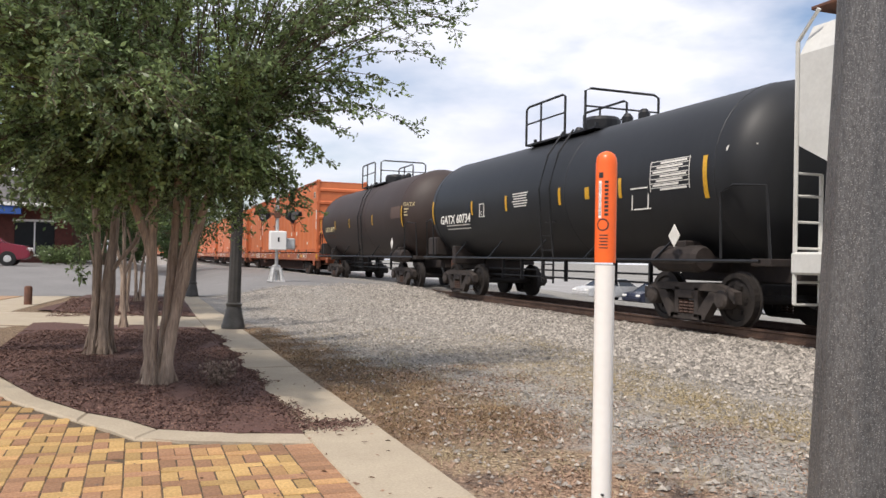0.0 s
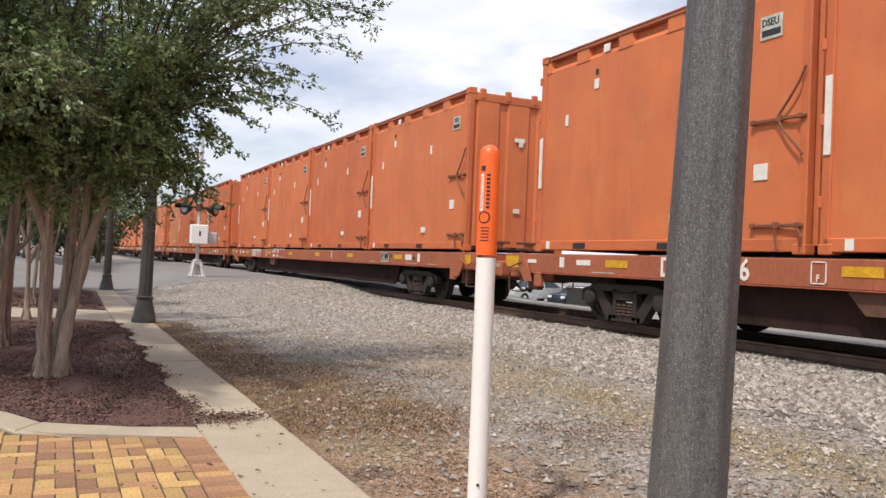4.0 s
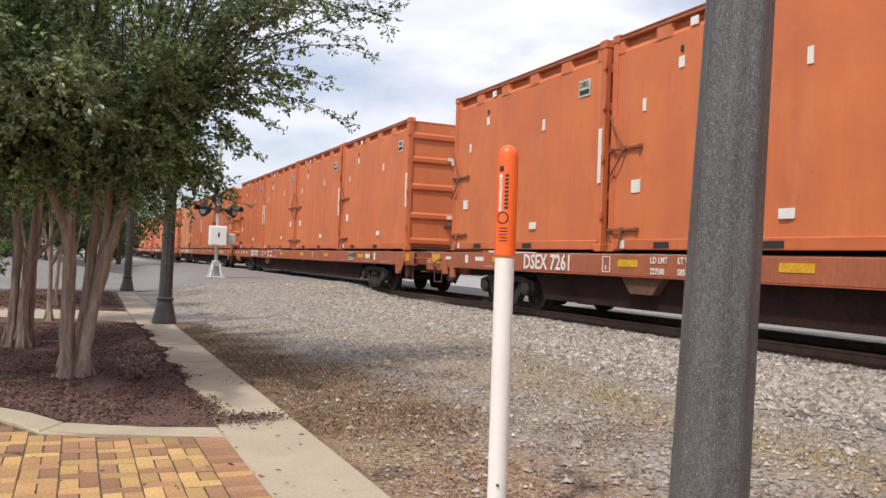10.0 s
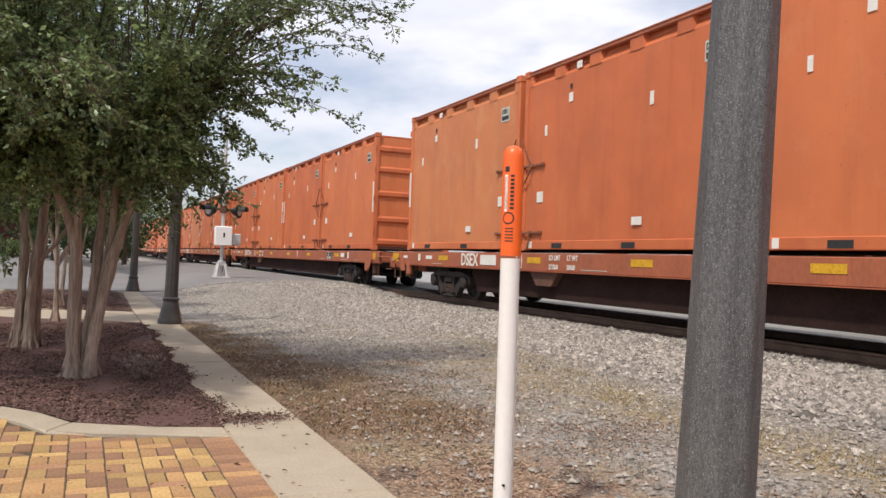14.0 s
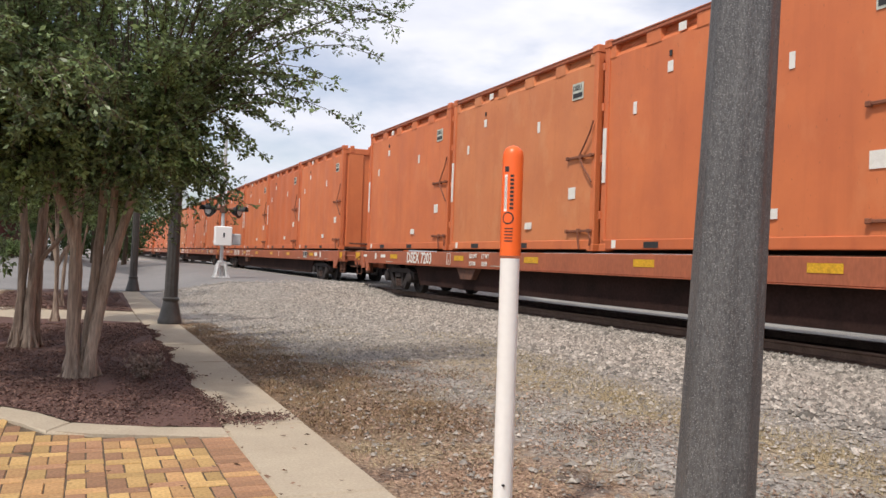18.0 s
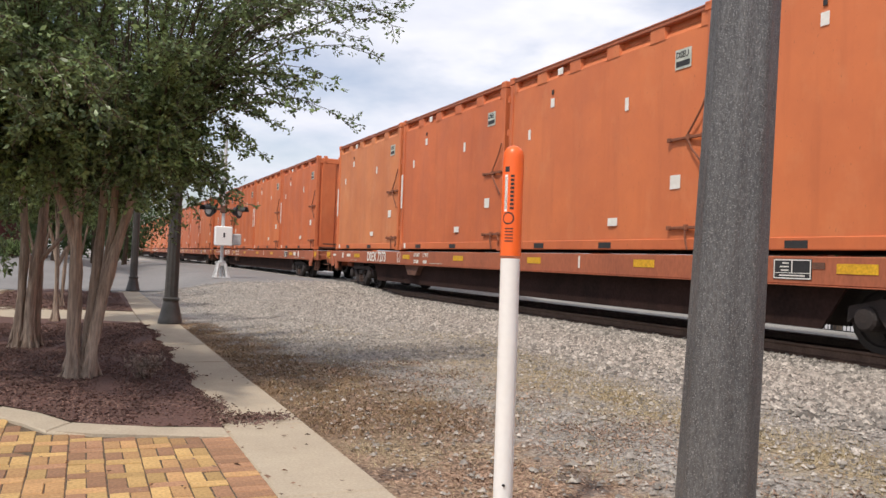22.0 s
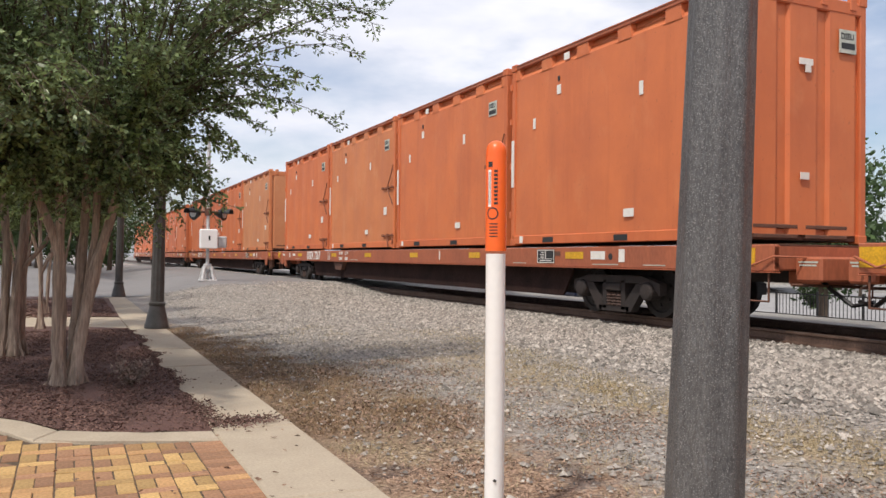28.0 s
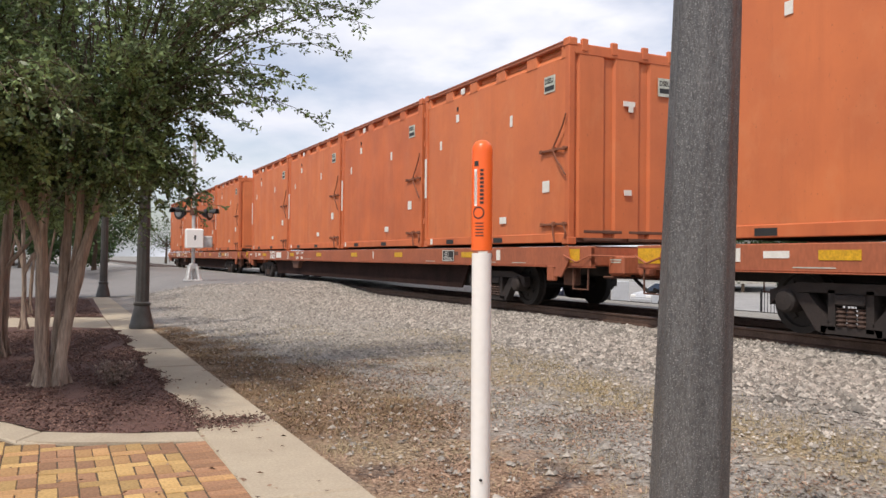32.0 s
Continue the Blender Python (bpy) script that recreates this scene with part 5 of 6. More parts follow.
def bed(name, outline, label):
    bm = bmesh.new()
    bm.faces.new([bm.verts.new((x, y, 0)) for x, y in outline])
    bmesh.ops.triangulate(bm, faces=bm.faces)
    bmesh.ops.subdivide_edges(bm, edges=bm.edges, cuts=7, use_grid_fill=True)
    for v in bm.verts:
        v.co.z = 0.0 + 0.035 * noise.noise(Vector((v.co.x * 1.7, v.co.y * 1.7, 3.0))) + 0.012
    me = mesh_of(name, bm, mat("bark_mulch", (0.128, 0.064, 0.050), (0.08, 0.040, 0.032), 0.95, scale=24, bump=0.5, bscale=60, contrast=0.35), True)
    return tagged(new(name, me), label, "mulch bed", kind="structure")


BED1 = KERB_IN + [(-1.25, 16.1), (1.59, 14.58)]
BED2 = [(1.59, 17.28), (1.7, 24.6), (0.3, 26.0), (-0.9, 26.0), (-1.55, 19.3)]
bed("mulch_bed", BED1, "dark red-brown bark mulch bed under the trees")
bed("mulch_bed", BED2, "dark red-brown bark mulch bed beyond the cross path")


def chips(n, seed):
    rng = np.random.default_rng(seed)
    x, y = rng.uniform(-1.2, 1.75, n), rng.uniform(5.9, 14.4, n)
    edge = np.interp(x, [p[0] for p in KERB_IN[::-1]], [p[1] for p in KERB_IN[::-1]])
    keep = (y > edge) & ((x < 1.57) | ((y < 7.2) & (y > 5.95) & (rng.uniform(0, 1, n) < 0.5)))
    x, y = x[keep], y[keep]
    # a spill of mulch over the walk
    sx, sy = rng.normal(1.80, 0.2, 1100), rng.normal(6.12, 0.10, 1100)
    ok = (sx > 1.58) & (sx < 2.16)
    x, y = np.r_[x, sx[ok]], np.r_[y, sy[ok]]
    # and a ragged fringe along its edge
    fy = rng.uniform(6.2, 14.0, 5200)
    fx = 1.575 + np.abs(rng.normal(0, 1, 5200)) * 0.034 * (1.0 + 0.9 * np.sin(fy * 3.1) + 0.6 * np.sin(fy * 7.7 + 1))
    x, y = np.r_[x, fx], np.r_[y, fy]
    # the bed beyond the cross path
    x, y = np.r_[x, rng.uniform(-1.2, 1.55, 9000)], np.r_[y, rng.uniform(17.4, 24.4, 9000)]
    n = len(x)
    a, L, w = rng.uniform(0, 6.3, n), rng.lognormal(-5.0, 0.5, n) * np.where(y > 16, 2.2, 1.0), rng.uniform(0.0018, 0.0045, n)
    z = 0.014 + rng.uniform(0.0, 0.010, n)
    ca, sa, t = np.cos(a), np.sin(a), rng.uniform(-0.4, 0.4, n)
    v = np.zeros((n, 4, 3))
    for k, (p, q) in enumerate(((-1, -1), (1, -1), (1, 1), (-1, 1))):
        v[:, k, 0] = x + p * L * ca - q * w * sa
        v[:, k, 1] = y + p * L * sa + q * w * ca
        v[:, k, 2] = z + p * L * t + 0.004 * q
    f = np.arange(4 * n).reshape(-1, 4)
    return tagged(raw("mulch_chips", v.reshape(-1, 3).tolist(), f.tolist(), CHIP), "loose dark bark chips strewn over the bed", "mulch", kind="stuff")


chips(52000, 5)


def litter(n, seed):
    """Dead leaves and straw flecks in drifts on the dirt by the walk."""
    rng = np.random.default_rng(seed)
    c = np.stack([rng.uniform(2.2, 4.6, 150), rng.uniform(2.0, 9.0, 150)], 1)
    i = rng.integers(0, len(c), n)
    p = c[i] + rng.standard_normal((n, 2)) * 0.16
    p = p[p[:, 0] > 2.19]
    n = len(p)
    z = ground_z(p[:, 0], p[:, 1]) + rng.uniform(0.0, 0.012, n)
    a, L, w, t = rng.uniform(0, 6.3, n), rng.lognormal(-4.5, 0.45, n), rng.uniform(0.002, 0.007, n), rng.uniform(-0.7, 0.7, n)
    v = np.zeros((n, 4, 3))
    for k, (u, q) in enumerate(((-1, 0), (0, -1), (1, 0), (0, 1))):
        v[:, k, 0] = p[:, 0] + u * L * np.cos(a) - q * w * np.sin(a)
        v[:, k, 1] = p[:, 1] + u * L * np.sin(a) + q * w * np.cos(a)
        v[:, k, 2] = z + u * L * t + 0.003 * q
    f = np.arange(4 * n).reshape(-1, 4)
    return tagged(raw("leaf_litter", v.reshape(-1, 3).tolist(), f.tolist(), LITTER), "dry brown leaf litter strewn on the dirt", "leaf litter", kind="stuff")


litter(15000, 15)


def fallen_leaves(n, seed):
    """A few dry leaves lying on the walk and the bricks."""
    rng = np.random.default_rng(seed)
    x, y = rng.uniform(0.2, 2.15, n), rng.uniform(3.0, 9.0, n)
    ok = (x > 1.6) | (y < 5.5)
    x, y = x[ok], y[ok]
    n = len(x)
    d = rng.standard_normal((n, 3)) * [1, 1, 0.12]
    ob = leaves_mesh("fallen_leaves", np.stack([x, y, np.full(n, 0.014)], 1), d, 0.035, LITTER, None, rng, 0.2)
    return tagged(ob, "dry brown fallen leaves on walk and bricks", "leaves", kind="stuff")


def brick_material(name, a, b):
    return mat(name, a, b, 0.85, scale=9, bump=0.25, bscale=60, contrast=0.4, grain=0.6, per="object", spread=(0.72, 1.2))


BRICKS = [brick_material("yellow_paver", (0.56, 0.365, 0.145), (0.43, 0.265, 0.10)), brick_material("ochre_paver", (0.50, 0.295, 0.125), (0.37, 0.205, 0.09)),
          brick_material("brown_paver", (0.39, 0.215, 0.115), (0.28, 0.145, 0.08))]


def paving():
    """Basket courses: columns 0.2 m wide in which a long brick and two half bricks take turns."""
    pav = thing("brick_paving", "yellow and brown clay brick paving in basket courses", "paving", kind="structure")
    slab("paving_bed", [(WX0 - 0.003, -2.5), (WX0 - 0.003, 5.55), (1.085, 5.7), (0.746, 5.83), (0.44, 6.0), (0.29, 6.28), (0.03, 6.75), (-0.54, 7.75), (-1.4, 10.1), (-3.3, 12.5), (-12, 12.5), (-12, -2.5)], -0.10, -0.006,
         mat("sand_joint", (0.13, 0.09, 0.055), (0.07, 0.05, 0.032), 0.95, scale=20), pav, 0)
    rnd = random.Random(21)
    meshes = {}
    for kind, w in (("long", 0.2), ("half", 0.1)):
        for i, m in enumerate(BRICKS):
            bm = bmesh.new()
            box(bm, (0.0035, 0.0035, -0.06), (w - 0.0035, (0.1 if kind == "long" else 0.2) - 0.0035, 0), 0.004)
            meshes[kind, i] = mesh_of("brick", bm, m)
    rest_v, rest_f = [], []
    border = 1.597 - 0.2
    laid = 0

    def inside(x, y, w):
        lim = np.interp(x + w, [p[0] for p in KERB_OUT[::-1]], [p[1] for p in KERB_OUT[::-1]])
        return y + 0.1 <= lim + 0.03

    col = 0
    x = border
    while x > -3.2:
        x -= 0.2
        col += 1
        far = 7.9 if x > -0.9 else 6.0
        y = -1.4
        row = col
        y += 0.15 * (col % 2)
        while y < far:
            items = [(x, 0.2, "long")] if row % 2 else [(x, 0.1, "half"), (x + 0.1, 0.1, "half")]
            for xx, w, kind in items:
                if inside(xx, y, w):
                    i = rnd.choice((0, 0, 0, 1, 1, 2, 2))
                    if laid < 330 and x > -0.9 and y > 3.5:
                        piece("brick", meshes[kind, i], pav, pose(xx + rnd.uniform(-0.002, 0.002), y + rnd.uniform(-0.002, 0.002), rnd.uniform(-0.004, 0.002), rnd.uniform(-0.6, 0.6), rnd.uniform(-0.6, 0.6), rnd.uniform(-0.7, 0.7)))
                        laid += 1
                    else:
                        rest_v.append((xx, y, w, 0.1 if kind == "long" else 0.2))
            y += 0.1 if row % 2 else 0.2
            row += 1
    # border course by the walk: bricks across
    y = -1.4
    while y < 5.5:
        for xx in (border, ):
            if laid < 420:
                piece("brick", meshes["long", rnd.choice((1, 2, 2))], pav, pose(xx, y, rnd.uniform(-0.003, 0.001)))
                laid += 1
        y += 0.1
    v, f = [], []
    for xx, y, w, d in rest_v:
        b = len(v)
        v += [(xx + .003, y + .003, 0), (xx + w - .003, y + .003, 0), (xx + w - .003, y + d - .003, 0), (xx + .003, y + d - .003, 0), (xx + .003, y + .003, -.05), (xx + w - .003, y + .003, -.05), (xx + w - .003, y + d - .003, -.05), (xx + .003, y + d - .003, -.05)]
        f += [(b, b + 1, b + 2, b + 3), (b, b + 4, b + 5, b + 1), (b + 1, b + 5, b + 6, b + 2), (b + 2, b + 6, b + 7, b + 3), (b + 3, b + 7, b + 4, b)]
    if v:
        rest = raw("bricks", v, f, mat("mixed_paver", (0.52, 0.31, 0.105), (0.40, 0.22, 0.09), 0.85, scale=7, bump=0.25, bscale=60, per="island"), pav)
        tagged(rest, kind="stuff")


# ---- posts ----
def marker_post():
    m = thing("marker_post", "white plastic utility marker post with orange dome top", "marker post", at=pose(2.402, 3.249, -0.012, 0, -0.15, 0))
    bm = bmesh.new()
    lathe(bm, ((0.044, -0.05), (0.044, 1.27)), 24)
    post = part("tube", bm, MARKWHITE, m, smooth=True)
    bm = bmesh.new()
    lathe(bm, ((0.0475, 1.282), (0.0475, 1.73), (0.044, 1.752), (0.034, 1.768), (0.018, 1.778), (0.003, 1.782)), 24)
    cap = part("dome_sleeve", bm, MARKORANGE, m, "glossy orange domed sleeve", smooth=True)
    # decal turned towards the walk
    R = 0.0485

    def curved(a0, a1, z0, z1, material, name):
        b = bmesh.new()
        prev = None
        for k in range(7):
            a = radians(a0 + (a1 - a0) * k / 6)
            now = (b.verts.new((R * math.cos(a), R * math.sin(a), z0)), b.verts.new((R * math.cos(a), R * math.sin(a), z1)))
            if prev:
                b.faces.new((prev[0], now[0], now[1], prev[1]))
            prev = now
        part(name, b, material, cap)

    curved(196, 214, 1.48, 1.645, MARKWHITE, "label_strip")
    for k in range(3):
        curved(197 + k * 6, 199 + k * 6, 1.49, 1.635, INK, "label_line")
    for k in range(9):
        curved(230, 250, 1.49 + k * 0.018, 1.501 + k * 0.018, INK, "label_letter")
    curved(196, 222, 1.658, 1.682, INK, "label_bar")
    for k in range(5):
        curved(205, 250, 1.345 + k * 0.014, 1.350 + k * 0.014, INK, "label_line")
    b = bmesh.new()
    for k in range(20):
        a0, a1 = 2 * math.pi * k / 20, 2 * math.pi * (k + 1) / 20
        q = []
        for a, r in ((a0, 0.028), (a1, 0.028), (a1, 0.022), (a0, 0.022)):
            ang = radians(222) + r * math.cos(a) / R
            q.append(b.verts.new((R * math.cos(ang), R * math.sin(ang), 1.45 + r * math.sin(a))))
        b.faces.new(q)
    part("label_ring", b, INK, cap)
    bm = bmesh.new()
    lathe(bm, ((0.006, -0.006), (0.006, 0.006)), 8, "y", (-0.0205, -0.0405, 0.26))
    part("screw", bm, INK, post)
    return m


marker_post()


def near_pole():
    """The tapered fluted lamp column close to the camera."""
    p = thing("lamp_column", "dark grey tapered lamp column with speckled paint", "lamp post", at=pose(2.306, 1.852, -0.012, 1.2, 1.3, 0))
    bm = bmesh.new()
    rings = []
    for z in np.linspace(0.0, 3.6, 10):
        r = 0.1125 - 0.0108 * z
        rings.append([bm.verts.new(((r + 0.004 * math.cos(8 * a)) * math.cos(a), (r + 0.004 * math.cos(8 * a)) * math.sin(a), z)) for a in (2 * math.pi * k / 64 for k in range(64))])
    for q, s in zip(rings, rings[1:]):
        for k in range(64):
            bm.faces.new((q[k], q[(k + 1) % 64], s[(k + 1) % 64], s[k]))
    part("shaft", bm, POLE, p, smooth=True)
    bm = bmesh.new()
    lathe(bm, ((0.26, 0.0), (0.26, 0.08), (0.20, 0.20), (0.155, 0.36), (0.17, 0.40), (0.14, 0.44)), 24)
    part("base", bm, POLE, p, smooth=True)
    return p


near_pole()


def lamp_post(x, y, lean):
    p = thing("street_lamp", "dark grey fluted street lamp post on the walk", "street lamp", "lamp posts along the walk", at=pose(x, y, 0, 0, lean, 0))
    bm = bmesh.new()
    lathe(bm, ((0.20, 0.0), (0.20, 0.06), (0.185, 0.09), (0.165, 0.20), (0.135, 0.32), (0.125, 0.38), (0.14, 0.40), (0.14, 0.43), (0.115, 0.45)), 20)
    part("base", bm, LAMPGREEN, p, smooth=True)
    bm = bmesh.new()
    rings = []
    for z in (0.44, 1.5, 2.5, 3.6, 4.6):
        r = 0.112 - 0.010 * z
        rings.append([bm.verts.new(((r + 0.005 * math.cos(10 * a)) * math.cos(a), (r + 0.005 * math.cos(10 * a)) * math.sin(a), z)) for a in (2 * math.pi * k / 60 for k in range(60))])
    for q, s in zip(rings, rings[1:]):
        for k in range(60):
            bm.faces.new((q[k], q[(k + 1) % 60], s[(k + 1) % 60], s[k]))
    part("shaft", bm, LAMPGREEN, p, smooth=True)
    return p


lamp_post(2.03, 14.55, 0.8)
lamp_post(2.02, 25.75, 0.8)


def crossing_signal():
    s = thing("crossing_signal", "silver railway crossing signal with twin lamps", "crossing signal", at=pose(5.0, 28.6, float(ground_z(5.0, 28.6)) - 0.012))
    bm = bmesh.new()
    lathe(bm, ((0.06, 0.0), (0.06, 5.1), (0.05, 5.2)), 12)
    part("mast", bm, SIGNAL, s, smooth=True)
    bm = bmesh.new()
    for sx in (-1, 1):
        for sy in (-1, 1):
            tube(bm, [(sx * 0.20, sy * 0.20, 0.0), (sx * 0.11, sy * 0.11, 0.5)], [0.07, 0.06], 6)
    box(bm, (-0.28, -0.28, 0.0), (0.28, 0.28, 0.06), 0.02)
    box(bm, (-0.13, -0.13, 0.4), (0.13, 0.13, 0.6), 0.03)
    part("base", bm, SIGNAL, s)
    bm = bmesh.new()
    box(bm, (-0.30, -0.36, 1.12), (0.28, -0.06, 1.78), 0.03)
    case = part("control_box", bm, MARKWHITE, s, "white metal control box")
    bm = bmesh.new()
    box(bm, (0.30, -0.15, 1.15), (0.62, 0.15, 1.55), 0.04)
    part("gate_gear", bm, SIGNAL, s)
    bm = bmesh.new()
    box(bm, (-0.03, -0.366, 1.40), (0.03, -0.361, 1.56))
    part("label_bar", bm, INK, case)
    bm = bmesh.new()
    tube(bm, [(-0.46, 0, 2.38), (0.50, 0, 2.38)], 0.045, 8)
    box(bm, (-0.11, -0.1, 2.25), (0.11, 0.1, 2.50), 0.02)
    arm = part("cross_arm", bm, RUST, s)
    for x in (-0.46, 0.50):
        bm = bmesh.new()
        turn = Matrix.Translation((x, 0, 2.33)) @ Matrix.Rotation(radians(52 if x > 0 else -58), 4, "Z") @ Matrix.Translation((-x, 0, -2.33))
        lathe(bm, ((0.235, -0.02), (0.245, 0.0), (0.235, 0.02)), 24, "y", (x, -0.02, 2.33))
        lathe(bm, ((0.16, 0.0), (0.15, 0.14), (0.08, 0.24)), 16, "y", (x, 0.0, 2.33))
        head = part("lamp_head", bm, BLACKMETAL, s, "black round lamp backplate", at=turn)
        bm = bmesh.new()
        lathe(bm, ((0.15, -0.05), (0.14, -0.07), (0.05, -0.09)), 20, "y", (x, 0, 2.33))
        part("lens", bm, SIGNAL, head, "silvery round lens")
        bm = bmesh.new()
        n = 12
        for k in range(n):
            a0, a1 = math.pi * k / n, math.pi * (k + 1) / n
            bm.faces.new([bm.verts.new((x + 0.165 * math.cos(a), yy, 2.33 + 0.165 * math.sin(a))) for a, yy in ((a0, -0.04), (a1, -0.04), (a1, -0.34), (a0, -0.30))])
        part("visor", bm, BLACKMETAL, head)
    return s


crossing_signal()
# ---- trees ----
def leaves_mesh(name, pts, dirs, size, material, parent, rng, width=0.27):
    n = len(pts)
    d = dirs / np.maximum(np.linalg.norm(dirs, axis=1, keepdims=True), 1e-6)
    r = rng.standard_normal((n, 3))
    side = np.cross(d, r)
    side /= np.maximum(np.linalg.norm(side, axis=1, keepdims=True), 1e-6)
    L = (size * rng.lognormal(0, 0.22, n))[:, None]
    up = np.cross(side, d)
    v = np.zeros((n, 4, 3))
    v[:, 0] = pts
    v[:, 1] = pts + d * L * 0.5 + side * L * width + up * L * 0.12
    v[:, 2] = pts + d * L
    v[:, 3] = pts + d * L * 0.5 - side * L * width + up * L * 0.12
    me = bpy.data.meshes.new(name)
    me.vertices.add(4 * n)
    me.vertices.foreach_set("co", v.ravel())
    f = np.arange(4 * n).reshape(-1, 4)
    me.loops.add(4 * n)
    me.loops.foreach_set("vertex_index", f.ravel())
    me.polygons.add(n)
    me.polygons.foreach_set("loop_start", np.arange(0, 4 * n, 4))
    me.update(calc_edges=True)
    me.materials.append(material)
    ob = new(name, me)
    ob.parent = parent
    return ob


def bent(a, b, rng, sag=0.0, wob=0.06, n=6):
    a, b = np.array(a, float), np.array(b, float)
    L = np.linalg.norm(b - a)
    ph = rng.uniform(0, 6.3, 3)
    out = []
    for k in range(n + 1):
        u = k / n
        p = a + (b - a) * u + np.array([math.sin(3 * u + ph[0]) - math.sin(ph[0]), math.sin(3 * u + ph[1]) - math.sin(ph[1]), 0]) * wob * L * u * (1.3 - u)
        p[2] += sag * L * 4 * u * (1 - u)
        out.append(p)
    return out


def crape_tree(x, y, stems, crown, radii, n_limbs, leaf_n, leaf_size, seed, label, stem_r=0.075, zlow=0.0, tips=(), shape=None):
    """A many-stemmed small tree. stems: (bends, foot radius, top radius) rows; crown: centre and radii of its outline."""
    rng = np.random.default_rng(seed)
    t = thing("crape_myrtle", label, "tree", "trees in the beds", at=pose(x, y, 0))
    forks = []
    for line, r0, r1 in stems:
        # an even line of rings through the given bends
        q = np.array(line, float)
        u = np.r_[0, np.cumsum(np.linalg.norm(np.diff(q, axis=0), axis=1))]
        n = max(10, int(u[-1] / 0.07))
        at = np.linspace(0, u[-1], n + 1)
        pts = np.stack([np.interp(at, u, q[:, k]) for k in range(3)], 1)
        for _ in range(5):
            pts[1:-1] = (pts[:-2] + 2 * pts[1:-1] + pts[2:]) / 4
        low = q[0][2] < 0.1
        rad = [r0 + (r1 - r0) * k / n + (0.45 * r0 * math.exp(-at[k] / 0.09) if low else 0) for k in range(n + 1)]
        bm = bmesh.new()
        tube(bm, [tuple(p) for p in pts], rad, 16)
        for i, v in enumerate(bm.verts):
            ax = pts[min(n, i // 16)]
            out = v.co - Vector(ax)
            w = Vector((out.x * 22 + seed + ax[0] * 5, out.y * 22, v.co.z * 2.4))
            v.co += out * (0.30 * noise.noise(w) + 0.16 * noise.noise(w * 2.7))
        stem = part("stem", bm, BARK, t, smooth=True)
        if low:
            for k in range(4):
                a = k * 1.57 + rng.uniform(-0.5, 0.5)
                ca, sa, fx, fy = math.cos(a), math.sin(a), q[0][0], q[0][1]
                bm = bmesh.new()
                tube(bm, [(fx + r0 * 0.7 * ca, fy + r0 * 0.7 * sa, 0.30), (fx + r0 * 1.15 * ca, fy + r0 * 1.15 * sa, 0.12), (fx + r0 * 1.9 * ca, fy + r0 * 1.9 * sa, 0.01), (fx + r0 * 2.4 * ca, fy + r0 * 2.4 * sa, -0.05)], [r0 * 0.12, r0 * 0.38, r0 * 0.34, r0 * 0.15], 8)
                part("root_flare", bm, BARK, stem, smooth=True)
        forks += [pts[-1], pts[-3], pts[-5], pts[-7]]
    c, rr = np.array(crown, float), np.array(radii, float)
    ends = []
    while len(ends) < n_limbs:
        p = rng.standard_normal(3)
        p /= np.linalg.norm(p)
        p = c + p * rr * rng.uniform(0.45, 1.0) ** 0.6
        if p[2] < zlow:
            continue
        if shape is not None and not shape(p):
            continue
        ends.append(p)
    ends += [np.array(q, float) for q in tips]
    bm = bmesh.new()
    P, D = [], []
    for i, e in enumerate(ends):
        f = min(forks, key=lambda q: np.linalg.norm(q - e) + rng.uniform(0, 0.5))
        line = bent(f, e, rng, 0.17, 0.10, 6)
        L = np.linalg.norm(e - f)
        tube(bm, line, [0.0095 * (1 - 0.13 * k) for k in range(7)], 5, False)
        # side sprigs along the outer part of the limb
        m = max(6, int(8 + L * 7))
        for k in range(m):
            u = 0.08 + 0.92 * (k + rng.uniform(0, 1)) / m
            j = min(int(u * 6), 5)
            w = u * 6 - j
            p = line[j] * (1 - w) + line[j + 1] * w
            out = (line[j + 1] - line[j]) / (np.linalg.norm(line[j + 1] - line[j]) + 1e-6)
            dv = out * 0.75 + rng.standard_normal(3) * [0.6, 0.6, 0.32]
            dv /= np.linalg.norm(dv)
            sl = rng.uniform(0.10, 0.30)
            q = p + dv * sl
            q[2] -= sl * sl * 0.3
            if rng.uniform() < 0.5:
                tube(bm, [p, q], [0.005, 0.002], 3, False)
            cnt = max(4, int(leaf_n / (len(ends) * m)))
            uu = rng.uniform(0.05, 1.08, cnt)
            pos = p + (q - p) * uu[:, None] + rng.standard_normal((cnt, 3)) * 0.012
            P.append(pos)
            D.append(dv * 0.5 + rng.standard_normal((cnt, 3)) * [0.6, 0.6, 0.45] + [0, 0, -0.08])
    tagged(part("twig_work", bm, TWIG, t), kind="stuff")
    tagged(leaves_mesh("crown", np.concatenate(P), np.concatenate(D), leaf_size, LEAF, t, rng, 0.25), kind="stuff")
    return t


def skirt(p):
    """How low the big crown hangs, by its reach towards the track."""
    return p[2] > np.interp(p[0], [-3, -1.5, 0, 0.9, 1.4, 1.8, 2.45, 3.1], [1.8, 1.6, 1.62, 1.8, 2.15, 2.6, 3.1, 3.45])


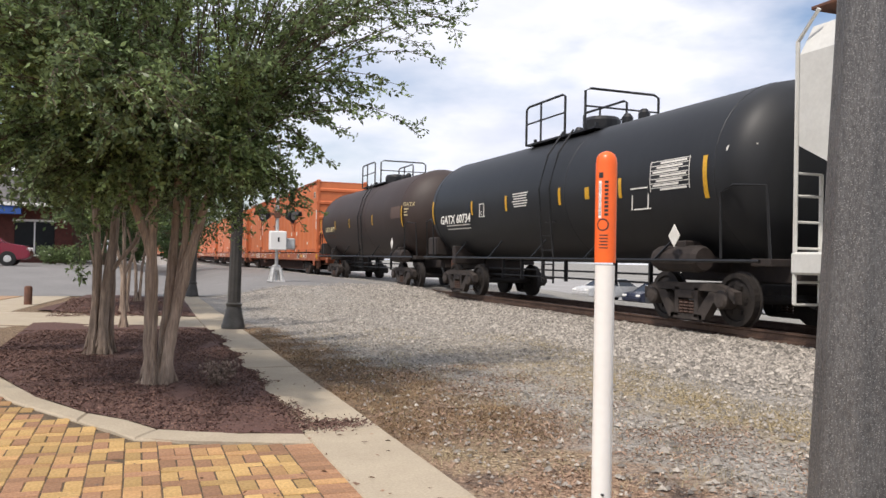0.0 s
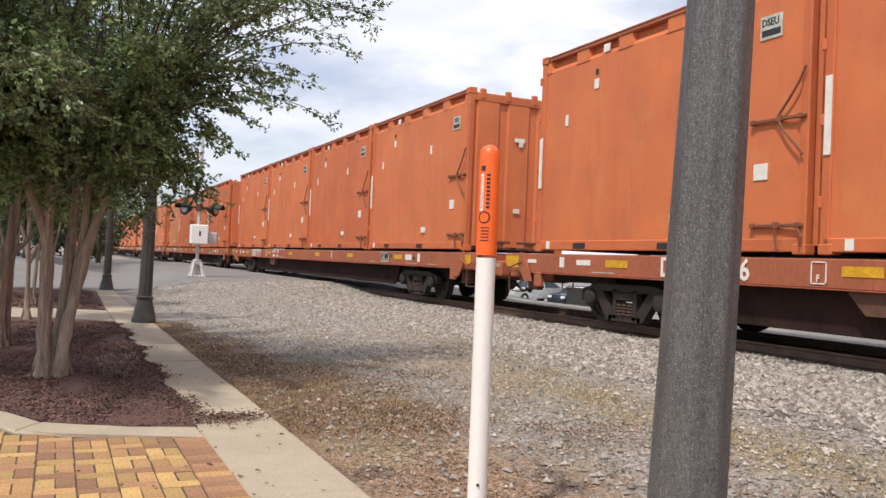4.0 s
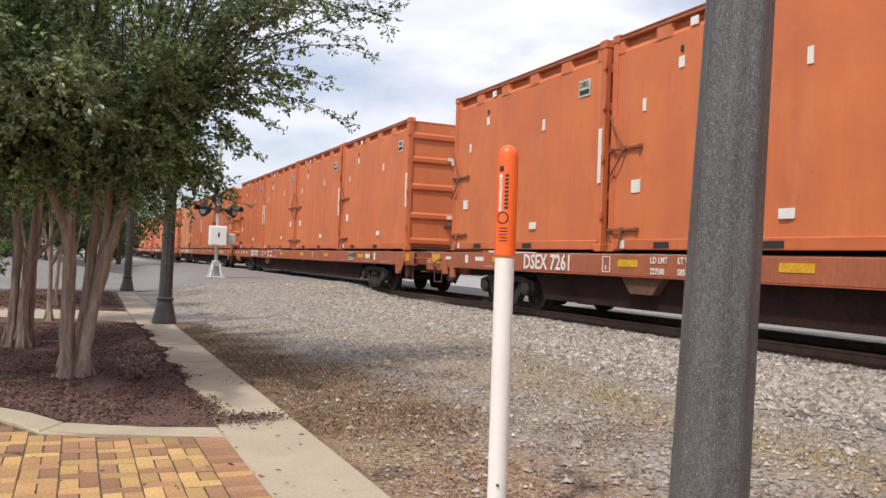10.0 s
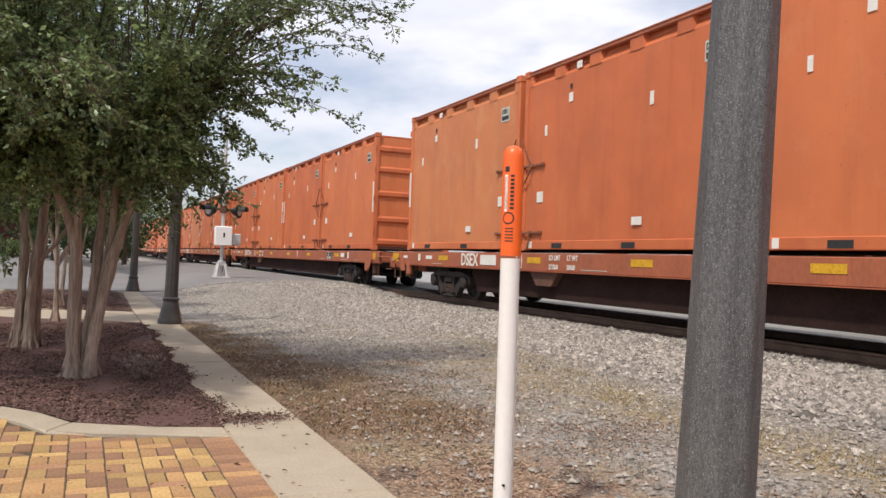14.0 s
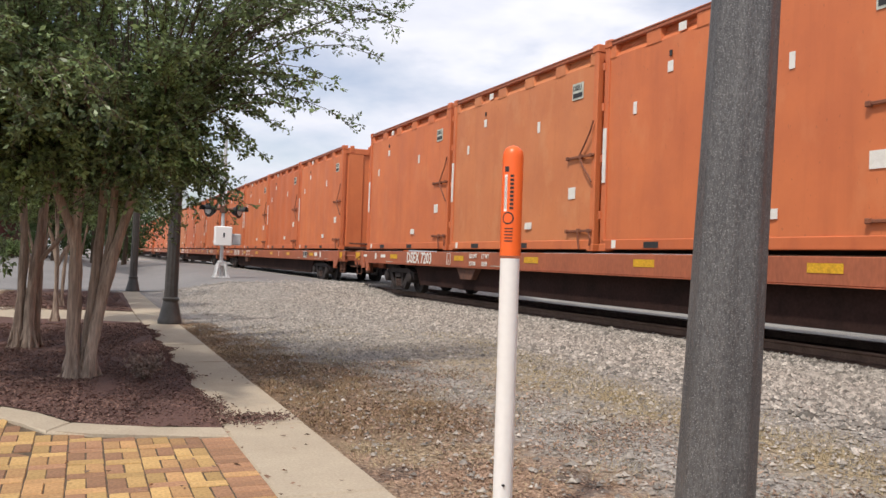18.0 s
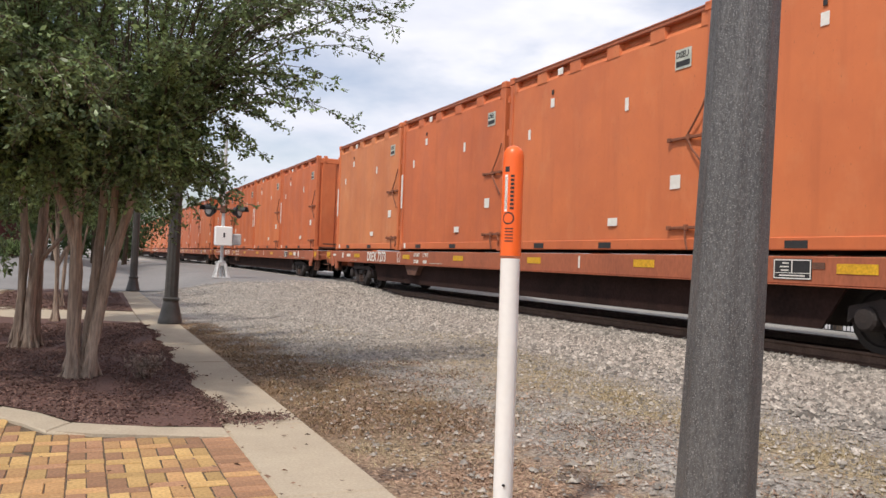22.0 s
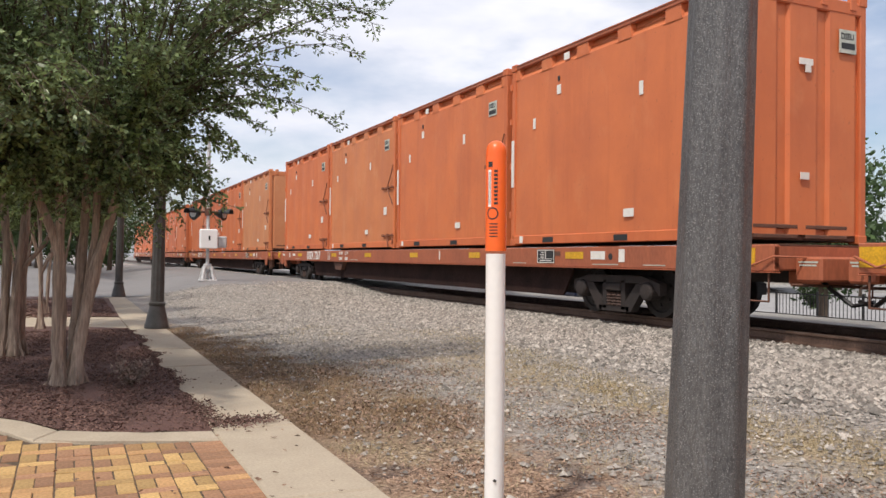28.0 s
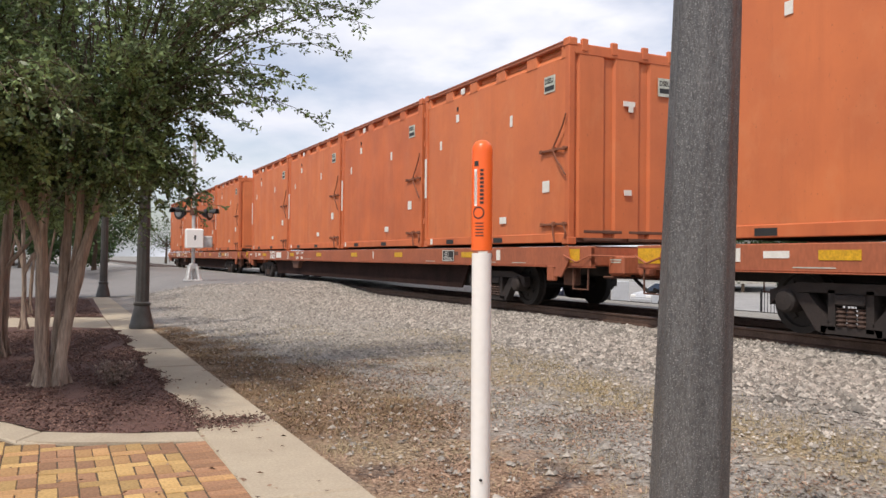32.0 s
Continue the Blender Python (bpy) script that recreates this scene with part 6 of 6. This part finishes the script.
_r = np.random.default_rng(40)
LOW = [(_r.uniform(-2.2, 1.3), _r.uniform(-0.9, 1.3), _r.uniform(1.58, 2.2)) for _ in range(95)]
LOW += [(_r.uniform(-2.2, 1.0), _r.uniform(-2.2, -1.1), _r.uniform(2.6, 4.2)) for _ in range(40)]
LOW += [(_r.uniform(-0.8, 0.9), _r.uniform(-1.3, -0.4), _r.uniform(1.85, 2.9)) for _ in range(55)]
LOW += [(_r.uniform(-0.8, 0.3), _r.uniform(-2.6, -1.7), _r.uniform(2.0, 2.6)) for _ in range(20)]
crape_tree(0.66, 8.42, [([(-0.07, 0, 0.0), (-0.08, 0, 0.35), (-0.08, 0, 0.88), (-0.09, 0, 1.33), (-0.08, 0.02, 1.82), (-0.04, 0.1, 2.5)], 0.066, 0.038),
                        ([(-0.09, 0, 1.22), (-0.14, -0.01, 1.42), (-0.22, -0.03, 1.62), (-0.30, -0.05, 1.86), (-0.52, -0.1, 2.45)], 0.046, 0.028),
                        ([(0.06, 0, 0.0), (0.07, 0, 0.24), (0.15, 0, 0.72), (0.23, 0, 1.15), (0.34, 0, 1.55), (0.42, -0.02, 1.82), (0.62, -0.05, 2.5)], 0.064, 0.032),
                        ([(0.01, 0.10, 0.0), (0.03, 0.10, 0.24), (0.10, 0.12, 1.0), (0.14, 0.15, 1.68), (0.16, 0.2, 2.4)], 0.054, 0.032),
                        ([(0.15, 0.04, 0.75), (0.19, 0.06, 1.15), (0.23, 0.08, 1.52), (0.23, 0.1, 1.8), (0.32, 0.2, 2.5)], 0.040, 0.026)],
           (-0.3, 0.0, 3.9), (3.2, 2.65, 2.2), 245, 140000, 0.049, 41, "multi-stemmed crape myrtle with dark green leaves", zlow=1.55, shape=skirt,
           tips=((3.1, -0.2, 3.7), (2.9, 0.3, 3.55), (2.5, 0.0, 2.66), (1.85, 0.2, 2.6), (2.8, -0.4, 3.8), (3.05, 0.2, 4.1), (2.8, 0.0, 4.4), (0.9, -0.3, 1.95), (3.2, 0.0, 4.2), (2.7, 0.1, 3.6), (2.2, -0.3, 3.0), (1.5, -0.2, 2.3), (0.7, -0.5, 1.95), (2.9, 0.4, 4.0), (2.6, -0.5, 4.2), (3.1, 0.5, 4.5), (3.3, 0.0, 4.6), (3.45, -0.2, 4.3), (0.83, 1.18, 1.64), (0.74, 1.18, 1.45), *LOW))
crape_tree(0.01, 11.0, [([(-0.07, 0, 0.0), (-0.04, 0, 0.55), (-0.02, 0, 1.12), (-0.06, 0, 1.83), (-0.2, 0, 2.5)], 0.055, 0.035),
                        ([(0.06, -0.03, 0.0), (0.06, -0.03, 0.58), (0.10, 0, 1.05), (0.15, 0, 1.6), (0.2, 0, 1.9), (0.35, 0, 2.5)], 0.060, 0.034),
                        ([(0.10, 0, 0.98), (0.2, 0, 1.14), (0.36, 0, 1.33), (0.5, 0, 1.6), (0.7, 0, 2.2)], 0.028, 0.018),
                        ([(0.13, 0.14, 0.0), (0.14, 0.14, 1.1), (0.2, 0.16, 2.0), (0.2, 0.2, 2.6)], 0.048, 0.03)],
           (-0.6, 0.3, 3.7), (3.0, 2.4, 1.9), 150, 60000, 0.058, 42, "multi-stemmed crape myrtle deeper in the bed", zlow=1.85, tips=((-0.26, -0.1, 0.95),))
crape_tree(0.25, 14.9, [([(0, 0, 0), (0, 0, 0.6), (0.0, 0, 1.0), (-0.02, 0, 1.5), (-0.05, 0, 2.1)], 0.042, 0.026), ([(0.0, 0, 0.9), (0.08, 0, 1.1), (0.2, 0, 1.45), (0.3, 0, 2.1)], 0.03, 0.018)],
           (0, 0, 3.3), (1.7, 1.7, 1.3), 44, 11000, 0.075, 50, "slender crape myrtle in the far bed", zlow=1.72)
for k, (x, y) in enumerate(((0.47, 22.6), (-0.3, 20.5), (-0.6, 24.2), (0.2, 18.6))):
    crape_tree(x, y, [([(-0.03, 0, 0), (-0.05, 0.02, 0.9), (-0.3, 0.1, 2.0)], 0.042, 0.025), ([(0.05, 0.05, 0), (0.1, 0.05, 1.0), (0.3, 0, 2.1)], 0.038, 0.022)],
               (0, 0, 3.1), (2.0, 2.0, 1.4), 70, 26000, 0.066, 51 + k, "slender crape myrtle in the far bed", zlow=1.72)


def far_tree(x, y, h, r, seed, n=3800, label="leafy green tree beyond the track"):
    rng = np.random.default_rng(seed)
    z0 = float(ground_z(x, y))
    t = thing("tree", label, "tree", at=pose(x, y, z0 - 0.05))
    bm = bmesh.new()
    tube(bm, bent((0, 0, 0), (0.1, 0, h * 0.55), rng, 0, 0.04, 5), [0.03 * h * (1 - 0.12 * k) for k in range(6)], 8)
    P, D = [], []
    for k in range(26):
        p = rng.standard_normal(3)
        p = p / np.linalg.norm(p) * rng.uniform(0.4, 1) ** 0.5 * [r, r, h * 0.36] + [0, 0, h * 0.62]
        tube(bm, bent((0.05, 0, h * rng.uniform(0.3, 0.5)), p, rng, 0.05, 0.08, 4), [0.008 * h, 0.006 * h, 0.005 * h, 0.004 * h, 0.002 * h], 4, False)
        m = n // 26
        P.append(p + rng.standard_normal((m, 3)) * [r * 0.24, r * 0.24, h * 0.07])
        D.append(rng.standard_normal((m, 3)))
    part("trunk", bm, TWIG, t)
    leaves_mesh("crown", np.concatenate(P), np.concatenate(D), 0.075 * h ** 0.6, LEAF_B, t, rng)
    return t


far_tree(27.5, 22.5, 7.2, 2.5, 71, 6000)
far_tree(60.0, 46.0, 5.0, 3.5, 73)
far_tree(66.0, 40.0, 5.2, 4.0, 74)
far_tree(58.0, 55.0, 5.5, 4.0, 75)
far_tree(75.0, 60.0, 6.0, 4.5, 76)
for k, (x, y, h, r) in enumerate(((-1.2, 46.5, 5.5, 2.6), (1.2, 52.0, 6.5, 3.0), (-3.2, 58.0, 7.5, 3.5), (3.4, 64.0, 6.5, 3.2), (-0.6, 41.0, 4.6, 1.8))):
    far_tree(x, y, h, r, 90 + k, 5200, "dark green tree across the road")
for k, (x, y, h, r) in enumerate(((8, 150, 9, 7), (-4, 165, 11, 8), (20, 160, 9, 7), (-30, 120, 9, 6), (-40, 105, 9, 6), (-16, 135, 10, 7), (32, 150, 9, 7), (-24, 75, 8, 5), (-18, 78, 7, 4.5))):
    far_tree(x, y, h, r, 80 + k, 3000, "dark green trees far along the line")


# ---- beyond the road: building, cars, fence ----
def far_building():
    b = thing("brick_building", "dark red brick building with blue fascia and grey roof", "building", at=pose(-12.0, 50.0, 0.6))
    bm = bmesh.new()
    box(bm, (-12, 0, -0.1), (9, 12, 3.1))
    wall = part("wall", bm, BRICKRED, b)
    bm = bmesh.new()
    v = [bm.verts.new(q) for q in ((-13, -1.5, 3.25), (10, -1.5, 3.25), (10, 13, 3.25), (-13, 13, 3.25), (-13, 6, 5.6), (10, 6, 5.6))]
    for f in ((0, 1, 5, 4), (2, 3, 4, 5), (0, 4, 3), (1, 2, 5), (0, 3, 2, 1)):
        bm.faces.new([v[i] for i in f])
    part("roof", bm, ROOFGREY, b)
    bm = bmesh.new()
    box(bm, (-13, -1.6, 3.08), (10, -1.4, 3.26))
    part("gutter", bm, MARKWHITE, b)
    bm = bmesh.new()
    box(bm, (-13, -1.55, 2.62), (6.6, -1.3, 3.06), 0.03)
    fascia = part("fascia", bm, BLUE, b)
    for k in range(5):
        bm = bmesh.new()
        x = -11.5 + k * 4.4
        box(bm, (x, -0.06, 0.5), (x + 2.0, 0.02, 2.3), 0.02)
        # porch shade is put into the pane by a darker, duller glass
        w = part("window", bm, mat("shaded_window_glass", (0.012, 0.014, 0.016), rough=0.35, spec=0.2), b)
        bm = bmesh.new()
        box(bm, (x - 0.1, -0.1, 2.3), (x + 2.1, -0.02, 2.42))
        box(bm, (x - 0.1, -0.1, 0.4), (x + 2.1, -0.02, 0.5))
        box(bm, (x + 0.96, -0.09, 0.5), (x + 1.04, -0.03, 2.3))
        part("frame", bm, MARKWHITE, w)
    for x in (-9.0, -2.5, 4.8):
        bm = bmesh.new()
        box(bm, (x - 0.12, -1.5, 0), (x + 0.12, -1.26, 3.1), 0.02)
        part("porch_post", bm, MARKWHITE, b)
    return b


far_building()


def parked_car(name, label, x, y, z, turn, paint):
    c = thing(name, label, "car", at=pose(x, y, z, 0, 0, turn))
    bm = bmesh.new()
    prof = [(-2.2, 0.35), (-2.25, 0.62), (-2.1, 0.86), (-1.3, 0.98), (1.5, 0.98), (2.0, 0.95), (2.2, 0.8), (2.22, 0.4), (1.9, 0.28), (-1.9, 0.28)]
    a = [bm.verts.new((px, -0.86, pz)) for px, pz in prof]
    b = [bm.verts.new((px, 0.86, pz)) for px, pz in prof]
    bm.faces.new(a), bm.faces.new(b[::-1])
    for k in range(len(prof)):
        bm.faces.new((a[k], a[(k + 1) % len(prof)], b[(k + 1) % len(prof)], b[k]))
    bmesh.ops.bevel(bm, geom=list(bm.edges), offset=0.06, segments=2, affect="EDGES")
    body = part("body", bm, paint, c, smooth=True)
    bm = bmesh.new()
    q = [bm.verts.new((px, s * w, pz)) for (px, pz), w in (((-1.25, .96), .80), ((1.75, .96), .80), ((1.05, 1.42), .62), ((-.5, 1.42), .62)) for s in (-1, 1)]
    for f in ((0, 2, 4, 6), (1, 3, 5, 7), (0, 1, 3, 2), (2, 3, 5, 4), (4, 5, 7, 6), (6, 7, 1, 0)):
        bm.faces.new([q[i] for i in f])
    part("cabin_glass", bm, GLASS, c)
    bm = bmesh.new()
    box(bm, (-0.5, -0.63, 1.41), (1.07, 0.63, 1.46), 0.02)
    for s in (-1, 1):
        tube(bm, [(-1.25, s * 0.80, 0.96), (-0.5, s * 0.625, 1.44)], 0.03, 5)
        tube(bm, [(1.75, s * 0.80, 0.96), (1.05, s * 0.625, 1.44)], 0.04, 5)
        tube(bm, [(0.3, s * 0.81, 0.96), (0.3, s * 0.63, 1.44)], 0.03, 5)
    part("roof", bm, paint, c)
    for wx in (-1.4, 1.35):
        for s in (-1, 1):
            bm = bmesh.new()
            lathe(bm, ((0.22, s * 0.70), (0.32, s * 0.70), (0.32, s * 0.88), (0.22, s * 0.89)), 22, "y", (wx, 0, 0.32))
            w = part("wheel", bm, RUBBER, c)
            bm = bmesh.new()
            lathe(bm, ((0.21, s * 0.86), (0.20, s * 0.885), (0.05, s * 0.90)), 12, "y", (wx, 0, 0.32))
            part("rim", bm, SIGNAL, w)
    for s in (-1, 1):
        bm = bmesh.new()
        box(bm, (-2.23, s * 0.62 - 0.18, 0.64), (-2.08, s * 0.62 + 0.18, 0.80), 0.03)
        part("headlight", bm, MARKWHITE, c)
    return c


parked_car("car", "dark red saloon car parked by the building", -6.05, 39.0, 0.61, 181, CARRED)
for label, x, y, turn, paint in (("white saloon car parked beyond the track", 33.3, 37.0, 4, CARWHITE), ("silver saloon car parked far beyond the track", 28.9, 45.2, 8, SIGNAL), ("dark blue car parked far beyond the track", 31.6, 43.6, 8, mat("dark_blue_car_paint", (0.02, 0.025, 0.05), rough=0.25, scale=2))):
    parked_car("car", label, x, y, float(ground_z(x, y)) + 0.005, turn, paint)


def fence():
    f = thing("railing", "black metal railing beyond the track", "railing", at=pose(24.5, 8.0, -0.9))
    rail_y = (-4.0, 14.0)
    for z in (0.18, 0.95):
        bm = bmesh.new()
        box(bm, (-0.02, rail_y[0], z), (0.02, rail_y[1], z + 0.04))
        part("rail", bm, BLACKMETAL, f)
    bm = bmesh.new()
    box(bm, (-0.009, -0.009, 0.1), (0.009, 0.009, 0.97))
    bar = mesh_of("baluster", bm, BLACKMETAL)
    bm = bmesh.new()
    box(bm, (-0.035, -0.035, 0.0), (0.035, 0.035, 1.08), 0.01)
    post = mesh_of("post", bm, BLACKMETAL)
    y, k = rail_y[1], 0
    while y > rail_y[0]:
        piece("post" if k % 12 == 0 else "baluster", post if k % 12 == 0 else bar, f, pose(0, y, 0))
        y -= 0.15
        k += 1
    return f


fence()


def grass(n, seed):
    """Dry blades in loose tufts between the walk and the ballast."""
    rng = np.random.default_rng(seed)
    c = np.stack([rng.uniform(2.25, 6.6, 420), rng.uniform(2.3, 14, 420)], 1)
    c = c[rng.uniform(0, 1, 420) < np.clip(1.25 - (c[:, 0] - 2.2) / 3.6, 0.1, 1)]
    by = rng.uniform(2.0, 12.0, 240)
    c = np.r_[c, np.stack([5.3 + 0.12 * np.maximum(by - 6, 0) + rng.normal(0, 0.22, 240), by], 1)]
    i = rng.integers(0, len(c), n)
    p = c[i] + rng.standard_normal((n, 2)) * 0.11
    p = p[p[:, 0] > 2.2]
    n = len(p)
    z = ground_z(p[:, 0], p[:, 1]) - 0.012
    a, h, lean = rng.uniform(0, 6.3, n), rng.uniform(0.01, 0.05, n), rng.uniform(0.5, 2.0, n)
    w = 0.0022
    v = np.zeros((n, 3, 3))
    v[:, 0] = np.stack([p[:, 0] - w * np.sin(a), p[:, 1] + w * np.cos(a), z], 1)
    v[:, 1] = np.stack([p[:, 0] + w * np.sin(a), p[:, 1] - w * np.cos(a), z], 1)
    v[:, 2] = np.stack([p[:, 0] + h * lean * np.cos(a), p[:, 1] + h * lean * np.sin(a), z + h], 1)
    return tagged(raw("dry_grass", v.reshape(-1, 3).tolist(), np.arange(3 * n).reshape(-1, 3).tolist(), STRAW), "sparse dry straw-coloured grass on the dirt", "grass", kind="stuff")


grass(30000, 8)


def turf(n, seed):
    """Longer brown blades, combed flat, in the strip by the walk."""
    rng = np.random.default_rng(seed)
    c = np.stack([rng.uniform(2.2, 3.7, 520), rng.uniform(5.4, 14.6, 520)], 1)
    c = c[c[:, 0] < 3.55 - 0.12 * np.maximum(c[:, 1] - 6.5, 0) + rng.normal(0, 0.15, 520)]
    i = rng.integers(0, len(c), n)
    p = c[i] + rng.standard_normal((n, 2)) * 0.09
    p = p[p[:, 0] > 2.19]
    n = len(p)
    z = ground_z(p[:, 0], p[:, 1]) - 0.012
    a, h, lean = rng.uniform(0, 6.3, n), rng.uniform(0.006, 0.034, n), rng.uniform(0.8, 3.0, n)
    w = 0.0026
    v = np.zeros((n, 3, 3))
    v[:, 0] = np.stack([p[:, 0] - w * np.sin(a), p[:, 1] + w * np.cos(a), z], 1)
    v[:, 1] = np.stack([p[:, 0] + w * np.sin(a), p[:, 1] - w * np.cos(a), z], 1)
    v[:, 2] = np.stack([p[:, 0] + h * lean * np.cos(a), p[:, 1] + h * lean * np.sin(a), z + h], 1)
    m = mat("brown_turf", (0.31, 0.20, 0.11), (0.17, 0.108, 0.06), 0.9, scale=3, bscale=40, per="island")
    return tagged(raw("brown_turf", v.reshape(-1, 3).tolist(), np.arange(3 * n).reshape(-1, 3).tolist(), m), "flattened brown turf beside the walk", "grass", kind="stuff")


turf(34000, 18)
fallen_leaves(170, 9)


def shrub(x, y, z, h, r, n, material, leaf, label, seed):
    rng = np.random.default_rng(seed)
    t = thing("shrub", label, "shrub", at=pose(x, y, z))
    bm = bmesh.new()
    P, D = [], []
    for k in range(14):
        a, e = rng.uniform(0, 6.3), rng.uniform(0.2, 1.0)
        q = np.array([math.cos(a) * r * e, math.sin(a) * r * e, h * rng.uniform(0.6, 1.0)])
        tube(bm, [(0, 0, -0.02), q * [0.4, 0.4, 0.55], q], [0.012 * h, 0.009 * h, 0.004 * h], 4, False)
        m = n // 14
        u = rng.uniform(0.3, 1.05, m)[:, None]
        P.append(q * u + rng.standard_normal((m, 3)) * r * 0.14)
        D.append(rng.standard_normal((m, 3)) + [0, 0, 0.3])
    tagged(part("twig_work", bm, TWIG, t), kind="stuff")
    tagged(leaves_mesh("leaf_mass", np.concatenate(P), np.concatenate(D), leaf, material, t, rng), kind="stuff")
    return t


shrub(1.20, 8.15, 0.01, 0.24, 0.20, 760, mat("dry_grey_stalk", (0.34, 0.26, 0.21), (0.20, 0.145, 0.115), 0.9, per="island"), 0.032, "small dry grey-brown tuft in the mulch", 61)
for k, x in enumerate((-3.6, -2.9, -2.2)):
    shrub(x, 45.0, 0.6, 0.9, 0.75, 1800, LEAF, 0.10, "clipped green shrub before the building", 62 + k)
for k, x in enumerate((-7.0, -3.4, 0.2, 3.6)):
    shrub(x, 74.0, 0.3, 3.2, 2.6, 2400, LEAF_B, 0.30, "dense dark green bush far across the road", 70 + k)
shrub(31.0, 26.0, -0.9, 1.2, 0.9, 2000, LEAF_B, 0.12, "green shrub beyond the railing", 66)


def bollard(x, y):
    b = thing("bollard", "short rusty brown bollard by the path", "bollard", at=pose(x, y, 0.0))
    bm = bmesh.new()
    lathe(bm, ((0.09, -0.02), (0.09, 0.40), (0.06, 0.44), (0.01, 0.45)), 14)
    part("tube", bm, RUST, b, smooth=True)


bollard(-1.95, 21.5)


def equipment_cabinet():
    """A low metal cabinet beyond the track, its side to the rails darker."""
    z = float(ground_z(17.0, 22.0)) - 0.08
    b = thing("equipment_cabinet", "low grey metal trackside cabinet with one dark side", "cabinet", at=pose(16.5, 20.6, z))
    h = 0.55 - z
    bm = bmesh.new()
    box(bm, (0.0, 0.0, 0.0), (0.72, 2.6, h), 0.02)
    part("body", bm, mat("pale_grey_metal", (0.56, 0.57, 0.58), (0.47, 0.48, 0.49), 0.5, scale=2, bscale=20, grain=0.15), b)
    # two plates make the side to the rails darker than the body
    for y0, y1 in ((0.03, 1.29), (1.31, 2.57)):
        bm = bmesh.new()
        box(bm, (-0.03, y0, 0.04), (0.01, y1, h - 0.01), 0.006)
        door = part("door", bm, mat("dark_grey_side", (0.05, 0.053, 0.058), (0.038, 0.04, 0.044), 0.55, scale=3), b)
        bm = bmesh.new()
        box(bm, (-0.06, y0 + 0.08, h * 0.5), (-0.028, y0 + 0.11, h * 0.5 + 0.12), 0.006)
        part("handle", bm, BLACKMETAL, door)
    return b


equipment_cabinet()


def pale_building():
    b = thing("pale_building", "low pale building far beyond the track", "building", at=pose(62.0, 62.0, -0.9, 0, 0, 45))
    bm = bmesh.new()
    box(bm, (-8, -5, 0), (8, 5, 4.2))
    part("wall", bm, CREAM, b)
    bm = bmesh.new()
    box(bm, (-8.4, -5.4, 4.2), (8.4, 5.4, 4.7), 0.05)
    part("roof", bm, ROOFGREY, b)
    for k in range(5):
        for f in (0, 1):
            bm = bmesh.new()
            if f:
                box(bm, (-6.8 + k * 3, -5.06, 1.2), (-5.4 + k * 3, -4.98, 2.9))
            else:
                box(bm, (-8.06, -4.2 + k * 1.9, 1.2), (-7.98, -3.2 + k * 1.9, 2.9))
            part("window", bm, GLASS, b)


pale_building()

paving()
motions()
